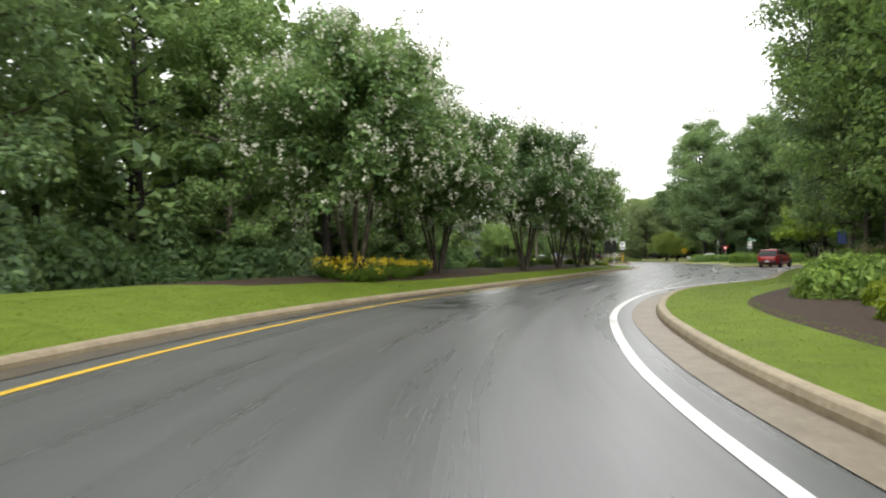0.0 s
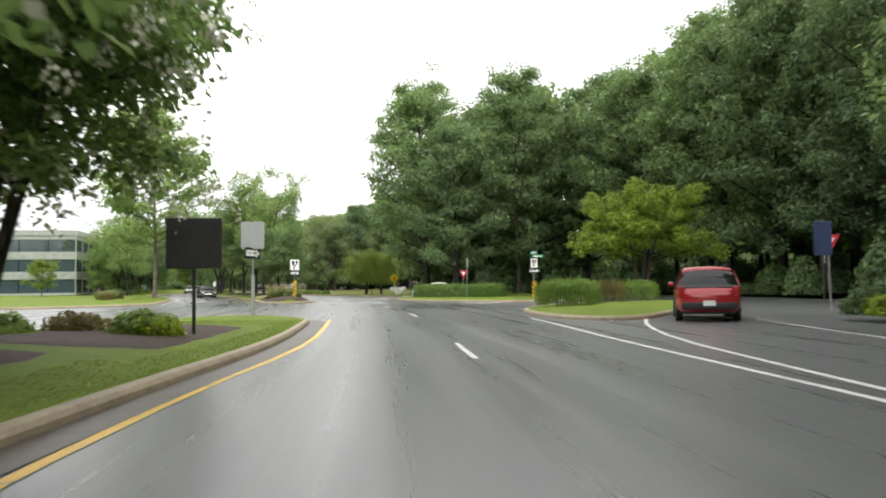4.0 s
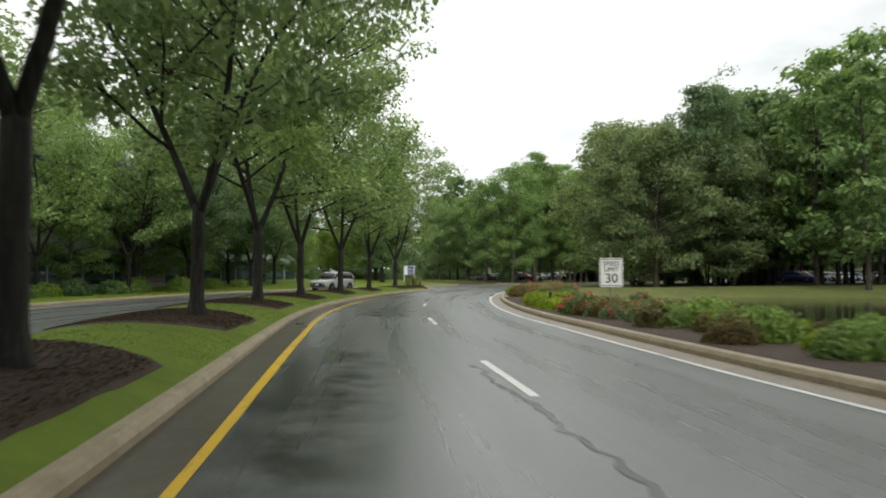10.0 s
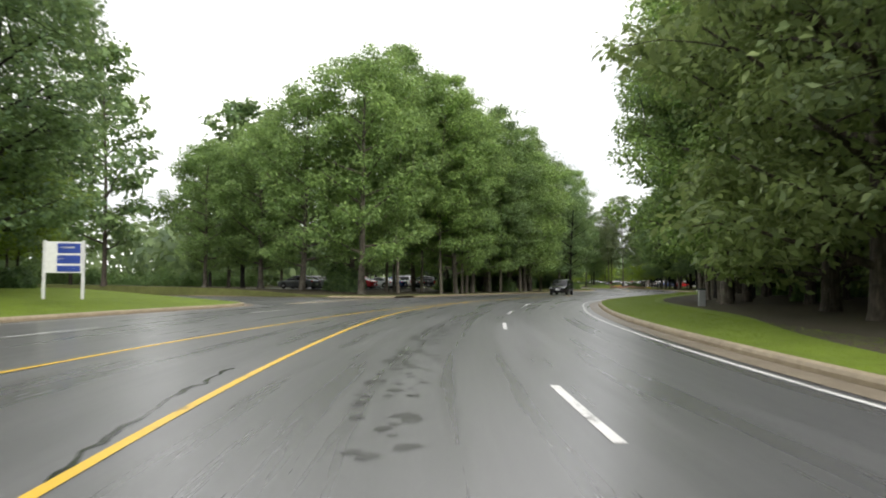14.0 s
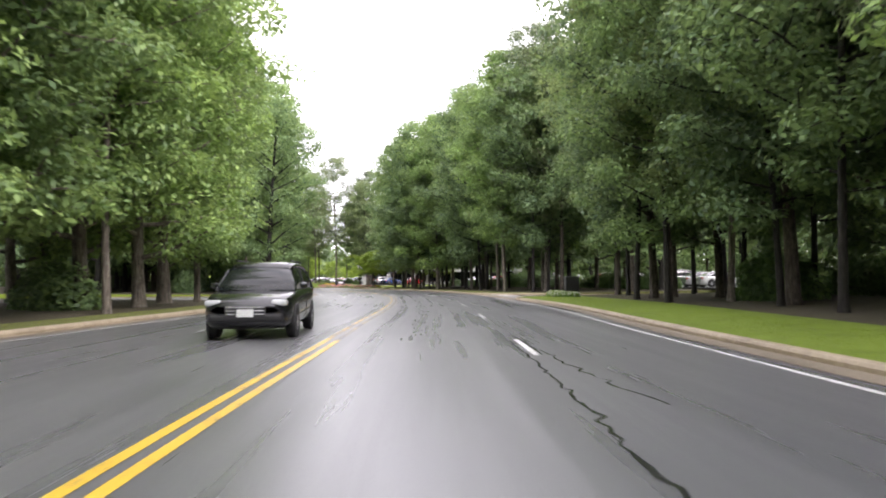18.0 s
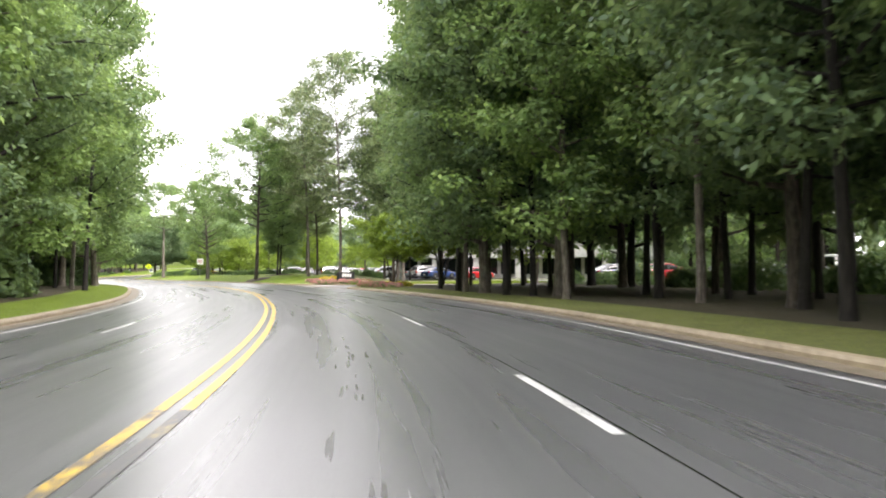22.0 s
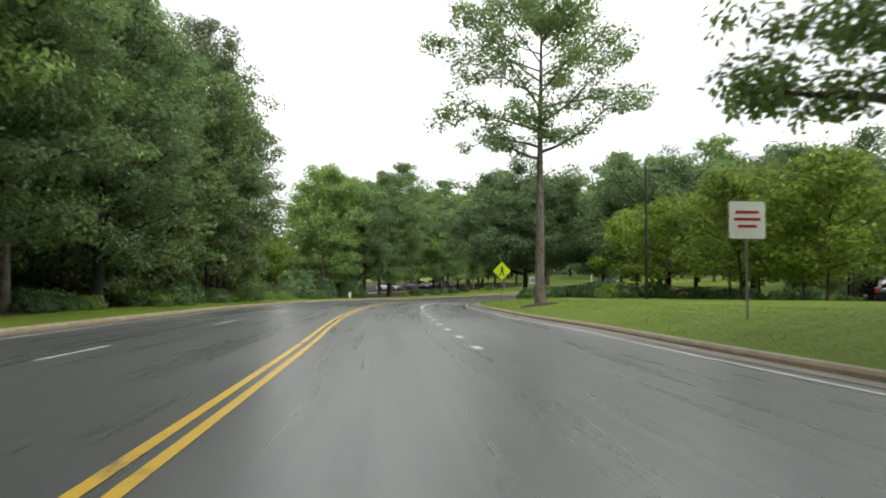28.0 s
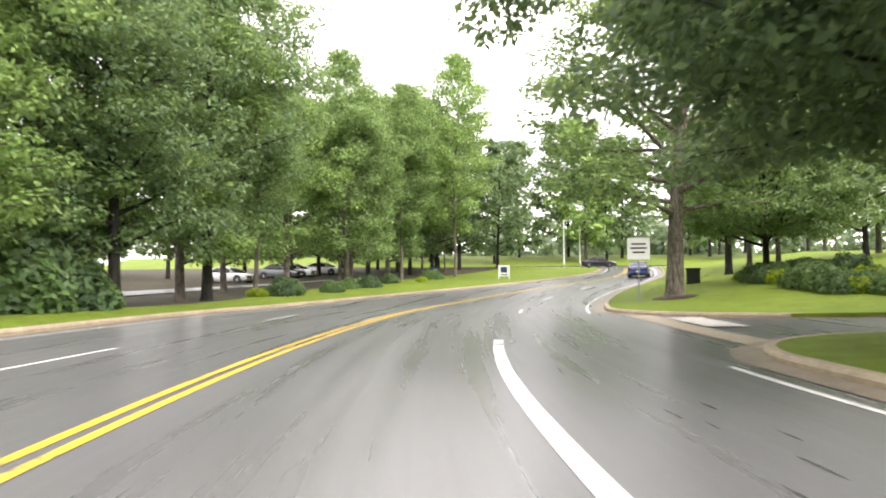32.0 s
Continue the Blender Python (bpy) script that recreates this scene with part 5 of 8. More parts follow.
def underbrush(s0, s1, d0, d1, count, h0, h1, seed):
    """Dark leafy brush filling a far stretch of ground, too thick to tell one bush from the next."""
    rng = np.random.default_rng(seed)
    ss, dd = rng.uniform(s0, s1, count), rng.uniform(min(d0, d1), max(d0, d1), count)
    free = np.array([not built_on(a, b) for a, b in zip(ss, dd)])
    ss, dd = ss[free], dd[free]
    count = len(ss)
    n = count * 900
    base = np.array([spot(a, b, land(a, b) - 0.05) for a, b in zip(ss, dd)])
    size = np.stack([rng.uniform(1.2, 2.2, count), rng.uniform(1.2, 2.2, count), rng.uniform(h0, h1, count)], 1)
    pick = rng.integers(0, count, n)
    dirs = rng.normal(size=(n, 3))
    dirs[:, 2] = np.abs(dirs[:, 2])
    dirs /= np.linalg.norm(dirs, axis=1, keepdims=True)
    pos = base[pick] + dirs * size[pick] * rng.uniform(0.45, 1.05, (n, 1)) ** 0.6
    ob = new("underbrush", quads("underbrush", leaf_sheet(rng, pos, dirs + rng.normal(size=(n, 3)) * 0.5, 0.17), [L_DARKSHRUB]))
    tagged(ob, "dark leafy brush under the far trees", "underbrush", kind="stuff")


# start: crape myrtles on the median, woods on both sides
for s, d, k in ((23.5, 7.4, 1.0), (31.0, 7.0, 0.9), (40.6, 5.4, 0.98), (49.5, 5.4, 0.92), (54.8, 4.9, 0.88), (60.5, 5.0, 0.76)):
    place(MYRTLE, s, d, 0.5, s * 37, k, 1.0, "crape myrtles on the median")
wood(-4, 62, 17.0, 30, 6.4, (OAK1, OAK3, OAK2), "trees on the median's far side", (0.8, 1.0), skip=lambda s, d: 14.5 < d < 15.5)
wood(-20, 72, 34, 62, 13, (OAK1,), "wood beyond the far carriageway")
underbrush(-8, 60, 19, 26, 110, 1.6, 3.0, 309)
underbrush(50, 73, 17.5, 23, 50, 1.8, 3.2, 311)
thicket(-2, 60, 15.5, 21, 30, "undergrowth beside the median")
wood(8, 64, -18, -26, 6.4, (OAK1, OAK2, OAK3), "wood on the bank", (1.1, 1.35))
for s, d, p, k in ((44, -15.2, OAK3, 1.4), (52.5, -15.4, OAK1, 1.4), (36.5, -16.0, OAK3, 1.4), (60, -17.8, OAK2, 1.25), (29, -16.5, OAK2, 1.1), (58.5, -15.4, OAK3, 1.1), (64, -15.4, OAK3, 1.2)):
    place(p, s, d, land(s, d), s * 43, k, 1.0, "wood on the bank")
wood(4, 66, -30, -62, 13, (FAR1, FAR2), "wood on the bank")
underbrush(14, 66, -17.5, -25, 90, 2.0, 3.6, 310)
thicket(14, 66, -16, -24, 22, "undergrowth on the bank")
for s, d, p, k in ((63, 24, OAK3, 0.6), (68, 27, OAK3, 0.65), (74, 30, OAK3, 0.6), (66, 33, OAK1, 0.7), (73, 38, OAK1, 0.7), (60, 25, OAK1, 0.7), (56.5, 18.5, OAK3, 0.75), (61.5, 18.6, OAK1, 0.75), (65, 19, OAK3, 0.7), (70, 24, LIMETREE, 0.7)):
    place(p, s, d, land(s, d), s * 31, k, 1.0, "trees at the corner of the side road")
# the wood behind the hedge island and by the pond
wood(72, 122, -33, -46, 6.4, (OAK1, OAK2, GUM2), "wood behind the hedges", (1.1, 1.3))
wood(72, 126, -46, -74, 9.5, (FAR1, FAR2), "wood behind the hedges")
wood(121, 132, -14, -32, 5.2, (OAK2, OAK1), "wood behind the hedges", (1.05, 1.22), skip=lambda s, d: s > 130 and d > -16)
place(LIMETREE, 95.5, -19.5, 0.25, 40, 0.8)
for s, d, p, k in ((110, -29.5, OAK1, 1.2), (116, -31, OAK2, 1.15), (104, -32, OAK2, 1.2), (121, -34.5, OAK2, 1.2), (98, -32.5, OAK1, 1.3)):
    place(p, s, d, land(s, d), s * 57, k, 1.0, "wood behind the hedges")
thicket(72, 122, -29, -33, 16, "undergrowth behind the hedges")
underbrush(72, 126, -33, -50, 80, 1.8, 3.4, 301)
thicket(116, 130, -16, -26, 16, "undergrowth behind the hedges")
for s, d, p, k in ((130.5, -17.0, HOLLY, 1.0), (131.6, -19.6, OAK1, 0.92), (133.0, -23.0, OAK2, 0.95)):
    place(p, s, d, land(s, d), s * 7, k, 1.0, "wood behind the hedges")
place(WILLOW, 141.2, -10.7, land(141.2, -10.7), 0, 0.86, 0.95, "willows by the pond")
place(WILLOW, 139.8, -12.3, land(139.8, -12.3), 130, 0.78, 1.1, "willows by the pond")
for s, d, k in ((228.5, -12.4, 1.25), (222, -14.5, 1.1), (236, -13.8, 1.3), (216.5, -17, 1.05), (221, -24, 1.0), (243, -16, 1.15)):
    place(HOLLY, s, d, land(s, d), s * 19, k, 1.0, "dense trees beside the road")
wood(190, 244, -22, -36, 6.6, (OAK1, OAK2, GUM2), "wood beyond the pond", (0.88, 1.08), skip=lambda s, d: (abs(s - 166) / 46) ** 3 + (abs(abs(d) - 32.5) / 25) ** 3 < 1.5)
wood(168, 214, -40, -78, 13, (FAR1, FAR2), "wood beyond the pond", skip=lambda s, d: (abs(s - 166) / 46) ** 3 + (abs(abs(d) - 32.5) / 25) ** 3 < 1.3)
wood(120, 166, -62, -84, 12, (FAR1, FAR2), "wood beyond the pond", skip=lambda s, d: 134 < s < 158 and d < -62)
wood(214, 250, -38, -60, 12, (FAR1, FAR2), "wood beyond the pond")
for s, d, p, k in ((246.5, -12.0, OAK3, 1.15), (252.5, -12.6, OAK3, 1.1), (259, -12.2, GUM1, 1.1)):
    place(p, s, d, land(s, d), s * 47, k, 1.0, "wood beside the road")
# median row
for i, (s, d) in enumerate(((124.4, 3.0), (133.8, 3.4), (142.4, 3.0), (150.5, 3.2), (158.8, 3.7), (167.1, 4.1), (175.1, 4.2), (183.6, 4.0), (192.2, 4.1), (203.8, 4.9))):
    place(MED1 if i in (0, 2) else MED2, s, d, 0.5, i * 77, (0.66, 0.95, 1.0, 0.95, 0.92, 1.0, 0.95, 1.0, 0.92, 0.98)[i], (0.8, 1.2, 1.0, 1.0, 1.0, 1.0, 1.0, 1.0, 1.0, 1.0)[i], "street trees on the median")
# left of the far carriageway
place(BIRCH, 138.4, 14.6, 0.25, 20, 1.32)
place(SMALL, 160, 27.5, 0.2, 120, 0.75)
for s, d, p, k in ((192, 21, MED2, 1.15), (199, 21, OAK3, 0.5), (206, 19.5, MED1, 0.95), (211.5, 20.5, MED2, 1.0), (216.5, 21.0, OAK3, 0.42), (203, 22.5, OAK3, 0.5), (186, 21.5, OAK3, 0.55), (189.5, 23, OAK3, 0.5), (195.5, 22.5, OAK3, 0.56), (200.5, 23.5, OAK3, 0.54), (207.5, 22.8, OAK1, 0.5), (213.5, 23, OAK3, 0.48), (180, 22.8, OAK3, 0.5)):
    place(p, s, d, land(s, d), s * 13, k, 1.0, "trees in front of the office block")
for s, d, p, k in ((172.5, 17.6, MED2, 1.0), (181, 19.8, MED2, 0.95), (188.5, 19.2, MED2, 1.0), (195.5, 18.8, MED1, 0.95)):
    place(p, s, d, land(s, d), s * 17, k, 1.0, "trees in front of the office block")
for s, d, k in ((231.4, 18.6, 0.92), (236, 22.5, 0.95)):
    place(OAK1, s, d, land(s, d), s * 29, k, 1.0, "trees by the blue sign")
for s, d in ((236, 24), (241, 26), (243.5, 28), (238, 32), (243, 35), (240, 40), (243, 46), (236, 47)):
    place(SMALL, s, d, land(s, d), s * 23, 1.15, 1.0, "small trees beside the side road")
wood(140, 190, 70, 86, 14, (FAR1, FAR2), "far trees beyond the office block")
# left corner wood, then woods both sides of the four-lane stretch
wood(262, 312, 14.0, 24, 5.2, (GUM1, OAK3, OAK3), "wood beside the road", (0.98, 1.2))
for s, d, p, k in ((272.9, 12.2, GUM1, 1.05), (276.8, 11.6, GUM1, 1.0), (281.5, 13.0, GUM1, 1.05), (287.4, 11.2, GUM1, 1.05), (294, 11.0, GUM1, 1.0), (300, 12.2, OAK3, 1.1), (308.5, 12.2, PINE1, 0.95)):
    place(p, s, d, land(s, d), s * 67, k, 1.0, "wood beside the road")
wood(258, 312, 41, 62, 13, (FAR1, FAR2), "wood beside the road")
# Darker-leaved kinds put this side's deep shade into the leaf colour.
wood(246, 316, -15.2, -26, 4.6, (GUM2, GUM2, PINE2, OAK2), "wood beside the road", (0.95, 1.18))
for s, d, p, k in ((266, -12.8, GUM2, 1.05), (272, -13.2, PINE2, 1.1), (279.7, -13.1, GUM1, 1.15), (282.9, -12.1, GUM1, 0.95), (284.6, -12.2, PINE1, 0.95), (290.5, -12.6, GUM2, 1.1), (295.5, -13.2, GUM2, 1.0), (300.4, -13.6, GUM1, 1.1),
                   (300.8, -10.9, GUM2, 1.0), (302.0, -11.4, PINE2, 1.0), (306, -11.2, GUM2, 1.08), (307.8, -12.8, OAK2, 1.0), (314.3, -13.6, GUM2, 1.05), (309.5, -14.2, PINE2, 1.05)):
    place(p, s, d, land(s, d), s * 53, k, 1.0, "wood beside the road")
wood(246, 316, -46, -66, 13, (FAR1, FAR2), "far trees behind the car park")
# Dark leaf colours again stand in for the unlit depth of the stand.
wood(329, 384, -14.6, -24, 4.6, (GUM2, GUM2, OAK2, PINE2), "wood beside the road", (1.02, 1.22))
for s, d, p, k in ((331, -11.5, GUM2, 1.1), (333.6, -9.6, GUM1, 1.1), (334.4, -9.9, GUM1, 1.0), (333.0, -13.4, PINE1, 1.1), (335.6, -14.0, GUM1, 1.15), (341, -11.2, GUM1, 1.1), (345, -10.6, GUM2, 1.2), (349.4, -13.0, OAK2, 1.1), (353, -12.4, GUM1, 1.12),
                   (356.8, -13.2, GUM2, 1.15), (358.2, -9.9, GUM1, 1.1), (361.2, -11.1, OAK3, 1.15), (362.1, -10.2, GUM2, 1.1), (363.4, -9.4, GUM2, 1.2), (366.6, -9.6, OAK3, 1.1), (368.6, -9.3, GUM1, 1.05), (371.2, -9.9, GUM2, 1.15),
                   (376.5, -10.8, GUM2, 1.0), (379, -13.5, OAK2, 1.0), (383, -16, GUM2, 0.95)):
    place(p, s, d, land(s, d), s * 59, k, 1.0, "wood beside the road")
wood(322, 400, -46, -66, 9.5, (FAR1, FAR2), "far trees behind the car park")
wood(334, 400, 13.0, 34, 6.4, (GUM1, OAK3, GUM2, OAK1), "wood on the oncoming side", (0.9, 1.1))
wood(402, 440, 12.6, 34, 6.0, (GUM1, OAK3, OAK3, OAK1), "wood on the oncoming side", (1.0, 1.22), bare=lambda s, d: s > 424 and d < 16.5)
for s, d, k in ((427.5, 14.2, 1.15), (446.5, 12.8, 1.25), (450.5, 13.4, 1.15)):
    place(GUM1, s, d, land(s, d), s * 33, k, 1.0, "wood on the oncoming side")
place(GUM1, 432.5, 13.2, land(432.5, 13.2), 40, 1.1, 1.0, "wood on the oncoming side")
wood(334, 440, 38, 58, 13, (FAR1, FAR2), "wood on the oncoming side")
wood(448, 489, 15.5, 34, 6.6, (OAK1, PINE1, GUM2, OAK3, HOLLY), "wood on the oncoming side", (0.85, 1.1))
wood(505, 528, 15.4, 20, 5.6, (OAK3, OAK1, OAK3), "wood on the oncoming side", (0.82, 1.0), skip=lambda s, d: s < 514 and d > 16)
wood(533, 566, 16.4, 21, 5.6, (GUM1, OAK3, OAK3), "wood on the oncoming side", (0.8, 0.95))
for s, d, p, k in ((519, 16, OAK3, 0.95), (521.1, 16.5, OAK3, 0.9), (526.3, 15, OAK3, 1.0), (531.1, 13.6, GUM1, 0.95), (543.2, 14, OAK3, 0.9), (552.6, 13.5, GUM1, 0.85)):
    place(p, s, d, land(s, d), s * 43, k, 1.0, "wood on the oncoming side")
for s, d, p, k in ((478, 15.4, OAK1, 0.95), (484, 15.0, GUM2, 1.0), (472, 16.5, OAK2, 0.95), (487.5, 17.5, OAK1, 0.9), (466, 14.6, OAK1, 0.9), (480.5, 20, OAK2, 1.0), (474, 21.5, OAK1, 1.0), (460, 15.5, OAK3, 0.95), (486, 22.5, OAK1, 1.0)):
    place(p, s, d, land(s, d), s * 37, k, 1.0, "wood on the oncoming side")
underbrush(489, 522, 20, 38, 60, 1.6, 3.0, 306)
for s, d, p, k in ((491, 16.5, OAK1, 0.95), (495, 20.5, OAK2, 1.05), (499, 25.5, OAK1, 1.2), (504, 31, OAK1, 1.3), (488, 20, OAK3, 0.95)):
    place(p, s, d, land(s, d), s * 41, k, 1.0, "wood on the oncoming side")
wood(446, 570, 38, 60, 13, (FAR1, FAR2), "wood on the oncoming side", skip=lambda s, d: 484 < s < 540)
for s, d, k in ((491, 15.2, 0.85), (495.5, 19, 0.9), (498.5, 24, 1.1), (503.5, 29, 1.1), (492.5, 26, 1.0), (508, 20.5, 1.1), (513, 25, 1.2)):
    place(SMALL, s, d, land(s, d), s * 23, k, 1.0, "small trees in the gap of the wood")
thicket(262, 312, 13.5, 24, 10, "undergrowth beside the road")
thicket(246, 316, -15, -24, 6, "undergrowth beside the road")
underbrush(286, 316, -23, -27.5, 18, 1.6, 2.8, 302)
underbrush(318, 404, -45, -52, 60, 1.6, 3.2, 303)
underbrush(332, 386, -23, -25.5, 30, 1.0, 2.0, 304)
underbrush(258, 306, 56, 86, 110, 1.6, 2.8, 305)
underbrush(505, 545, -38, -46, 44, 2.5, 4.5, 308)
for s, d, p, k in ((265, 27, OAK3, 0.95), (270, 31, OAK1, 0.9), (264.5, 33, OAK3, 0.85)):
    place(p, s, d, land(s, d), s * 61, k, 1.0, "wood beside the road")
thicket(402, 431, 12.4, 15, 22, "undergrowth on the oncoming side")
thicket(336, 440, 13, 26, 26, "undergrowth on the oncoming side")
thicket(446, 530, 14.5, 26, 40, "undergrowth on the oncoming side")
underbrush(470, 492, 20, 36, 36, 1.6, 2.8, 307)
thicket(504, 526, 14.2, 21, 16, "undergrowth on the oncoming side")
for s, d, p, k in ((402.3, -17.6, PINE2, 1.0), (403.0, -18.5, PINE2, 0.95), (404.8, -20.2, PINE1, 1.0), (406.8, -20.6, GUM2, 0.9), (410.0, -20.6, PINE2, 0.95), (408.2, -23.0, GUM2, 0.85), (406.6, -13.4, PINE1, 1.1), (413.0, -12.2, PINE1, 0.98),
                   (416.2, -14.6, PINE2, 0.95), (419.9, -8.2, WIDE, 1.0), (423.2, -12.1, GUM2, 0.92), (424.6, -13.0, GUM2, 0.85), (430, -14.7, GUM2, 0.8), (426.5, -17.5, PINE2, 0.9), (440.0, -7.9, SPARSE, 0.78),
                   (469.8, -7.9, TALL, 1.0), (404.5, -25, PINE2, 0.95), (416, -21, GUM1, 0.8), (436, -17.5, GUM1, 0.8), (386.5, -24, PINE1, 0.85)):
    place(p, s, d, land(s, d), s * 51, k, 1.0, "open-crowned trees along the lawn")
place(SPARSE, 526.2, -8.9, land(526.2, -8.9), 200, 1.12, 0.74, "open-crowned trees along the lawn")
for s, d, k in ((387.0, -10.9, 0.62), (385.2, -14.5, 0.7)):
    place(LIMETREE, s, d, land(s, d), s * 9, k, 1.0, "low spreading trees at the driveway")
place(SMALL, 506.0, 19.4, land(506.0, 19.4), 75, 0.95, 1.0, "small trees in the gap of the wood")
place(ROUND2, 503.3, -9.3, land(503.3, -9.3), 200, 1.02, 1.0, "broad-crowned trees by the car park")
for s, d in ((466, -17.5), (472, -19.5), (479, -17.8), (461, -19), (470, -25.5), (485, -17.5), (476, -23)):
    place(SMALL, s, d, land(s, d), s * 41, 1.08, 0.95, "small trees between the parking bays")
for s, d, k in ((494, -21, 0.95), (503, -23, 0.95), (487, -27, 0.82), (511, -31, 0.9), (536, -14.5, 0.7), (478, -30, 0.85), (521, -27, 0.9), (497, -33, 1.0)):
    place(ROUND, s, d, land(s, d), s * 17, k, 1.0, "broad-crowned trees by the car park")
for s, d in ((385, -22), (434, -22), (441, -24), (448, -20), (456, -23), (463, -19), (470, -23), (438, -36), (452, -38), (466, -38), (427, -38), (445, -46), (460, -48), (475, -40)):
    place(SMALL, s, d, land(s, d), s * 23, 1.0 + 0.2 * math.sin(s), 1.0, "small trees between the parking bays")
wood(400, 490, -62, -84, 13, (FAR1, FAR2), "far trees behind the car park")
wood(557, 584, 13, 30, 6.5, (OAK3, FAR1, GUM1), "trees up the hill", (0.8, 1.0))
wood(606, 622, -44, 40, 9.5, (PINE1, PINE2, GUM1, PINE2), "trees beyond the far crossing", (0.9, 1.2))
wood(548, 575, -16, -34, 9, (OAK3, FAR1, FAR2), "trees up the hill", (0.9, 1.15))
wood(-74, -20, -12, -60, 16, (FAR1, FAR2), "wood behind the start")
wood(-74, -22, 24, 60, 16, (FAR1, FAR2), "wood behind the start")
retire(OAK1, OAK2, OAK3, GUM1, GUM2, PINE1, PINE2, SPARSE, MED1, MED2, MYRTLE, WILLOW, TALL, WIDE, LIMETREE, BIRCH, ROUND, ROUND2, SMALL, HOLLY, FAR1, FAR2, UNDER1, UNDER2)


def distant_woods(side, s0, s1, d0, d1, n, seed):
    """A far belt of woodland: uneven leafy masses that close the view."""
    rng = np.random.default_rng(seed)
    heads = 240
    hs, hd = rng.uniform(s0, s1, heads), rng.uniform(d0, d1, heads)
    top = rng.uniform(9, 19, heads)
    pick = rng.integers(0, heads, n)
    dirs = rng.normal(size=(n, 3))
    dirs /= np.linalg.norm(dirs, axis=1, keepdims=True)
    base = spot(hs, hd * side, -0.5)
    pos = base[pick] + dirs * np.array([4.6, 4.6, 0]) * rng.uniform(0.5, 1, (n, 1))
    pos[:, 2] = base[pick][:, 2] + top[pick] * (0.52 + 0.48 * dirs[:, 2] * rng.uniform(0.6, 1, n))
    v = leaf_sheet(rng, pos, dirs + np.array([0, 0, 0.4]), 0.85, 0.6)
    ob = new("distant_woods", quads("distant_woods", v, [L_FAR]))
    tagged(ob, "far belt of mixed green woodland closing the view", "woodland", kind="stuff")


distant_woods(1, -70, 70, 64, 92, 12000, 81)
distant_woods(1, 110, 250, 84, 100, 12000, 82)
distant_woods(1, 262, 590, 62, 94, 22000, 83)
distant_woods(-1, -70, 72, 62, 92, 12000, 84)
distant_woods(-1, 124, 310, 78, 98, 16000, 85)
distant_woods(-1, 250, 500, 64, 96, 20000, 86)
distant_woods(-1, 510, 590, 40, 60, 6000, 87)


def far_belt(cx, cy, r0, r1, a0, a1, n, heads, seed, ground=0.0, tops=(9, 19)):
    """A far arc of woodland round a place in the plan, to close the skyline."""
    rng = np.random.default_rng(seed)
    an, rr = np.radians(rng.uniform(a0, a1, heads)), rng.uniform(r0, r1, heads)
    base = np.stack([cx + rr * np.cos(an), cy + rr * np.sin(an), np.full(heads, ground)], 1)
    top = rng.uniform(*tops, heads)
    pick = rng.integers(0, heads, n)
    dirs = rng.normal(size=(n, 3))
    dirs /= np.linalg.norm(dirs, axis=1, keepdims=True)
    pos = base[pick] + dirs * np.array([4.8, 4.8, 0]) * rng.uniform(0.5, 1, (n, 1))
    pos[:, 2] = base[pick][:, 2] + top[pick] * (0.52 + 0.48 * dirs[:, 2] * rng.uniform(0.6, 1, n))
    ob = new("distant_woods", quads("distant_woods", leaf_sheet(rng, pos, dirs + np.array([0, 0, 0.4]), 0.8, 0.6), [L_FAR]))
    tagged(ob, "far belt of mixed green woodland closing the view", "woodland", kind="stuff")


far_belt(185, 480, 105, 140, -75, 95, 30000, 300, 91, 0.5)
far_belt(185, 480, 112, 124, -75, 95, 26000, 260, 93, 0.5, (5, 8))
far_belt(30, 130, 130, 170, 95, 200, 22000, 220, 92, -0.5)

# ---- the pond ----
def water_mat():
    m, n, l, b = node_mat("pond_water")
    b.inputs["Base Color"].default_value = (0.03, 0.034, 0.018, 1)
    b.inputs["Roughness"].default_value = 0.08
    b.inputs["Specular IOR Level"].default_value = 0.5
    bump_node(n, l, b, noise_node(n, l, 1.6, 4), 0.12, 0.03)
    return m


an = np.linspace(0, 2 * math.pi, 64, endpoint=False)
ring = spot(166 + 46 * np.sign(np.cos(an)) * np.abs(np.cos(an)) ** 0.667, -32.5 + 23.6 * np.sign(np.sin(an)) * np.abs(np.sin(an)) ** 0.667, -0.48)
tagged(mesh_object("pond", [tuple(p) for p in ring], [tuple(range(64))], water_mat()), "still brown-green pond with a fountain", "pond", kind="structure")

# ---- small materials ----
M_STEEL = surface("galvanised_steel", (0.32, 0.33, 0.33), (0.45, 0.46, 0.46), 3, 30, 0.45, 0.1, 0.002, 0.7)
M_SIGN_BACK = plain("dull_aluminium", (0.43, 0.445, 0.445), 0.5, 0.5, 0.0, 0.05)
M_SIGN_WHITE = plain("sign_white", (0.88, 0.89, 0.87), 0.4, var=0.06)
M_SIGN_BLACK = plain("sign_black", (0.012, 0.012, 0.013), 0.45)
M_SIGN_YELLOW = plain("sign_amber", (0.78, 0.5, 0.02), 0.4, var=0.06)
M_SIGN_LIME = plain("sign_fluorescent", (0.66, 0.82, 0.02), 0.4, var=0.05)
M_SIGN_GREEN = plain("sign_green", (0.02, 0.22, 0.1), 0.4)
M_SIGN_RED = plain("sign_red", (0.5, 0.03, 0.05), 0.4)
M_SIGN_BLUE = plain("sign_blue", (0.04, 0.08, 0.36), 0.4)
M_SIGN_NAVY = plain("sign_navy", (0.03, 0.05, 0.13), 0.4)
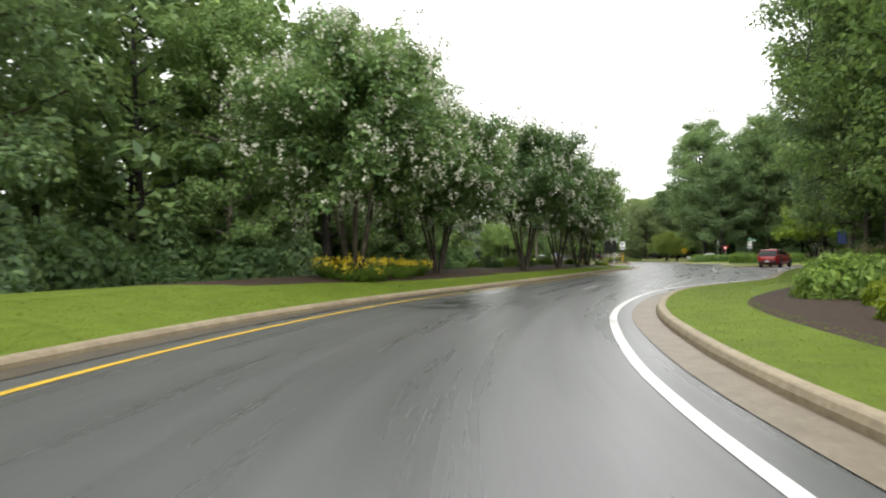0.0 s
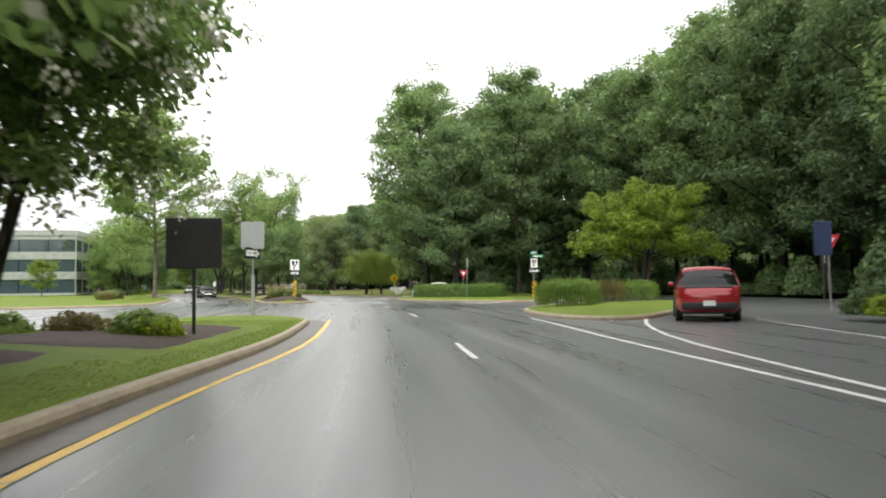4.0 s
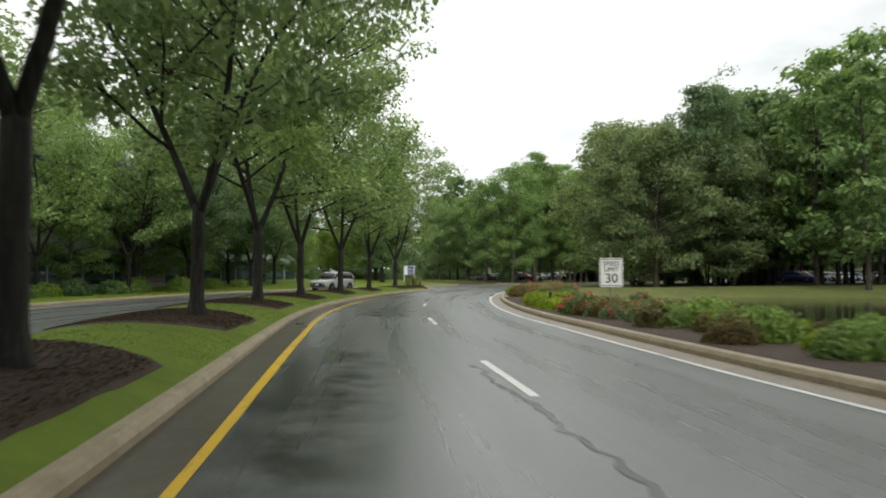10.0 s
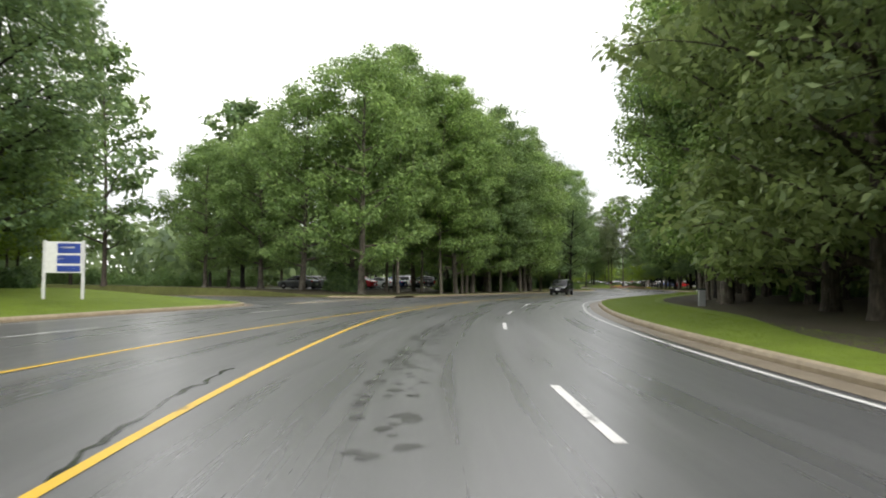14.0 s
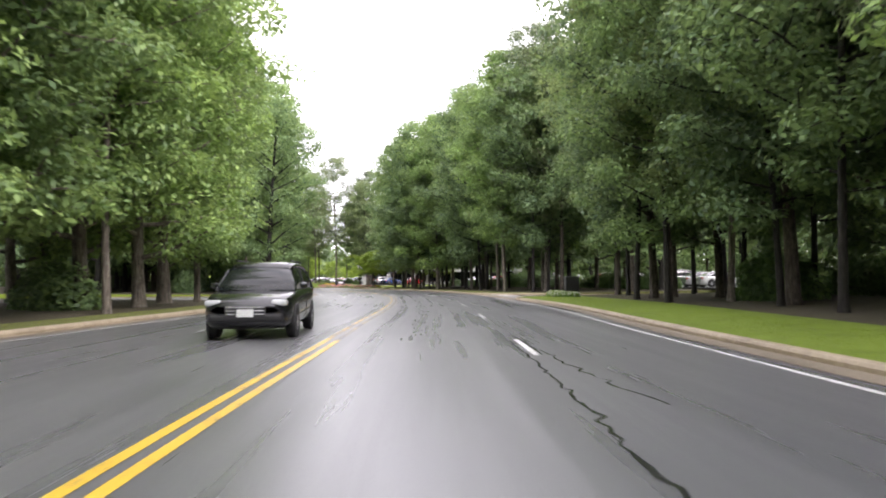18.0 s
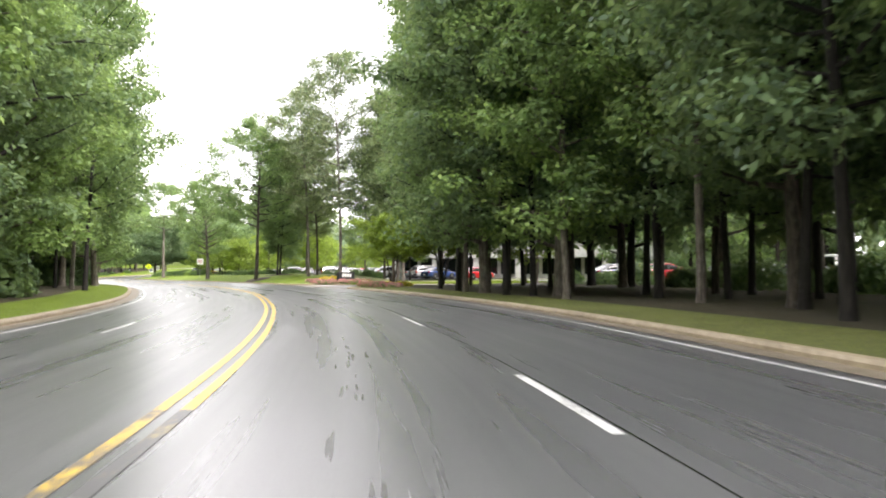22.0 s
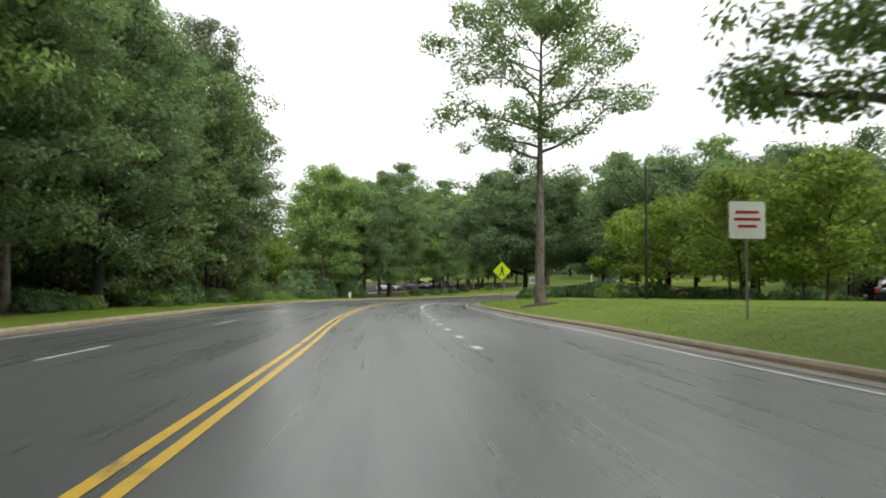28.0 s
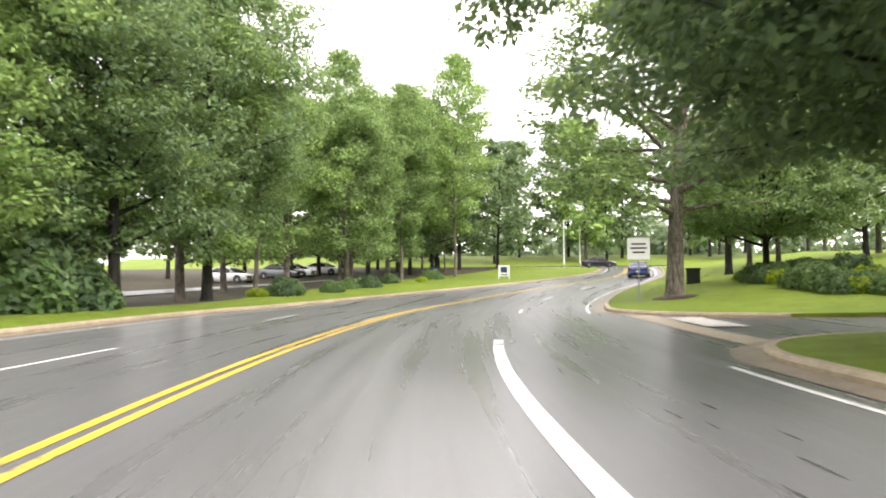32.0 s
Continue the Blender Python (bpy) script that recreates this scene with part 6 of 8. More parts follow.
M_DARK_METAL = surface("dark_painted_metal", (0.015, 0.016, 0.016), (0.035, 0.036, 0.036), 2, 24, 0.4, 0.2, 0.003)
M_BOX_GREEN = surface("cabinet_green", (0.02, 0.035, 0.028), (0.04, 0.06, 0.05), 2, 20, 0.5, 0.2, 0.004)
M_POST_WHITE = plain("white_painted_post", (0.72, 0.73, 0.72), 0.45)
M_HYDRANT = plain("hydrant_white", (0.7, 0.7, 0.68), 0.4)
M_GLASS_DARK = plain("car_glass", (0.012, 0.015, 0.016), 0.06)
M_TYRE = plain("tyre_rubber", (0.015, 0.015, 0.015), 0.75)
M_RIM = plain("alloy_rim", (0.45, 0.46, 0.47), 0.3, 0.9)
M_LAMP = plain("headlamp_glass", (0.6, 0.62, 0.62), 0.12)
M_TAIL = plain("tail_lamp", (0.35, 0.015, 0.015), 0.2)
M_TRIM = plain("black_trim", (0.02, 0.02, 0.021), 0.55)
M_CHROME = plain("chrome", (0.6, 0.6, 0.6), 0.15, 1.0)
M_BUILD = surface("office_panel", (0.3, 0.33, 0.31), (0.38, 0.41, 0.39), 0.2, 6, 0.5, 0.05, 0.003)
M_BUILD_WHITE = surface("pale_stucco", (0.62, 0.62, 0.6), (0.72, 0.72, 0.7), 0.3, 8, 0.7, 0.15, 0.005)
M_WINDOW = plain("office_glass", (0.05, 0.075, 0.085), 0.04, 0.0, 0.6)
M_WINDOW_DARK = plain("shaded_glass", (0.012, 0.016, 0.018), 0.06)


def box_bm(sx, sy, sz, bevel=0.0, at=(0, 0, 0), seg=2):
    bm = bmesh.new()
    bmesh.ops.create_cube(bm, size=1.0, matrix=Matrix.Translation(at) @ Matrix.Diagonal((sx, sy, sz, 1)))
    if bevel:
        bmesh.ops.bevel(bm, geom=bm.edges[:], offset=bevel, segments=seg, affect="EDGES", profile=0.5)
    return bm


def tube_bm(r0, r1, h, at=(0, 0, 0), sides=14, turn=None):
    bm = bmesh.new()
    m = Matrix.Translation(at) @ (turn or Matrix.Identity(4)) @ Matrix.Translation((0, 0, h / 2))
    bmesh.ops.create_cone(bm, cap_ends=True, segments=sides, radius1=r0, radius2=r1, depth=h, matrix=m)
    return bm


def flat_bm(points, depth, y=0.0):
    """A plate in the xz plane from outline points, its face at -y, depth thick."""
    bm = bmesh.new()
    a = [bm.verts.new((x, y - depth, z)) for x, z in points]
    b = [bm.verts.new((x, y, z)) for x, z in points]
    bm.faces.new(a)
    bm.faces.new(b[::-1])
    n = len(points)
    for i in range(n):
        bm.faces.new((a[(i + 1) % n], a[i], b[i], b[(i + 1) % n]))
    bmesh.ops.recalc_face_normals(bm, faces=bm.faces[:])
    return bm


def join_bm(*bms):
    out = bmesh.new()
    for b in bms:
        me = bpy.data.meshes.new("tmp")
        b.to_mesh(me)
        out.from_mesh(me)
        bpy.data.meshes.remove(me)
        b.free()
    return out


def part(name, bm, material, parent=None, label="", smooth=False, at=None):
    me = bpy.data.meshes.new(name)
    bm.to_mesh(me)
    bm.free()
    me.materials.append(material)
    if smooth:
        me.shade_smooth()
    ob = new(name, me)
    if parent is not None:
        ob.parent = parent
    if at is not None:
        ob.matrix_basis = at
    if label:
        ob["label"] = label
    return ob


def thing(name, label, category, group=""):
    return tagged(new(name), label, category, group)


def put(ob, s, d, z=0.0, turn=0.0, scale=1.0):
    """Set a thing on the plan, its front (-y) towards oncoming drivers, turned by degrees."""
    x, y, zz = spot(s, d, z)
    ob.matrix_basis = Matrix.Translation((x, y, zz)) @ Matrix.Rotation(radians(heading(s) + turn), 4, "Z") @ Matrix.Diagonal((scale, scale, scale, 1))
    return ob


def rounded(w, h, r=0.05, cz=0.0, cx=0.0, n=4):
    pts = []
    for qx, qz, a0 in ((1, 1, 0), (-1, 1, 90), (-1, -1, 180), (1, -1, 270)):
        for k in range(n + 1):
            a = radians(a0 + 90 * k / n)
            pts.append((cx + qx * (w / 2 - r) + r * math.cos(a), cz + qz * (h / 2 - r) + r * math.sin(a)))
    return pts


def letters(text, size, material, parent, x, z, y, name="lettering"):
    """Raised lettering from the built-in font, centred."""
    cu = bpy.data.curves.new("text", "FONT")
    cu.body, cu.size, cu.align_x, cu.align_y, cu.extrude = text, size, "CENTER", "CENTER", 0.002
    tmp = bpy.data.objects.new("text", cu)
    scene.collection.objects.link(tmp)
    me = bpy.data.meshes.new_from_object(tmp.evaluated_get(bpy.context.evaluated_depsgraph_get()))
    bpy.data.objects.remove(tmp)
    me.materials.clear()
    me.materials.append(material)
    ob = new(name, me)
    ob.parent = parent
    ob.matrix_basis = Matrix.Translation((x, y, z)) @ Matrix.Rotation(radians(90), 4, "X")
    return ob


def post_part(root, h, material=None, r=0.03, x=0.0, name="post", base=-0.2):
    return part(name, tube_bm(r, r, h - base, (x, 0.03, base), 10), material or M_STEEL, root)


def one_way(root, z, turn=0.0, w=0.92, h=0.32):
    b = part("one_way_panel", flat_bm(rounded(w, h, 0.03), 0.006), M_SIGN_BLACK, root, "black panel with a white arrow", at=Matrix.Translation((0, -0.035, z)) @ Matrix.Rotation(radians(turn), 4, "Z"))
    a = [(-w * 0.43, -h * 0.25), (w * 0.22, -h * 0.25), (w * 0.22, -h * 0.4), (w * 0.45, 0), (w * 0.22, h * 0.4), (w * 0.22, h * 0.25), (-w * 0.43, h * 0.25)]
    part("arrow", flat_bm(a, 0.004, -0.007), M_SIGN_WHITE, b)
    letters("ONE WAY", h * 0.36, M_SIGN_BLACK, b, -w * 0.08, 0, -0.0135)
    return b


def keep_right_panel(root, z, w, h):
    p = part("sign_panel", flat_bm(rounded(w, h, 0.05), 0.006, -0.03), M_SIGN_WHITE, root, at=Matrix.Translation((0, 0, z)))
    k = w / 0.61
    part("island_mark", flat_bm([(x * k, y * k) for x, y in ((-0.2, 0.28), (-0.2, 0.1), (-0.15, -0.02), (-0.11, -0.04), (-0.07, -0.02), (-0.02, 0.1), (-0.02, 0.28))], 0.004, -0.037), M_SIGN_BLACK, p)
    arrow = [(-0.1, -0.32), (-0.02, -0.32), (-0.02, -0.16), (0.17, 0.08), (0.17, 0.14), (0.24, 0.14), (0.13, 0.32), (0.02, 0.14), (0.09, 0.14), (0.09, 0.1), (-0.1, -0.13)]
    part("arrow", flat_bm([(x * k, y * k) for x, y in arrow], 0.004, -0.037), M_SIGN_BLACK, p)
    return p


def stripe_marker(root, z0, z1, w=0.3):
    """A yellow object marker with slanting black bars."""
    p = part("marker_panel", flat_bm([(-w / 2, z0), (w / 2, z0), (w / 2, z1), (-w / 2, z1)], 0.006, -0.032), M_SIGN_YELLOW, root, "yellow panel with slanting black bars")
    z = z0 - 0.1
    while z < z1 - 0.06:
        pts = [(-w / 2, min(z1, max(z0, z + 0.28))), (-w / 2, min(z1, max(z0, z + 0.14 + 0.28))), (w / 2, min(z1, max(z0, z + 0.14))), (w / 2, min(z1, max(z0, z)))]
        if max(q[1] for q in pts) - min(q[1] for q in pts) > 0.05:
            part("black_bar", flat_bm(pts, 0.003, -0.039), M_SIGN_BLACK, p)
        z += 0.28
    return p


# keep-right sign on the nose of the tree-lined median
sg = thing("lane_sign", "white lane arrow sign over a yellow and black striped marker", "road sign")
post_part(sg, 3.3)
keep_right_panel(sg, 2.86, 0.66, 0.8)
one_way(sg, 2.24, -30, 0.8, 0.34)
stripe_marker(sg, 0.3, 1.65, 0.24)
put(sg, 106.1, 3.1, 0.0)
# grey sign back with a one-way arrow on the first median's nose
sg = thing("road_sign", "grey sign back over a black one-way arrow", "road sign")
post_part(sg, 3.3, M_STEEL, 0.035)
part("lower_post", box_bm(0.12, 0.12, 1.7, 0.01, (0, 0.03, 0.65)), M_SIGN_BACK, sg, "thicker grey lower post")
part("sign_panel", flat_bm(rounded(0.82, 0.98, 0.06, 2.95), 0.006, -0.03), M_SIGN_BACK, sg)
one_way(sg, 2.3, 66, 1.0, 0.4)
put(sg, 77.5, 4.05, 0.14)
# black sign back
sg = thing("road_sign", "square black sign back on a black post in flowers", "road sign")
post_part(sg, 1.6, M_DARK_METAL, 0.035)
part("sign_panel", box_bm(1.06, 0.05, 1.0, 0.02, (0, 0, 1.95)), M_DARK_METAL, sg)
put(sg, 65.7, 3.55, 0.15, 4)
# street name, keep right and one way at the side road
sg = thing("street_sign", "green street blades over one-way panel and striped marker", "road sign")
post_part(sg, 3.3)
for zz, tt in ((2.95, 12), (3.18, 102)):
    b = part("name_blade", box_bm(0.95, 0.02, 0.2, 0.006), M_SIGN_GREEN, sg, at=Matrix.Translation((0.25 if tt < 90 else 0, 0.03, zz)) @ Matrix.Rotation(radians(tt), 4, "Z"))
    part("name_bar", box_bm(0.66, 0.028, 0.07), M_SIGN_WHITE, b)
keep_right_panel(sg, 2.5, 0.45, 0.58)
one_way(sg, 2.0, 8, 0.75, 0.27)
stripe_marker(sg, 0.35, 1.3)
put(sg, 95.3, -11.8, 0.05)
# stop sign seen edge-on, yield signs
def octagon(r):
    return [(r * math.cos(radians(22.5 + 45 * k)), r * math.sin(radians(22.5 + 45 * k))) for k in range(8)]


sg = thing("stop_sign", "dull metal back of a stop sign beside the hedge", "road sign")
post_part(sg, 2.7)
pn = part("sign_panel", flat_bm(octagon(0.4), 0.006, 0.0), M_SIGN_BACK, sg, at=Matrix.Translation((0, 0, 2.72)))
part("red_face", flat_bm(octagon(0.38), 0.004, 0.006), M_SIGN_RED, pn)
put(sg, 102.0, -9.2, 0.1, 62)
for s, d, z, tt in ((115.2, -13.2, 2.1, 8), (77.5, -18.6, 2.6, -6)):
    sg = thing("yield_sign", "red and white triangular yield sign on a steel post", "road sign", "yield signs")
    post_part(sg, z)
    pn = part("sign_panel", flat_bm([(-0.45, 0.3), (0.45, 0.3), (0, -0.48)], 0.006, -0.03), M_SIGN_RED, sg, at=Matrix.Translation((0, 0, z)))
    part("white_centre", flat_bm([(-0.23, 0.17), (0.23, 0.17), (0, -0.22)], 0.004, -0.037), M_SIGN_WHITE, pn)
    put(sg, s, d, 0.15, tt)
sg = thing("road_sign", "dark square sign back on a post on the bank", "road sign")
post_part(sg, 2.4, M_DARK_METAL)
part("sign_panel", box_bm(0.8, 0.03, 1.3, 0.02, (0, 0, 2.2)), M_SIGN_NAVY, sg)
put(sg, 76.0, -17.2, 0.6, 5)


def diamond_sign(s, d, z, r, material, label, turn=0.0, ground=0.15):
    sg = thing("warning_sign", label, "road sign")
    post_part(sg, z + r * 0.9 - ground)
    zz = z - ground
    pn = part("sign_panel", flat_bm([(0, -r), (r, 0), (0, r), (-r, 0)], 0.006, -0.03), material, sg, at=Matrix.Translation((0, 0, zz)))
    # a plain crossing mark: a dot over a leaning body and two slanting bars
    k = r / 0.54
    ring = [(0.02 * k + 0.055 * k * math.cos(a), 0.24 * k + 0.055 * k * math.sin(a)) for a in np.linspace(0, 2 * math.pi, 12, endpoint=False)]
    part("dot_mark", flat_bm(ring, 0.004, -0.037), M_SIGN_BLACK, pn)
    part("bar_mark", flat_bm([(x * k, y * k) for x, y in ((-0.07, 0.16), (0.07, 0.17), (0.09, -0.05), (-0.05, -0.05))], 0.004, -0.037), M_SIGN_BLACK, pn)
    part("bar_mark", flat_bm([(x * k, y * k) for x, y in ((-0.05, -0.045), (0.02, -0.045), (-0.09, -0.3), (-0.16, -0.27))], 0.004, -0.037), M_SIGN_BLACK, pn)
    part("bar_mark", flat_bm([(x * k, y * k) for x, y in ((0.02, -0.045), (0.09, -0.045), (0.16, -0.28), (0.08, -0.31))], 0.004, -0.037), M_SIGN_BLACK, pn)
    return put(sg, s, d, ground, turn)


diamond_sign(132.1, -11.3, 2.05, 0.54, M_SIGN_YELLOW, "amber diamond crossing sign at the wood's edge by the pond", -4)
diamond_sign(477.9, -6.6, 2.53, 0.6, M_SIGN_LIME, "fluorescent yellow-green diamond crossing sign on the lawn")
# speed limit
sg = thing("speed_limit_sign", "white speed limit 30 sign standing low in a flower bed", "road sign")
post_part(sg, 1.75, M_STEEL)
pn = part("sign_panel", flat_bm(rounded(0.66, 0.8, 0.05), 0.006, -0.03), M_SIGN_WHITE, sg, at=Matrix.Translation((0, 0, 1.2)))
part("border", join_bm(*[flat_bm(q, 0.003, -0.0365) for q in ([(-0.31, 0.37), (0.31, 0.37), (0.31, 0.355), (-0.31, 0.355)], [(-0.31, -0.37), (0.31, -0.37), (0.31, -0.355), (-0.31, -0.355)],
                                                           [(-0.31, -0.37), (-0.295, -0.37), (-0.295, 0.37), (-0.31, 0.37)], [(0.295, -0.37), (0.31, -0.37), (0.31, 0.37), (0.295, 0.37)])]), M_SIGN_BLACK, pn)
letters("SPEED", 0.17, M_SIGN_BLACK, pn, 0, 0.24, -0.041)
letters("LIMIT", 0.17, M_SIGN_BLACK, pn, 0, 0.08, -0.041)
letters("30", 0.36, M_SIGN_BLACK, pn, 0, -0.17, -0.041)
put(sg, 163.2, -6.3, 0.14, -3)


def board_sign(name, label, w, h, top, face, posts, bars, group="", inset=0.0):
    """A board between two posts, with bars for lettering that cannot be read."""
    sg = thing(name, label, "sign", group)
    for x in (-w / 2, w / 2):
        part("post", box_bm(0.1, 0.1, top + 0.3, 0.012, (x, 0, top / 2 - 0.15)), posts, sg)
    bd = part("board", box_bm(w - 0.1, 0.06, h, 0.01, (0, 0, 0)), face, sg, at=Matrix.Translation((0, 0, top - h / 2 - 0.04)))
    for x, z, bw, bh, m in bars:
        part("text_bar", box_bm(bw, 0.012, bh, 0, (x, -0.034, z)), m, bd)
    return sg


sg = board_sign("direction_sign", "white-posted sign with blue and white bands of lettering on the lawn", 1.35, 1.15, 1.85, M_SIGN_WHITE, M_POST_WHITE,
                [(0.18, 0.33, 0.8, 0.36, M_SIGN_BLUE), (0.18, -0.08, 0.8, 0.3, M_SIGN_BLUE), (0.18, -0.42, 0.8, 0.22, M_SIGN_BLUE), (0.12, 0.36, 0.5, 0.06, M_SIGN_WHITE), (0.05, -0.05, 0.4, 0.05, M_SIGN_WHITE), (0.15, -0.42, 0.55, 0.05, M_SIGN_WHITE)])
put(sg, 231.4, 14.6, 0.85, 14)
sg = board_sign("letting_sign", "white-posted board with navy letting panel at the wood's edge", 1.9, 1.25, 2.9, M_SIGN_WHITE, M_POST_WHITE, [(0.1, -0.1, 1.55, 0.75, M_SIGN_NAVY), (-0.2, 0.5, 1.2, 0.08, M_SIGN_NAVY)])
letters("LEASE", 0.36, M_SIGN_WHITE, sg, 0.2, 2.2, -0.05)
put(sg, 442.4, 13.6, 0.5, 8)
sg = board_sign("lawn_sign", "small white board with a blue panel on the far lawn", 0.95, 1.0, 1.25, M_SIGN_WHITE, M_POST_WHITE, [(0.0, 0.1, 0.6, 0.5, M_SIGN_NAVY), (0.0, -0.35, 0.6, 0.08, M_SIGN_NAVY)])
put(sg, 556.5, 5.2, land(556.5, 5.2))
for s, d, z, lab in ((448.1, -9.0, 2.6, "white square notice sign with thin red lettering beside a tree"), (525.2, -7.3, 2.46, "white square notice sign with small lettering at a driveway")):
    sg = thing("notice_sign", lab, "sign", "white notice signs")
    post_part(sg, z + 0.3)
    pn = part("sign_panel", flat_bm(rounded(0.95, 0.95, 0.05), 0.006, -0.03), M_SIGN_WHITE, sg, at=Matrix.Translation((0, 0, z - 0.1)))
    for k, (zz, bw) in enumerate(((0.2, 0.6), (0.02, 0.7), (-0.16, 0.5))):
        part("text_bar", box_bm(bw, 0.006, 0.07, 0, (0, -0.039, zz)), M_SIGN_RED if s < 500 else M_SIGN_BLACK, pn)
    put(sg, s, d, land(s, d) - 0.03, 0)
# monument signs at the driveways
sg = thing("monument_sign", "dark upright stone sign block beside white flowers", "sign")
part("block", box_bm(0.95, 0.4, 1.35, 0.03, (0, 0, 0.6)), M_DARK_METAL, sg)
part("plinth", box_bm(1.15, 0.55, 0.16, 0.02, (0, 0, 0.0)), M_BUILD, sg)
put(sg, 316.3, -10.4, 0.2, 6)
sg = thing("monument_sign", "low dark stone sign with pale numerals above a flower bed", "sign")
part("block", box_bm(2.0, 0.45, 1.2, 0.04, (0, 0, 0.55)), M_DARK_METAL, sg)
for x in (-0.45, -0.15, 0.15, 0.45):
    part("number_bar", box_bm(0.2, 0.02, 0.34, 0.005, (x, -0.235, 0.8)), M_SIGN_WHITE, sg)
put(sg, 404.2, -13.0, land(404.2, -13.0) - 0.02, 10)


def hydrant(s, d, z=0.15, group="fire hydrants"):
    h = thing("fire_hydrant", "white-painted fire hydrant on the grass", "hydrant", group)
    part("barrel", tube_bm(0.12, 0.11, 0.55, (0, 0, 0.02), 16), M_HYDRANT, h, smooth=False)
    part("flange", tube_bm(0.17, 0.17, 0.05, (0, 0, 0.0), 16), M_HYDRANT, h)
    part("bonnet", join_bm(tube_bm(0.15, 0.15, 0.05, (0, 0, 0.55), 16), tube_bm(0.13, 0.04, 0.14, (0, 0, 0.6), 16), tube_bm(0.035, 0.035, 0.06, (0, 0, 0.74), 6)), M_HYDRANT, h)
    for sx in (-1, 1):
        part("outlet", tube_bm(0.06, 0.06, 0.12, (sx * 0.1, 0, 0.4), 12, Matrix.Rotation(radians(90 * sx), 4, "Y")), M_HYDRANT, h)
    part("outlet", tube_bm(0.08, 0.08, 0.12, (0, -0.1, 0.36), 12, Matrix.Rotation(radians(90), 4, "X")), M_HYDRANT, h)
    return put(h, s, d, z)


hydrant(508.7, 10.9, 0.2)
hydrant(466.5, 14.6, 0.2)
cb = thing("utility_box", "short grey-green utility post box on the verge", "utility box")
part("body", box_bm(0.32, 0.3, 0.85, 0.03, (0, 0, 0.4)), M_SIGN_BACK, cb)
part("lid", box_bm(0.36, 0.34, 0.08, 0.02, (0, 0, 0.84)), M_BOX_GREEN, cb)
put(cb, 243.0, -10.3, 0.15)
cb = thing("transformer", "dark blue-black metal transformer cabinet on the lawn", "utility box")
part("body", box_bm(2.2, 1.4, 1.3, 0.04, (0, 0, 0.6)), M_BOX_GREEN, cb)
part("lid", box_bm(2.3, 1.5, 0.1, 0.03, (0, 0, 1.28)), M_BOX_GREEN, cb)
put(cb, 236.2, 31.6, land(236.2, 31.6))
for ls, ld in ((600.0, 3.6), (602.0, 1.2)):
    lp = thing("street_lamp", "thin pale lamp post with a short arm beyond the far crossing", "street lamp", "lamp posts on the hill")
    part("pole", tube_bm(0.1, 0.07, 7.0, (0, 0, -0.3), 10), M_POST_WHITE, lp)
    part("arm", box_bm(1.3, 0.08, 0.08, 0, (0.62, 0, 6.6)), M_POST_WHITE, lp)
    part("head", box_bm(0.7, 0.26, 0.12, 0.03, (1.4, 0, 6.58)), M_POST_WHITE, lp)
    put(lp, ls, ld, 0.1)
cb = thing("litter_bin", "dark square bin on the lawn by the driveway", "bin")
part("body", box_bm(0.8, 0.8, 1.2, 0.05, (0, 0, 0.55)), M_DARK_METAL, cb)
part("rim", box_bm(0.88, 0.88, 0.1, 0.03, (0, 0, 1.15)), M_DARK_METAL, cb)
put(cb, 540.5, -10.9, 0.2)
lp = thing("street_lamp", "tall dark lamp post with a flat head over the car park", "street lamp")
part("pole", tube_bm(0.09, 0.07, 8.0, (0, 0, -0.3), 12), M_DARK_METAL, lp)
part("arm", box_bm(0.5, 0.06, 0.06, 0, (0.25, 0, 7.5)), M_DARK_METAL, lp)
part("head", box_bm(0.7, 0.34, 0.14, 0.03, (0.75, 0, 7.5)), M_DARK_METAL, lp)
put(lp, 471.3, -14.3, land(471.3, -14.3))


# ---- vehicles ----
def part_turned(bm, degrees):
    """The same bmesh turned about z."""
    bmesh.ops.rotate(bm, verts=bm.verts[:], cent=(0, 0, 0), matrix=Matrix.Rotation(radians(degrees), 3, "Z"))
    return bm


def loft_bm(stations, ring):
    """Skin a row of cross-sections: ring(station) gives the points."""
    bm = bmesh.new()
    rows = [[bm.verts.new(p) for p in ring(st)] for st in stations]
    n = len(rows[0])
    for a, b in zip(rows, rows[1:]):
        for i in range(n):
            bm.faces.new((a[i], a[(i + 1) % n], b[(i + 1) % n], b[i]))
    bm.faces.new(rows[0][::-1])
    bm.faces.new(rows[-1])
    bmesh.ops.recalc_face_normals(bm, faces=bm.faces[:])
    return bm


def body_ring(st):
    """y along the car, half width, bottom, shoulder height, top."""
    y, w, z0, z1, z2 = st
    side = [(0.86, z0), (0.97, z0 + 0.1), (1.0, z0 + 0.28), (0.995, z1 - 0.14), (0.965, z1 - 0.03), (0.9, z1 + 0.02), (0.7, z2)]
    return [(-w * k, y, z) for k, z in side] + [(0, y, z2 + 0.015)] + [(w * k, y, z) for k, z in reversed(side)]


def cabin_ring(st):
    """A cross-section of the glasshouse: y, half width at belt and roof, belt height, top."""
    y, wb, wr, zb, zt = st
    h = zt - zb
    side = [(wb, zb), (wb * 0.6 + wr * 0.4, zb + h * 0.45), (wr * 1.03, zb + h * 0.82), (wr * 0.93, zb + h * 0.96), (wr * 0.55, zt)]
    return [(-x, y, z) for x, z in side] + [(0, y, zt + 0.01 * min(1, h * 4))] + [(x, y, z) for x, z in reversed(side)]


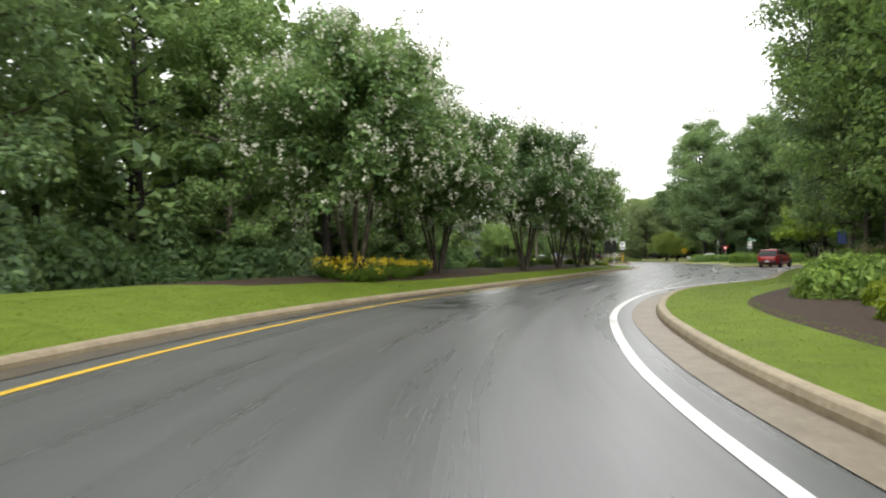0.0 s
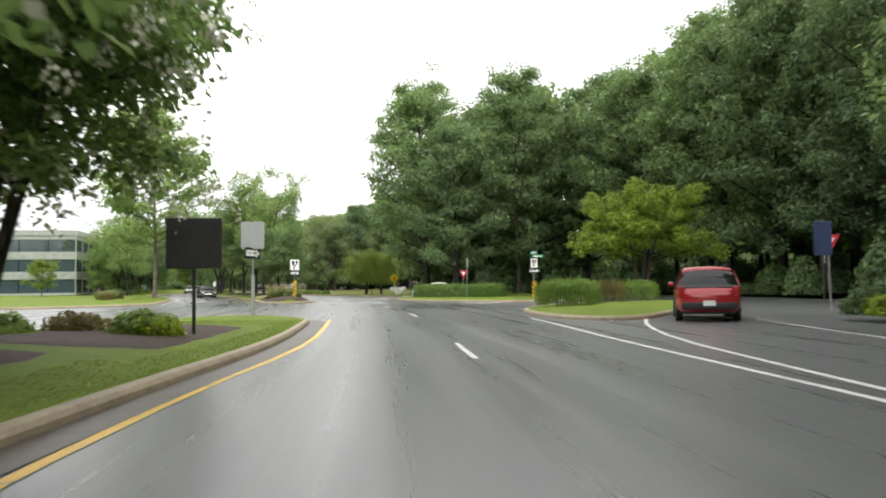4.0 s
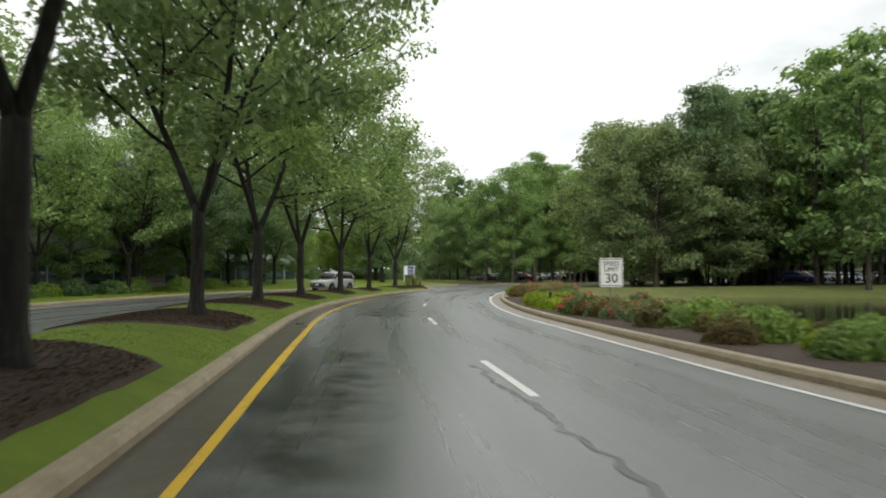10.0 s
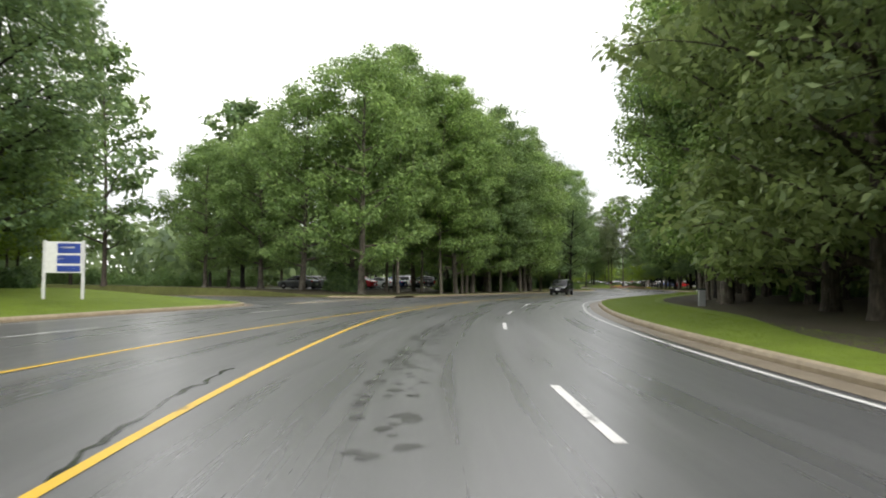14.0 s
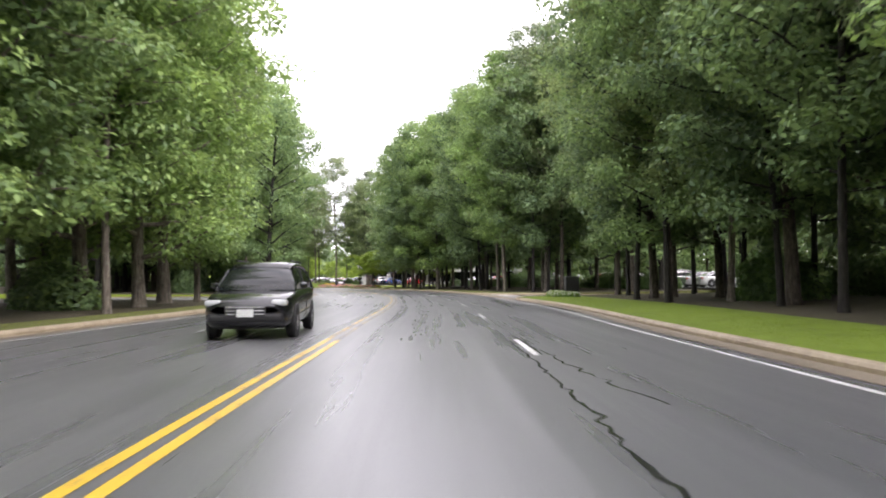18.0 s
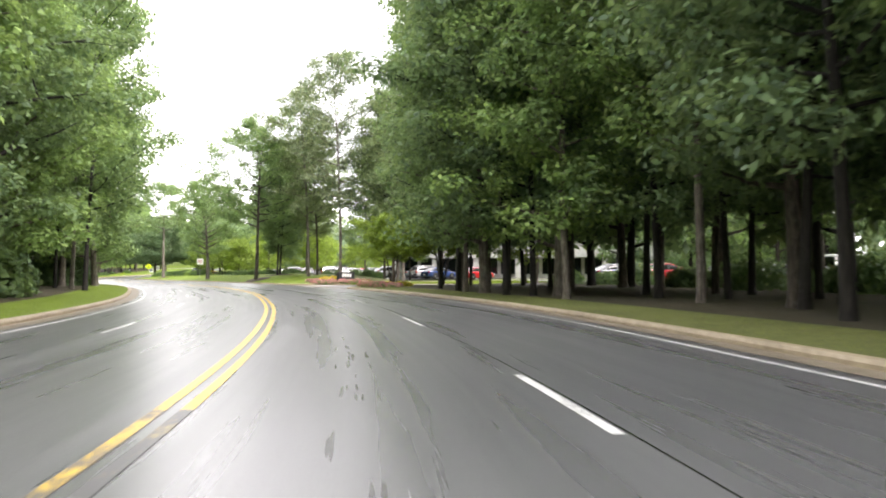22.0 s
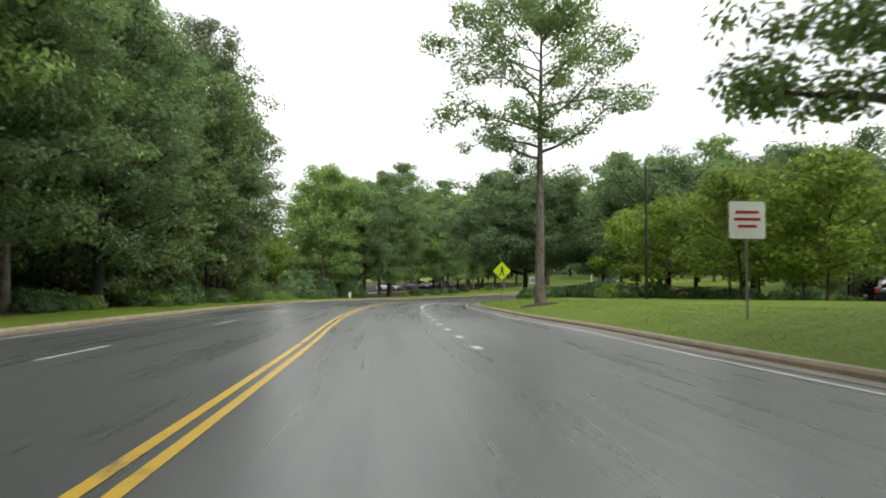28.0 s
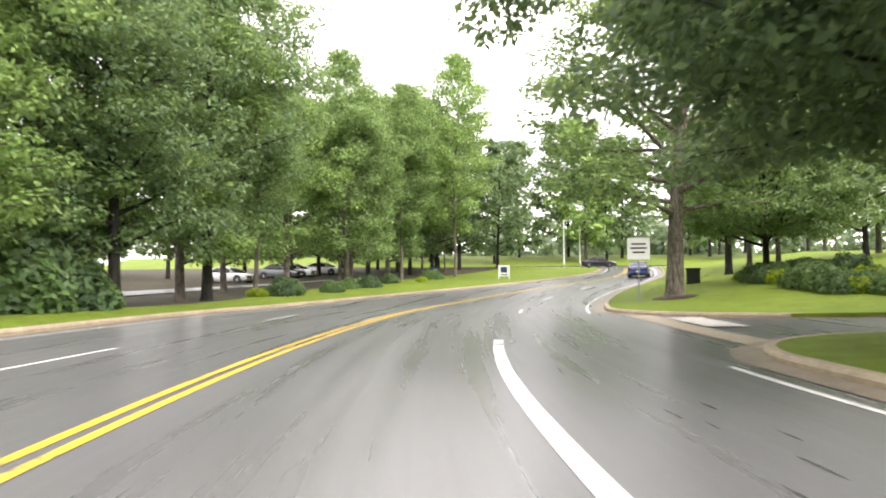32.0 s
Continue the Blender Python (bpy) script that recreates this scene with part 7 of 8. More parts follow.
def roof_ring(st):
    """A thin curved skin over the glasshouse."""
    y, wr, zt = st
    side = [(wr * 1.05, zt - 0.1), (wr * 0.97, zt - 0.005), (wr * 0.55, zt + 0.028)]
    low = [(wr * 0.5, zt - 0.02), (wr * 0.9, zt - 0.06)]
    return [(-x, y, z) for x, z in side] + [(0, y, zt + 0.042)] + [(x, y, z) for x, z in reversed(side)] + [(x, y, z) for x, z in reversed(low)] + [(-x, y, z) for x, z in low]


def strut_bm(sx, a, b, wide, proud):
    """A flat bar from a to b (x, y, z) on one side of a car, lying on the glass."""
    bm = bmesh.new()
    q = [bm.verts.new((sx * x, y + dy, z)) for (x, y, z), dy in ((a, -wide), (a, wide), (b, wide), (b, -wide))]
    bm.faces.new(q)
    ex = bmesh.ops.extrude_face_region(bm, geom=bm.faces[:])
    bmesh.ops.translate(bm, verts=[v for v in ex["geom"] if isinstance(v, bmesh.types.BMVert)], vec=(sx * proud, 0, proud * 0.5))
    bmesh.ops.recalc_face_normals(bm, faces=bm.faces[:])
    return bm


def car(kind, paint, label, plate=True):
    """A car at the origin, nose towards -y, with its wheels, glass and lamps."""
    suv = kind == "suv"
    root = thing(kind, label, "car")
    L, w, zr = (4.7, 0.94, 1.69) if suv else (4.6, 0.9, 1.45)
    hood, z0 = (1.02, 0.27) if suv else (0.9, 0.2)
    deck = hood + 0.04 if suv else hood + 0.08
    st = [(-L / 2, w * 0.62, z0 + 0.16, hood - 0.32, hood - 0.3), (-L / 2 + 0.05, w * 0.8, z0 + 0.06, hood - 0.24, hood - 0.2), (-L / 2 + 0.2, w * 0.92, z0, hood - 0.16, hood - 0.12), (-L / 2 + 0.55, w * 0.98, z0 - 0.02, hood - 0.08, hood - 0.05),
          (-1.0, w, z0 - 0.03, hood, hood + 0.02), (-0.2, w, z0 - 0.03, hood + 0.03, hood + 0.03), (0.9, w, z0 - 0.03, hood + 0.05, hood + 0.05), (L / 2 - 0.7, w * 0.995, z0, deck, deck + 0.01),
          (L / 2 - 0.25, w * 0.95, z0 + 0.03, deck - 0.03, deck + 0.0), (L / 2 - 0.06, w * 0.86, z0 + 0.1, deck - 0.1, deck - 0.08), (L / 2, w * 0.7, z0 + 0.2, deck - 0.2, deck - 0.19)]
    part("body", loft_bm(st, body_ring), paint, root, smooth=True)
    zb = hood + 0.01
    if suv:
        line = [(-1.2, 0.0), (-0.95, 0.42), (-0.62, 0.82), (-0.3, 0.97), (0.3, 1.0), (1.1, 0.99), (1.7, 0.95), (1.95, 0.82), (2.12, 0.42), (2.22, 0.0)]
    else:
        line = [(-1.15, 0.0), (-0.8, 0.45), (-0.45, 0.8), (-0.12, 0.96), (0.25, 1.0), (0.65, 0.98), (1.0, 0.86), (1.35, 0.56), (1.62, 0.28), (1.85, 0.05)]
    top = zr - zb - 0.03
    cab = [(y, w * 0.94, w * (0.94 - 0.2 * min(1, k * 1.3)), zb, zb + 0.012 + top * k) for y, k in line]
    part("cabin_glass", loft_bm(cab, cabin_ring), M_GLASS_DARK, root, "dark glass all round", smooth=True)
    roof = [(y, q[2], q[4]) for (y, k), q in zip(line, cab) if k > 0.78]
    part("roof", loft_bm(roof, roof_ring), paint, root, smooth=True)
    front, rear = (line[0][0], roof[0][0]), (line[-1][0], roof[-1][0])
    wt = w * 0.77
    for sx in (-1, 1):
        part("pillar", strut_bm(sx, (w * 0.93, front[0] + 0.03, zb), (wt, front[1] + 0.02, roof[0][2] - 0.06), 0.045, 0.02), paint, root)
        part("pillar", strut_bm(sx, (w * 0.945, 0.26, zb), (wt + 0.015, 0.3, zr - 0.12), 0.045, 0.015), M_TRIM, root)
        part("pillar", strut_bm(sx, (w * 0.94, rear[0] - 0.1, zb), (wt, rear[1] - 0.03, roof[-1][2] - 0.06), 0.1 if suv else 0.07, 0.02), paint, root)
        part("door_seam", box_bm(0.012, 0.012, hood - z0 - 0.1, 0, (sx * (w + 0.001), 0.28, (hood + z0) / 2)), M_TRIM, root)
        part("mirror", box_bm(0.17, 0.1, 0.13, 0.035, (sx * (w + 0.07), front[0] + 0.36, hood + 0.12)), paint, root)
        part("headlight", box_bm(0.34, 0.26, 0.13, 0.045, (sx * (w - 0.26), -L / 2 + 0.16, hood - 0.24)), M_LAMP, root, "clear headlamp")
        part("tail_light", box_bm(0.2, 0.2, 0.36 if suv else 0.16, 0.04, (sx * (w - 0.17), L / 2 - 0.12, deck - 0.16)), M_TAIL, root, "red tail lamp")
        for y in (-L * 0.3, L * 0.29):
            wh = part("wheel", join_bm(tube_bm(0.335, 0.335, 0.16, (0, 0, -0.08), 24), tube_bm(0.3, 0.3, 0.22, (0, 0, -0.11), 24)), M_TYRE, root, at=Matrix.Translation((sx * (w - 0.1), y, 0.335)) @ Matrix.Rotation(radians(90), 4, "Y"))
            part("rim", join_bm(tube_bm(0.235, 0.235, 0.2, (0, 0, -0.1), 20), tube_bm(0.06, 0.06, 0.236, (0, 0, -0.118), 8),
                                *[box_bm(0.045, 0.36, 0.228, 0.0, (0, 0, 0)) if k == 0 else part_turned(box_bm(0.045, 0.36, 0.228), k * 60) for k in range(3)]), M_RIM, wh)
            part("wheel_arch", tube_bm(0.39, 0.39, 0.06, (0, 0, -0.03), 24), M_TRIM, root, at=Matrix.Translation((sx * (w - 0.025), y, 0.36)) @ Matrix.Rotation(radians(90), 4, "Y"))
    part("grille", box_bm(0.86, 0.1, 0.22, 0.04, (0, -L / 2 + 0.03, hood - 0.4)), M_TRIM, root)
    part("grille_trim", join_bm(*[box_bm(0.8, 0.03, 0.022, 0.006, (0, -L / 2 - 0.025, hood - 0.47 + k * 0.07)) for k in range(3)]), M_CHROME, root, "chrome grille bars")
    part("bumper", box_bm(w * 1.66, 0.2, 0.2, 0.07, (0, -L / 2 + 0.09, z0 + 0.2)), M_TRIM if suv else paint, root)
    part("bumper", box_bm(w * 1.7, 0.2, 0.24, 0.07, (0, L / 2 - 0.07, z0 + 0.22)), M_TRIM if suv else paint, root)
    if plate:
        for y in (-L / 2 - 0.03, L / 2 + 0.045):
            part("plate_bar", box_bm(0.34, 0.02, 0.16, 0.004, (0, y, z0 + 0.3)), M_SIGN_WHITE, root)
    part("underside", box_bm(w * 1.6, L * 0.88, 0.12, 0.02, (0, 0, z0 + 0.02)), M_TRIM, root)
    if suv:
        for sx in (-1, 1):
            part("roof_rail", box_bm(0.04, 1.7, 0.04, 0.012, (sx * w * 0.66, 0.55, zr + 0.03)), M_TRIM, root)
    return root


PAINTS = {n: plain("paint_" + n, c, 0.22, 0.1, 0.8, 0.03) for n, c in {"white": (0.75, 0.76, 0.76), "silver": (0.5, 0.51, 0.52), "black": (0.012, 0.013, 0.015), "grey": (0.14, 0.15, 0.16), "blue": (0.03, 0.06, 0.2),
                                                                "red": (0.42, 0.015, 0.02), "yellow": (0.8, 0.62, 0.02)}.items()}
FLEET = {}
for kind, paint, words in (("suv", "white", "white suv"), ("sedan", "white", "white sedan"), ("sedan", "silver", "silver sedan"), ("suv", "silver", "silver suv"), ("suv", "black", "black suv"), ("sedan", "black", "black sedan"),
                           ("sedan", "grey", "grey sedan"), ("sedan", "blue", "dark blue sedan"), ("suv", "red", "red suv"), ("sedan", "red", "dark red sedan"), ("sedan", "yellow", "bright yellow sedan")):
    FLEET[kind, paint] = car(kind, PAINTS[paint], words + " with dark windows parked in a bay")


def park(kind, paint, s, d, z, turn, label="", group=""):
    x, y, zz = spot(s, d, z)
    m = Matrix.Translation((x, y, zz)) @ Matrix.Rotation(radians(heading(s) + turn), 4, "Z")
    return tagged(copy_thing(FLEET[kind, paint], m), label, "", group)


# on the road (turn 0: nose towards us; 180: nose away)
park("suv", "red", 73.5, -11.0, 0.0, 156, "red suv with lit rear waiting in the turn lane")
park("sedan", "white", 115.6, -10.7, 0.0, -117, "white sedan nosing out of the slip lane behind the hedge")
park("sedan", "black", 143.5, 8.7, 0.0, 2, "black sedan with a chrome grille coming along the far carriageway")
park("suv", "silver", 205.5, 11.2, 0.0, -14, "silver suv coming along the far carriageway")
park("suv", "black", 286.5, 3.7, 0.0, 3, "black suv with a broad grille coming the other way")
park("sedan", "blue", 562.0, -6.2, 0.0, 180, "dark blue car far ahead on the hill")
park("sedan", "black", 592.5, -1.0, 0.0, 95, "dark car crossing far ahead on the hill")

# car parks: paved bays with rows of cars behind the trees
def car_park(s0, s1, d0, d1, z, label):
    tagged(ribbon("car_park", s0, s1, min(d0, d1), max(d0, d1), z, M_ASPHALT, 6, 3.0), label, "car park", kind="structure")


def row_of_cars(s0, s1, d, z, turn, group, seed, fill=0.8):
    rng = np.random.default_rng(seed)
    keys = [("suv", "white"), ("sedan", "white"), ("sedan", "silver"), ("suv", "silver"), ("suv", "black"), ("sedan", "black"), ("sedan", "grey"), ("sedan", "blue"), ("sedan", "white"), ("sedan", "red")]
    for s in np.arange(s0, s1, 2.9):
        if rng.uniform() < fill:
            k, p = keys[rng.integers(len(keys))]
            park(k, p, s + rng.uniform(-0.15, 0.15), d + rng.uniform(-0.3, 0.3), z, turn + rng.uniform(-2, 2), "", group)


car_park(254, 318, -27, -44, 0.5, "wet car park behind the trees")
row_of_cars(256, 316, -30, 0.51, 90, "cars parked behind the wood", 1)
row_of_cars(258, 316, -40, 0.51, -90, "cars parked behind the wood", 2, 0.6)
car_park(324, 396, -26, -44, 0.5, "wet car park behind the trees")
row_of_cars(330, 386, -29, 0.51, 90, "cars parked behind the wood", 3, 0.6)
row_of_cars(330, 392, -40, 0.51, -90, "cars parked behind the wood", 4, 0.5)
car_park(268, 312, 27, 40, 0.5, "wet car park behind the trees on the oncoming side")
row_of_cars(269, 311, 30, 0.51, -90, "cars parked on the oncoming side", 5, 0.75)
car_park(408, 500, -22.5, -60, 0.52, "wet car park beside the lawn")
row_of_cars(412, 440, -29.5, 0.53, 90, "cars parked beside the lawn", 6, 0.8)
row_of_cars(446, 474, -30, 0.53, 90, "cars parked beside the lawn", 7, 0.7)
row_of_cars(430, 490, -43, 0.53, 90, "cars parked beside the lawn", 8, 0.5)
for kind, paint, ps, turn in (("sedan", "white", 426.7, 92), ("suv", "silver", 432.8, 88), ("sedan", "grey", 440.4, 91), ("suv", "white", 446.5, 89)):
    park(kind, paint, ps, -24.6, 0.53, turn, "", "cars parked beside the lawn")
park("sedan", "yellow", 487.5, -20.5, 0.3, 80, "bright yellow sports car behind a low hedge")
park("sedan", "blue", 408.8, -27.4, 0.53, 100, "dark blue car in front of the pale building")
park("sedan", "red", 405.1, -30.2, 0.45, 100, "dark red car in front of the pale building")
car_park(522, 575, 20.5, 34, 0.35, "wet car park among the trees ahead")
row_of_cars(543, 570, 27.0, 0.36, 90, "cars parked ahead", 9, 0.7)
retire(*FLEET.values())


# ---- buildings ----
def block(name, label, origin, turn, w, depth, storeys, storey, wall, glass, bays, band=1.3, roof=1.2):
    """An office block: a solid core, bands at each floor, panes between posts on every side."""
    b = thing(name, label, "building")
    h = storeys * storey
    part("wall", box_bm(w - 0.7, depth - 0.7, h, 0, (0, 0, h / 2)), M_WINDOW_DARK, b, "dark inner wall behind the glass")
    part("roof", box_bm(w + 0.3, depth + 0.3, roof, 0.05, (0, 0, h + roof / 2)), wall, b)
    for k in range(storeys + 1):
        part("floor_band", box_bm(w, depth, band if k else 0.4, 0.04, (0, 0, k * storey if k else 0.2)), wall, b)
    for k in range(storeys):
        z = k * storey + (band / 2 if k else 0.4)
        zt = (k + 1) * storey - band / 2
        for i in range(bays):
            x = -w / 2 + (i + 0.5) * w / bays
            for sy in (-1, 1):
                pane = part("window", box_bm(w / bays - 0.14, 0.04, zt - z, 0, (x, sy * (depth / 2 - 0.2), (z + zt) / 2)), glass, b)
                if sy < 0:
                    part("mullion", box_bm(0.1, 0.16, zt - z, 0, (x - w / bays / 2, sy * (depth / 2 - 0.16), (z + zt) / 2)), wall, pane)
        nb = max(3, int(depth / (w / bays)))
        for i in range(nb):
            y = -depth / 2 + (i + 0.5) * depth / nb
            for sx in (-1, 1):
                part("window", box_bm(0.04, depth / nb - 0.14, zt - z, 0, (sx * (w / 2 - 0.2), y, (z + zt) / 2)), glass, b)
    b.matrix_basis = Matrix.Translation(origin) @ Matrix.Rotation(radians(turn), 4, "Z")
    return b


# long face towards the road: the block runs north from its corner near the side road
block("office_block", "long grey-green office block with bands of reflecting glass", (6.2, 208.9, 0.3), 77.4, 60, 17.1, 3, 3.2, M_BUILD, M_WINDOW, 16, 1.25, 0.9)
block("office_block", "dark glass office block with pale ledges behind the trees", (135.5, 466.9, 0.2), 76, 30, 15, 2, 3.3, M_BUILD, M_WINDOW_DARK, 9, 1.0, 1.0)
block("office_block", "pale three-storey office block across the pond", (104, 218, -0.3), -25, 22, 14, 3, 3.9, M_BUILD_WHITE, M_WINDOW_DARK, 7, 1.0)
pb = thing("low_building", "pale one-storey building with a columned front behind the car park", "building")
part("wall", box_bm(34, 16, 3.9, 0.03, (0, 9, 1.95)), M_BUILD_WHITE, pb)
part("canopy", box_bm(36, 20, 2.0, 0.05, (0, 8, 3.75)), M_BUILD_WHITE, pb)
part("roof_edge", box_bm(36.2, 20.2, 0.16, 0.02, (0, 8, 4.8)), M_BUILD, pb, "thin grey roof edge")
for i in range(7):
    part("column", box_bm(0.8, 0.7, 2.7, 0.03, (-16.5 + i * 5.5, -1.4, 1.35)), M_BUILD_WHITE, pb)
for i in range(12):
    part("window", box_bm(2.3, 0.06, 2.6, 0, (-15.2 + i * 2.75, 0.96, 1.9)), M_WINDOW_DARK, pb, "dark shop-front glass")
pb.matrix_basis = Matrix.Translation((185, 361, 0.45)) @ Matrix.Rotation(radians(-54), 4, "Z")


# ---- fountain ----
ft = thing("fountain", "white fountain jet spraying from the pond", "fountain")
rng_f = np.random.default_rng(44)
n = 2600
u = rng_f.uniform(0, 1, n)
an = rng_f.uniform(0, 2 * math.pi, n)
rad = 0.2 + 1.15 * u
zz = 0.1 + 1.25 * np.minimum(1, u * 1.25) ** 0.8 - np.maximum(0, u - 0.8) * 3.0 * rng_f.uniform(size=n) + rng_f.normal(size=n) * 0.08
pos = np.stack([rad * np.cos(an), rad * np.sin(an), np.maximum(zz, 0.02)], 1)
part_s = new("spray", quads("spray", leaf_sheet(rng_f, pos, rng_f.normal(size=(n, 3)), 0.05, 0.7), [L_SPRAY]))
part_s.parent = ft
fp = rng_f.uniform(0, 2 * math.pi, 1500)
fr = rng_f.uniform(1.2, 3.6, 1500)
part_f = new("foam", quads("foam", leaf_sheet(rng_f, np.stack([fr * np.cos(fp), fr * np.sin(fp), 0.015 + 0.02 * rng_f.uniform(size=1500)], 1), np.tile([0, 0, 1.0], (1500, 1)) + rng_f.normal(size=(1500, 3)) * 0.2, 0.07, 0.7), [L_SPRAY]))
part_f.parent = ft
part("nozzle", tube_bm(0.35, 0.3, 0.25, (0, 0, -0.12), 14), M_DARK_METAL, ft)
ft.matrix_basis = Matrix.Translation((55.5, 157.0, -0.48))


# ---- small roadside things ----
def marker_post(s, d, label):
    b = thing("marker_post", label, "post", "short dark posts")
    part("stem", tube_bm(0.05, 0.045, 0.55, (0, 0, -0.1), 10), M_DARK_METAL, b)
    part("cap", tube_bm(0.065, 0.05, 0.08, (0, 0, 0.45), 10), M_DARK_METAL, b)
    put(b, s, d, 0.17)


marker_post(168.1, -5.6, "short dark post among the golden shrubs")
marker_post(130.1, -8.0, "short dark post on the grass by the pond")
pl = thing("utility_pole", "grey wooden pole with a metal box at the wood's edge", "utility pole")
part("pole", tube_bm(0.16, 0.12, 7.5, (0, 0, -0.3), 12), M_BARK_PALE, pl)
part("meter_box", box_bm(0.4, 0.25, 0.7, 0.03, (0, -0.22, 2.4)), M_SIGN_BACK, pl)
part("conduit", tube_bm(0.03, 0.03, 2.2, (0.1, -0.16, 0), 8), M_SIGN_BACK, pl)
put(pl, 93.5, -31.5, 0.3)
# a low pale footbridge wall among the trees
fw = thing("low_wall", "low grey timber rail wall among the trees", "wall")
for i in range(5):
    part("post", box_bm(0.12, 0.12, 1.0, 0.01, (-2.6 + i * 1.3, 0, 0.4)), M_BARK_PALE, fw)
for z in (0.25, 0.55, 0.85):
    part("rail", box_bm(5.4, 0.05, 0.2, 0.01, (0, -0.08, z)), M_BARK_PALE, fw)
put(fw, 507.0, 25.0, 0.3, 20)
# fallen twig and litter on the asphalt
for s, d, l, seed, lab in ((489.3, 3.6, 0.34, 1, "dark fallen twig with leaves on the asphalt"), (24.5, 3.7, 0.25, 2, "wet leaf litter in the gutter"), (162.4, 2.2, 0.2, 3, "scrap of bark in the gutter")):
    rng_t = np.random.default_rng(seed)
    tw = thing("fallen_twig", lab, "debris", "road debris")
    t1 = new("twig", tubes("twig", [limb(rng_t, (0, 0, 0.012), (1, 0.2, 0.02), l, 0.012, 0.005, 0.4, 4), limb(rng_t, (l * 0.4, 0.03, 0.015), (0.6, 0.8, 0.05), l * 0.5, 0.008, 0.004, 0.4, 3)], M_BARK_DARK, 5))
    t1.parent = tw
    lf = new("leaves_heap", quads("leaves_heap", leaf_sheet(rng_t, rng_t.uniform(-0.5, 0.5, (14, 3)) * np.array([l, l * 0.5, 0.01]) + np.array([l / 2, 0.05, 0.02]), np.tile([0, 0, 1.0], (14, 1)) + rng_t.normal(size=(14, 3)) * 0.3, 0.05, 0.6), [L_DARKSHRUB]))
    lf.name = "litter"
    lf.parent = tw
    put(tw, s, d, 0.0)
# a small white-faced sign and a pale house beyond the far lawn
sg = board_sign("lawn_sign", "small navy sign board low on the far lawn", 0.9, 0.7, 0.95, M_SIGN_NAVY, M_DARK_METAL, [(0, 0.1, 0.5, 0.08, M_SIGN_WHITE), (0, -0.1, 0.4, 0.06, M_SIGN_WHITE)])
put(sg, 560.0, 13.0, 0.3, 0)
block("pale_building", "pale two-storey building behind the trees beyond the driveway", (250, 487, 1.0), 60, 20, 12, 2, 3.6, M_BUILD_WHITE, M_WINDOW_DARK, 7, 1.2)

# ---- hedges, beds and clumps ----
def hedge(name, pts, width, height, leaf, label, seed, density=420):
    """A clipped hedge along plan points (world x, y): a leafy box with softened edges."""
    rng = np.random.default_rng(seed)
    p = np.array(pts, float)
    seg = np.hypot(*np.diff(p, axis=0).T)
    total = seg.sum()
    n = int(total * density)
    t = rng.uniform(-0.02, 1.02, n) * total
    cum = np.concatenate([[0], np.cumsum(seg)])
    x, y = np.interp(t, cum, p[:, 0]), np.interp(t, cum, p[:, 1])
    i = np.clip(np.searchsorted(cum, t) - 1, 0, len(seg) - 1)
    tx, ty = (np.diff(p[:, 0]) / seg)[i], (np.diff(p[:, 1]) / seg)[i]
    a = rng.uniform(0, math.pi, n)
    cx = np.sign(np.cos(a)) * np.abs(np.cos(a)) ** 0.62
    cz = np.abs(np.sin(a)) ** 0.52
    r = rng.uniform(0.75, 1.04, n) + 0.06 * np.sin(t * 2.3) * np.cos(t * 0.9)
    end = np.minimum(1, np.minimum(t + 0.02 * total, 1.02 * total - t) / 0.6)
    off = cx * width / 2 * r * np.sqrt(np.maximum(end, 0.2))
    z = (0.02 + cz * (height - 0.02)) * r * (0.75 + 0.25 * end)
    low = rng.uniform(0, 1, n) < 0.35
    z = np.where(low, z * rng.uniform(0.1, 1, n), z)
    pos = np.stack([x - ty * off, y + tx * off, z], 1)
    nrm = np.stack([-ty * cx, tx * cx, cz], 1) + rng.normal(size=(n, 3)) * 0.5
    root = thing(name, label, "hedge")
    c0 = p.mean(0)
    pos[:, :2] -= c0
    f = new("foliage", quads("foliage", leaf_sheet(rng, pos, nrm, 0.042, 0.55), [leaf]))
    f.parent = root
    lines = [[(x0 - c0[0], y0 - c0[1], 0.0, 0.03), (x0 - c0[0] + 0.05, y0 - c0[1], height * 0.55, 0.012)] for x0, y0 in zip(np.interp(np.linspace(0, total, 9), cum, p[:, 0]), np.interp(np.linspace(0, total, 9), cum, p[:, 1]))]
    s = new("stem", tubes("stem", lines, M_BARK_DARK, 5))
    s.parent = root
    root.location = (c0[0], c0[1], 0.22)
    return root


hedge("hedge", [(38.2, 106.2), (37.9, 102), (38.3, 98.5), (40.2, 95.8)], 2.5, 1.05, L_HEDGE, "long clipped bright-green hedge on the corner island", 1, 3200)
hedge("hedge", [(31.2, 75.2), (33.6, 76.8)], 2.6, 1.15, L_HEDGE, "rounded clipped green hedge on the turn island", 2, 3800)
hedge("hedge", [(35.2, 77.6), (37.0, 78.6)], 1.9, 1.1, L_RUSSET, "russet clipped shrub between green hedges", 3, 1700)
hedge("hedge", [(38.4, 79.3), (40.8, 80.4)], 1.9, 1.1, L_HEDGE, "clipped green hedge at the island's end", 4, 1700)
hedge("hedge", [(49, 84), (62, 87)], 2.0, 0.8, L_DARKSHRUB, "low dark hedge along the side road", 5, 300)

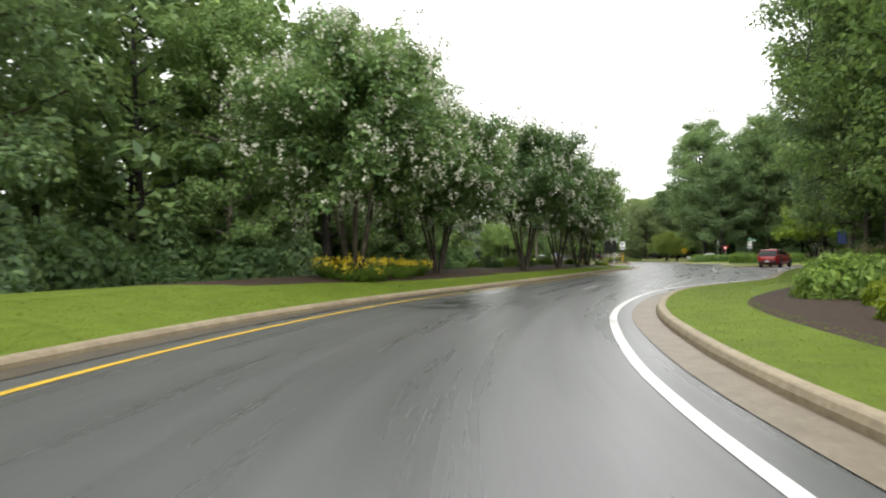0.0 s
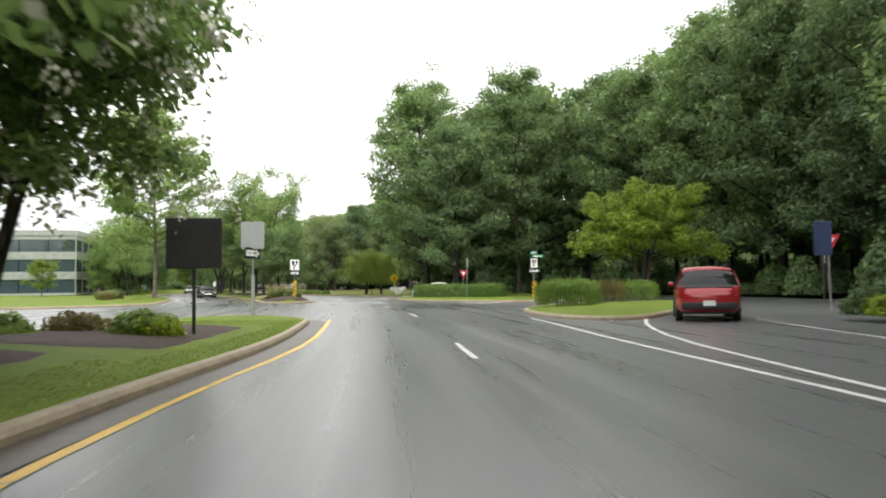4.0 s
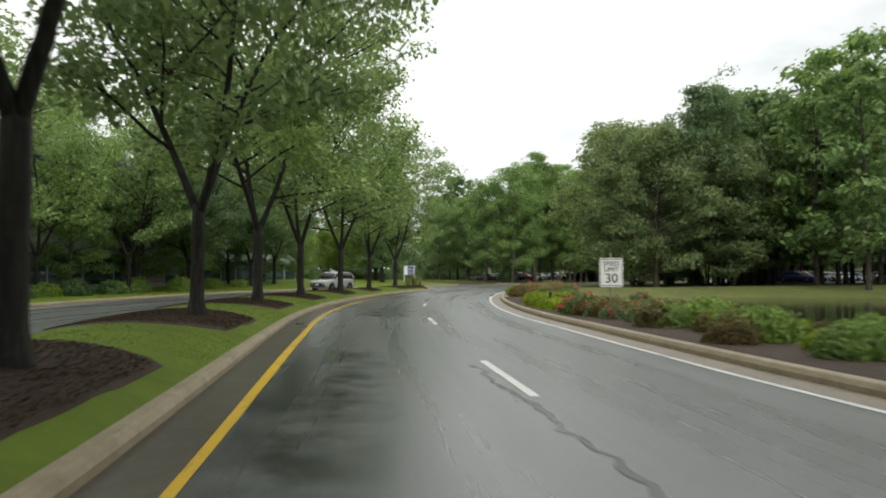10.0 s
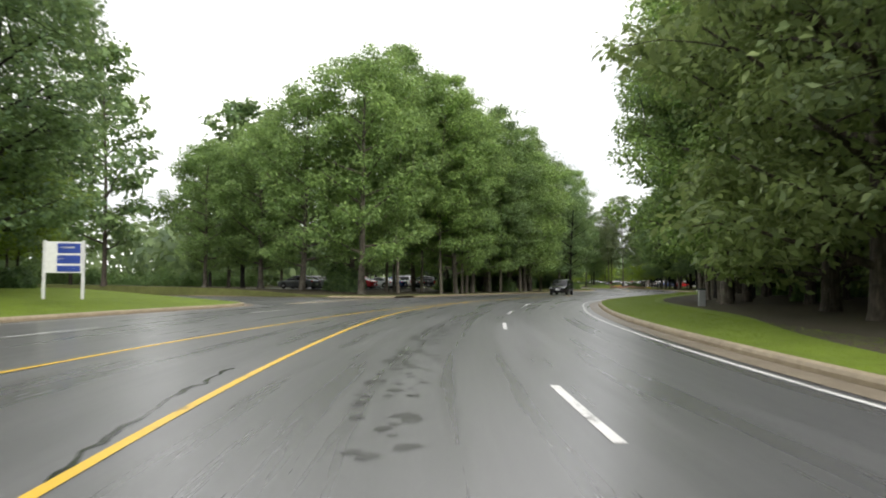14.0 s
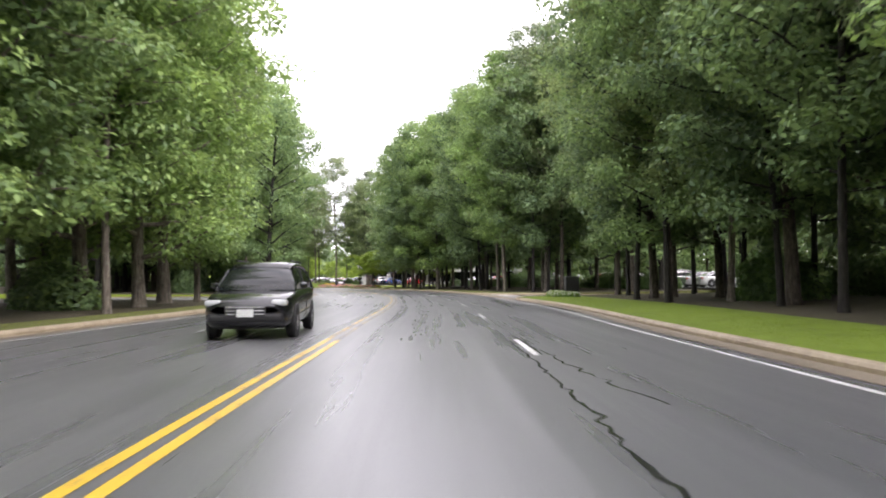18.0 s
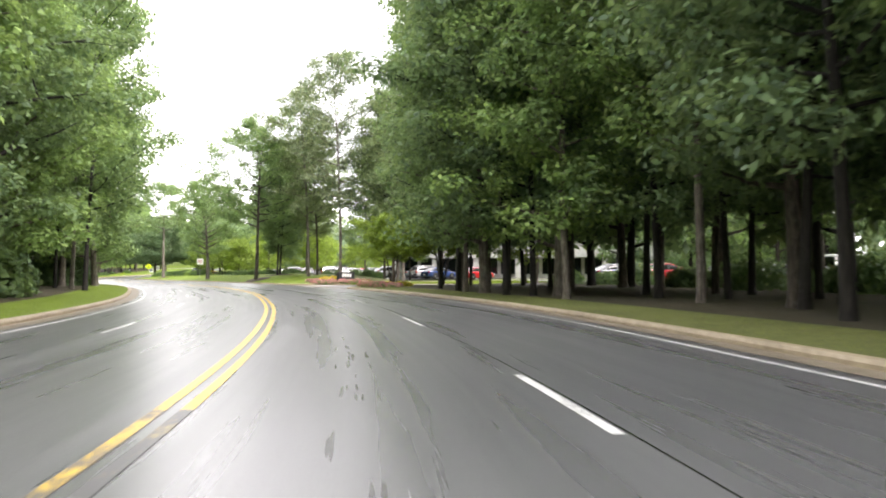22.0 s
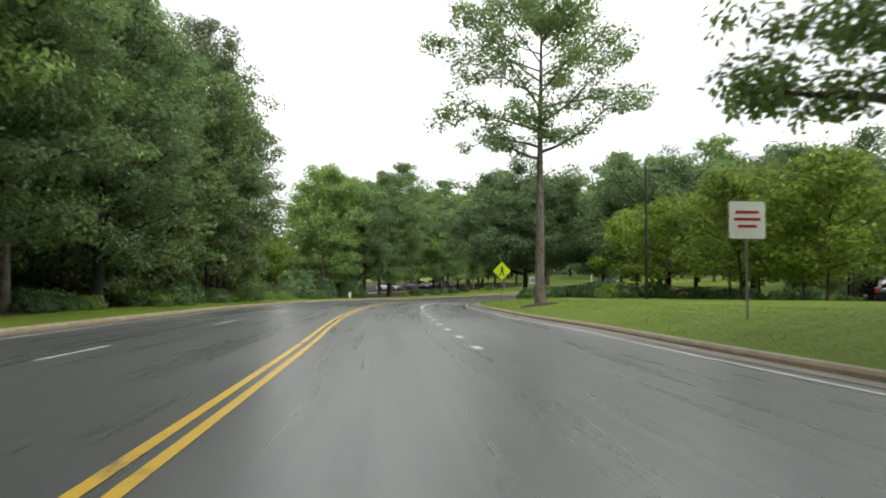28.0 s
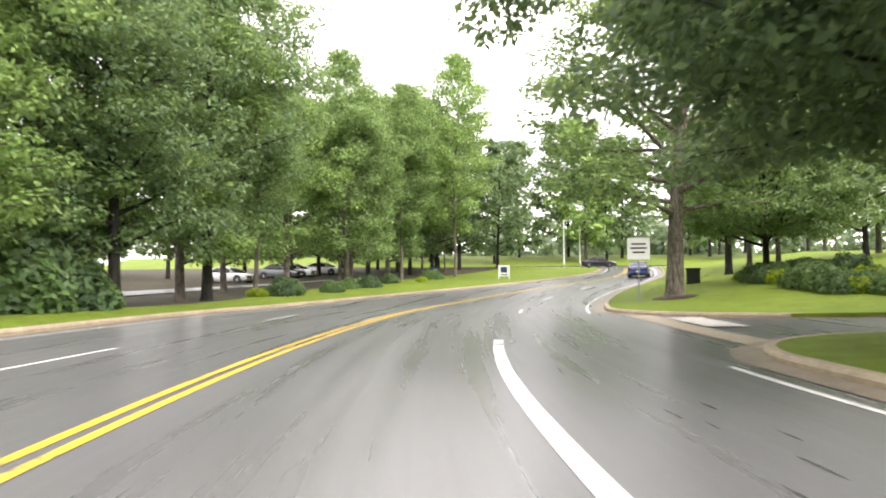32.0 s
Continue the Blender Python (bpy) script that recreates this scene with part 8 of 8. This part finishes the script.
B_LIGHT = bush("feathery_shrub", 41, 0.9, 0.9, 0.85, L_SOFT, 2000, 0.075, 0.9, label="soft light-green shrub in a mulched bed")
B_LIME = bush("golden_shrub", 42, 0.6, 0.6, 0.5, L_YELLOWSHRUB, 1000, 0.07, 0.9, label="bright yellow-green shrub in a mulched bed")
B_RUSSET = bush("russet_shrub", 43, 0.7, 0.7, 0.65, L_RUSSET, 1100, 0.07, 0.9, label="russet-leaved shrub in a mulched bed")
B_ROSE = bush("rose_bush", 44, 0.75, 0.75, 0.8, L_DARKSHRUB, 1200, 0.07, 0.95, L_FLOWER_R, 26, label="rose bush with red blooms in a mulched bed")
B_ROSE2 = bush("rose_bush", 45, 0.7, 0.7, 0.75, L_OLIVE, 1100, 0.07, 0.95, L_FLOWER_R, 12, label="rose bush with a few red blooms")
B_DARK = bush("dark_shrub", 46, 0.9, 0.9, 0.85, L_DARKSHRUB, 1300, 0.09, 0.9, label="dark green mounded shrub")
B_WHITE = bush("white_flowers", 47, 0.7, 0.7, 0.5, L_HEDGE, 900, 0.08, 0.9, L_FLOWER_W, 40, label="mound of white flowers at the driveway")
B_PINK = bush("pink_flowers", 48, 0.5, 0.5, 0.32, L_MAPLE, 500, 0.06, 0.9, L_FLOWER_P, 46, label="low pink bedding flowers")
B_YELLOW = bush("yellow_flowers", 49, 0.45, 0.45, 0.3, L_YELLOWSHRUB, 500, 0.06, 0.9, L_FLOWER_Y, 46, label="low yellow bedding flowers")
T_LILY = tuft("daylily_clump", 51, 0.75, 0.62, L_HEDGE, 120, 0.016, 0.9, L_FLOWER_Y, label="arching daylily clump with yellow blooms", category="flower clump")
T_GRASS = tuft("fountain_grass", 52, 0.75, 1.05, L_BLADE, 150, 0.011, 0.7, L_PLUME, label="arching fountain grass with pale plumes")
T_UPRIGHT = tuft("reed_grass", 53, 0.35, 1.25, L_REED, 130, 0.011, 0.75, L_PLUME, label="upright ornamental grass clump in mulch")
rng_p = np.random.default_rng(9)


def bed(protos, s0, s1, d0, d1, count, group, z=None, scale=(0.8, 1.2)):
    for _ in range(count):
        s, d = rng_p.uniform(s0, s1), rng_p.uniform(min(d0, d1), max(d0, d1))
        p = protos[rng_p.integers(len(protos))]
        place(p, s, d, (land(s, d) if z is None else z) - 0.03, rng_p.uniform(0, 360), rng_p.uniform(*scale), rng_p.uniform(0.85, 1.15), group)


def median_height(s, d, fa, fb, mound):
    w = np.clip((d - fa(s) - 0.18) / np.maximum(fb(s) - fa(s) - 0.36, 0.1), 0, 1)
    return 0.135 + mound * nose_ease(s, fa) * np.sin(np.pi * w) ** 0.7


def mulch_patch(s0, s1, fa, fb, mound, label="dark mulch ring round a street tree", inset=0.22, nd=9, material=None, land_edges=None):
    """A mulched stretch lying on a mounded median, with curved ends."""
    ss = np.linspace(s0, s1, 16)
    w = np.linspace(0, 1, nd)
    a, b = fa(ss) + inset, fb(ss) - inset
    dd = a[:, None] * (1 - w) + b[:, None] * w
    S2 = ss[:, None] + 0.8 * np.sin(w * math.pi)[None, :] * np.where(ss < (s0 + s1) / 2, -1, 1)[:, None]
    zz = median_height(S2, dd, *(land_edges or (fa, fb)), mound) + 0.016
    zz[0] -= 0.05
    zz[-1] -= 0.05
    zz[:, 0] -= 0.05
    zz[:, -1] -= 0.05
    tagged(mesh_object("mulch_bed", spot(S2, dd, zz).reshape(-1, 3), grid_faces(16, nd, True), material or M_MULCH, True), label, "mulch bed", "mulch beds on the median", "structure")


for s in (124.8, 133.8, 142.4, 150.5, 158.8, 167.1, 175.1, 183.6, 191.6):
    mulch_patch(s - 2.2, s + 1.6, K_MEDIAN_B, K_MEDIAN_B2, 0.34)
mulch_patch(198.5, 207.5, K_MEDIAN_B, K_MEDIAN_B2, 0.34, "dark mulch bed at the median's far nose")
ss = np.concatenate([np.linspace(104.75, 107.5, 12), np.linspace(108, 113.5, 8)])
ff = np.sqrt(np.clip(1 - np.clip((107.5 - ss) / 3.0, 0, 1) ** 2, 0.002, 1))
mid, half = (K_MEDIAN_B(ss) + K_MEDIAN_B2(ss)) / 2, (K_MEDIAN_B2(ss) - K_MEDIAN_B(ss)) / 2 * ff
w = np.linspace(0, 1, 11)
dd = (mid - np.maximum(half - 0.2, 0.02))[:, None] * (1 - w) + (mid + np.maximum(half - 0.2, 0.02))[:, None] * w
zz = 0.15 + 0.34 * np.sin(np.pi * w)[None, :] ** 0.7 * (ff ** 0.8)[:, None]
zz[-1] -= 0.06
tagged(mesh_object("mulch_bed", spot(np.repeat(ss[:, None], 11, 1), dd, zz).reshape(-1, 3), grid_faces(20, 11, True), M_MULCH, True), "dark mulch bed on the median's near nose", "mulch bed", "mulch beds on the median", "structure")
mulch_patch(117.6, 120.4, K_MEDIAN_B, K_MEDIAN_B2, 0.34, "bare tan earth strip across the median", material=M_BARE)
mulch_patch(17, 36, lambda s: K_MEDIAN_A(s) + np.interp(s, [17, 22, 27], [2.6, 1.7, 1.0]), K_MEDIAN_A2, 0.45, "dark mulch bed under the crape myrtles", nd=17, land_edges=(K_MEDIAN_A, K_MEDIAN_A2))
mulch_patch(35, 62, lambda s: K_MEDIAN_A(s) + 1.0, K_MEDIAN_A2, 0.45, "dark mulch bed under the crape myrtles", nd=17, land_edges=(K_MEDIAN_A, K_MEDIAN_A2))
mulch_patch(62.5, 69, lambda s: K_MEDIAN_A(s) + 0.6, lambda s: K_MEDIAN_A(s) + 4.5, 0.45, "dark mulch bed round the black sign", land_edges=(K_MEDIAN_A, K_MEDIAN_A2))


def island_bed(protos, s0, s1, fa, fb, mound, count, group, scale=(0.8, 1.2), lo=0.15, hi=0.85):
    for _ in range(count):
        s = rng_p.uniform(s0, s1)
        w = rng_p.uniform(lo, hi)
        d = float(fa(s) * (1 - w) + fb(s) * w)
        z = float(median_height(np.array(s), np.array(d), fa, fb, mound))
        place(protos[rng_p.integers(len(protos))], s, d, z - 0.02, rng_p.uniform(0, 360), rng_p.uniform(*scale), rng_p.uniform(0.85, 1.15), group)


island_bed((T_GRASS,), 107.5, 113.5, K_MEDIAN_B, K_MEDIAN_B2, 0.34, 17, "ornamental grasses on the median", (0.62, 0.95))
island_bed((T_UPRIGHT,), 205.6, 207.6, K_MEDIAN_B, K_MEDIAN_B2, 0.34, 8, "ornamental grasses on the median", (0.6, 0.8))
island_bed((T_LILY,), 22, 28.5, K_MEDIAN_A, K_MEDIAN_A2, 0.45, 28, "daylilies under the myrtles", (0.8, 1.15), 0.2, 0.42)
island_bed((B_DARK, B_LIGHT), 34, 60, K_MEDIAN_A, K_MEDIAN_A2, 0.45, 22, "shrubs under the myrtles", (0.5, 0.8), 0.35, 0.75)
island_bed((B_RUSSET, B_LIME, B_LIGHT), 63, 68, K_MEDIAN_A, lambda s: K_MEDIAN_A(s) + 5, 0.3, 9, "small shrubs round the black sign", (0.6, 0.9), 0.35, 0.95)
# the bank at the start
bed((B_LIGHT, B_LIME), 10, 20, -6.0, -9.5, 16, "shrubs on the bank", None, (0.9, 1.3))
bed((B_LIGHT, B_LIME, B_LIGHT), 22, 36, -9.2, -13, 26, "shrubs on the bank", None, (0.7, 1.0))
bed((B_RUSSET, B_DARK), 24, 36, -13.5, -16, 10, "shrubs on the bank", None, (0.9, 1.3))
bed((B_LIGHT, T_GRASS), 38, 62, -11.8, -15.5, 44, "soft shrubs and grasses on the bank", None, (0.9, 1.35))
bed((B_LIGHT, B_LIME, B_DARK), 60, 72, -14.5, -19, 18, "shrubs on the bank", None, (0.8, 1.2))
# the flower bed between road and pond
def strip(protos, s0, s1, n, off0, off1, group, scale=(0.8, 1.15)):
    for s in np.linspace(s0, s1, n):
        d = -float(K_RIGHT_B(s)) - rng_p.uniform(off0, off1)
        place(protos[rng_p.integers(len(protos))], s + rng_p.uniform(-0.4, 0.4), d, 0.12, rng_p.uniform(0, 360), rng_p.uniform(*scale), rng_p.uniform(0.85, 1.15), group)


tagged(ribbon("mulch_bed", 147, 213, lambda s: -K_RIGHT_B(s) - np.interp(s, [147, 152, 205, 213], [1.2, 4.6, 4.6, 1.2]), lambda s: -K_RIGHT_B(s) - 0.2, 0.148, M_MULCH, 6, 1.5), "dark mulch bed between the kerb and the pond", "mulch bed", kind="structure")
strip((B_LIGHT, B_LIME), 148, 157, 16, 0.8, 2.6, "shrubs in the pond bed", (0.5, 0.7))
strip((B_LIGHT, B_RUSSET), 155, 160, 12, 0.8, 3.0, "shrubs in the pond bed", (0.5, 0.75))
strip((B_RUSSET, B_ROSE2), 159, 164, 14, 0.8, 3.4, "roses in the pond bed", (0.55, 0.8))
strip((B_RUSSET, B_ROSE), 163, 169, 14, 0.8, 3.6, "roses in the pond bed", (0.5, 0.75))
strip((B_LIME,), 164, 178, 34, 0.7, 2.2, "golden shrubs in the pond bed", (0.65, 0.95))
strip((B_RUSSET, B_ROSE2), 178, 184, 12, 0.8, 3.0, "russet shrubs in the pond bed", (0.55, 0.8))
strip((B_ROSE, B_RUSSET, B_ROSE2), 183, 192, 26, 0.9, 4.2, "roses in the pond bed", (0.7, 0.95))
strip((B_LIME,), 191, 211, 40, 0.6, 2.2, "golden shrubs in the pond bed", (0.7, 1.0))
strip((T_GRASS,), 209, 214, 8, 1.4, 3.2, "grasses at the end of the bed", (0.6, 0.8))
# left lawn shrubs
bed((B_LIME, B_DARK, B_LIGHT), 160, 206, 18.6, 20.2, 24, "low shrubs before the office block")
bed((T_GRASS, B_RUSSET), 124, 136, 18, 20, 8, "grasses on the lawn's corner")
bed((B_DARK,), 216, 244, 24, 40, 26, "shrubs beyond the blue sign", None, (1.0, 1.6))
# four-lane stretch
bed((B_WHITE,), 313.0, 318, -8.8, -10.0, 10, "white flowers at the driveway", None, (0.55, 0.8))
bed((B_LIGHT, B_DARK), 338, 352, 11, 15, 10, "shrubs at the side road")
bed((B_PINK,), 383, 389, -8.4, -10.5, 16, "pink bedding at the driveway")
bed((B_YELLOW,), 385, 388, -10.4, -11.6, 8, "yellow bedding at the driveway")
bed((B_PINK,), 402, 406.5, -9.2, -15.5, 44, "pink bedding at the driveway")
bed((B_YELLOW,), 405.5, 408, -11.5, -14.5, 12, "yellow bedding at the driveway")
bed((B_DARK,), 412, 500, -20.2, -21.8, 46, "low shrubs along the car park", None, (0.9, 1.4))
bed((B_DARK,), 424, 447, -13, -17, 26, "low shrubs on the bank", None, (0.55, 0.85))
bed((B_DARK,), 489, 502, -9.8, -15, 46, "spreading dark shrubs under the broad trees", None, (0.9, 1.4))
bed((B_DARK, B_LIGHT), 478, 490, -14, -19, 22, "spreading shrubs under the dark trees", None, (0.9, 1.5))
bed((B_DARK, B_LIGHT), 448, 520, 13.2, 16, 34, "low shrubs along the wood", None, (0.8, 1.3))
bed((B_DARK, B_DARK, B_LIME), 519, 542, -13.6, -17.5, 44, "spreading shrubs on the slope", None, (0.8, 1.25))
bed((B_LIME, B_DARK), 530, 556, 10.8, 14, 12, "shrubs by the far lawn")
def mulch_ring(cs, cd, l, w):
    """A low round of mulch that follows the slope of the lawn under a tree, sinking into the grass at its rim."""
    rng = np.random.default_rng(int(cs * 10))
    an = np.linspace(0, 2 * math.pi, 28, endpoint=False)
    rag = 1 + 0.07 * np.sin(an * 3 + cs) + rng.uniform(-0.04, 0.04, 28)
    v, fc = [tuple(spot(cs, cd, land(cs, cd) + 0.1))], []
    for k, f in enumerate((0.25, 0.5, 0.75, 0.92, 1.0)):
        for a, r in zip(an, rag):
            x, y = cs + l * f * r * math.cos(a), cd + w * f * r * math.sin(a)
            v.append(tuple(spot(x, y, land(x, y) + (0.09, 0.075, 0.055, 0.03, -0.03)[k])))
    for i in range(28):
        j = (i + 1) % 28
        fc.append((0, 1 + i, 1 + j))
        fc += [(1 + k * 28 + i, 29 + k * 28 + i, 29 + k * 28 + j, 1 + k * 28 + j) for k in range(4)]
    tagged(mesh_object("mulch_bed", v, fc, M_MULCH, True), "dark mulch ring round a roadside tree", "mulch bed", "mulch rings on the lawn", "structure")


for cs, cd, l, w in ((419.9, -8.5, 2.0, 1.5), (469.8, -7.9, 1.4, 1.1), (424.5, -12.8, 2.2, 1.8), (526.2, -8.9, 1.3, 1.0)):
    mulch_ring(cs, cd, l, w)
retire(B_LIGHT, B_LIME, B_RUSSET, B_ROSE, B_ROSE2, B_DARK, B_WHITE, B_PINK, B_YELLOW, T_LILY, T_GRASS, T_UPRIGHT)


# ---- blades along the mown edges ----
def blades(name, count, s0, s1, edge, reach, height, leaf, label, seed, zfn, bare=()):
    """Short grass blades standing on a strip: edge(s) is its road side, reach its signed width."""
    rng = np.random.default_rng(seed)
    s = rng.uniform(s0, s1, count)
    u = rng.uniform(0, 1, count) ** 1.3
    d = edge(s) + np.sign(reach) * 0.2 + u * reach
    keep = np.ones(count, bool)
    for a, b, c in bare:
        keep &= ~((s > a) & (s < b) & (np.abs(d - edge(s)) > c))
    s, u, d = s[keep], u[keep], d[keep]
    count = len(s)
    z = zfn(s, d)
    base = spot(s, d, z - 0.01)
    an = rng.uniform(0, 2 * math.pi, count)
    w = np.stack([np.cos(an), np.sin(an), 0 * an], 1)
    lean = np.stack([-np.sin(an), np.cos(an), 0 * an], 1) * rng.uniform(-0.6, 0.6, (count, 1))
    h = (height * rng.uniform(0.5, 1.2, count))[:, None]
    up = (np.array([0, 0, 1.0]) + lean) * h
    k = 0.008 * (1 + u[:, None])
    v = np.stack([base - w * k, base + w * k, base + w * k * 0.5 + up, base - w * k * 0.5 + up], 1).reshape(-1, 3)
    tagged(new(name, quads(name, v, [leaf])), label, "grass", kind="stuff")


def verge_z(side, fn):
    zf = verge_height(side)
    return lambda s, d: zf(s, d, np.clip((np.abs(d) - fn(s) - 0.19) / 100, 0, 0.97))


for k, (n, s0, s1, fn, side, reach, mat) in enumerate(((17100, 0, 60, K_RIGHT_A, -1, 2.0, L_LAWN), (17100, 124, 152, K_RIGHT_B, -1, 2.2, L_LAWN), (41800, 216, 314, K_RIGHT_B, -1, 3.2, L_LAWN), (24700, 332, 386, K_RIGHT_C, -1, 2.6, L_DRYLAWN),
                                                        (45600, 408, 498, K_RIGHT_D, -1, 5.0, L_LAWN), (13300, 526, 556, K_RIGHT_E, -1, 4.0, L_LAWN), (30400, 110, 238, K_LEFT_B, 1, 3.5, L_LAWN), (13300, 264, 309, K_LEFT_C, 1, 1.5, L_DRYLAWN),
                                                        (53200, 336, 540, K_LEFT_D, 1, 2.4, L_LAWN))):
    blades("lawn_blades", n, s0, s1, (lambda s, fn=fn, side=side: fn(s) * side), reach * side, 0.022, mat, "short blades of grass along the kerb", 60 + k, verge_z(side, fn))
blades("lawn_blades", 60000, 0, 74.5, K_MEDIAN_A, 3.2, 0.022, L_LAWN, "short blades of grass on the broad median", 71, lambda s, d: median_height(s, d, K_MEDIAN_A, K_MEDIAN_A2, 0.45), [(16, 23, 2.0), (23, 63, 1.1), (61, 70, 0.7)])
blades("lawn_blades", 38000, 114, 198, K_MEDIAN_B, 2.2, 0.022, L_LAWN, "short blades of grass on the narrow median", 72, lambda s, d: median_height(s, d, K_MEDIAN_B, K_MEDIAN_B2, 0.34), [(x - 2.9, x + 2.3, 0.0) for x in (133.8, 142.4, 150.5, 158.8, 167.1, 175.1, 183.6, 191.6, 124.6)] + [(116.4, 121.6, 0.0)])


# ---- bark chips on the mulch ----
def chips(s0, s1, fa, fb, mound, count, seed, bow=0.8, inset=0.3):
    """Loose chips lying at all angles over a mulched stretch of a median, out to its bowed ends."""
    rng = np.random.default_rng(seed)
    w = rng.uniform(0.06, 0.94, count)
    reach = bow * np.sin(w * math.pi)
    s = s0 + 0.35 - reach + rng.uniform(0, 1, count) * (s1 - s0 - 0.7 + 2 * reach)
    d = (fa(s) + inset) * (1 - w) + (fb(s) - inset) * w
    z = median_height(s, d, fa, fb, mound) + 0.018 + 0.018 * rng.uniform(size=count)
    v = leaf_sheet(rng, spot(s, d, z), np.array([0, 0, 1.0]) + rng.normal(size=(count, 3)) * 0.45, 0.024, 0.34)
    tagged(new("bark_chips", quads("bark_chips", v, [L_CHIP])), "loose brown bark chips on the mulch bed", "mulch", kind="stuff")


chips(107.2, 113.2, K_MEDIAN_B, K_MEDIAN_B2, 0.34, 16000, 201, 0.0)
for k, s in enumerate((124.8, 133.8, 142.4, 150.5, 158.8, 167.1, 175.1, 183.6, 191.6)):
    chips(s - 2.2, s + 1.6, K_MEDIAN_B, K_MEDIAN_B2, 0.34, 9000, 210 + k)
chips(198.5, 207.5, K_MEDIAN_B, K_MEDIAN_B2, 0.34, 16000, 230)
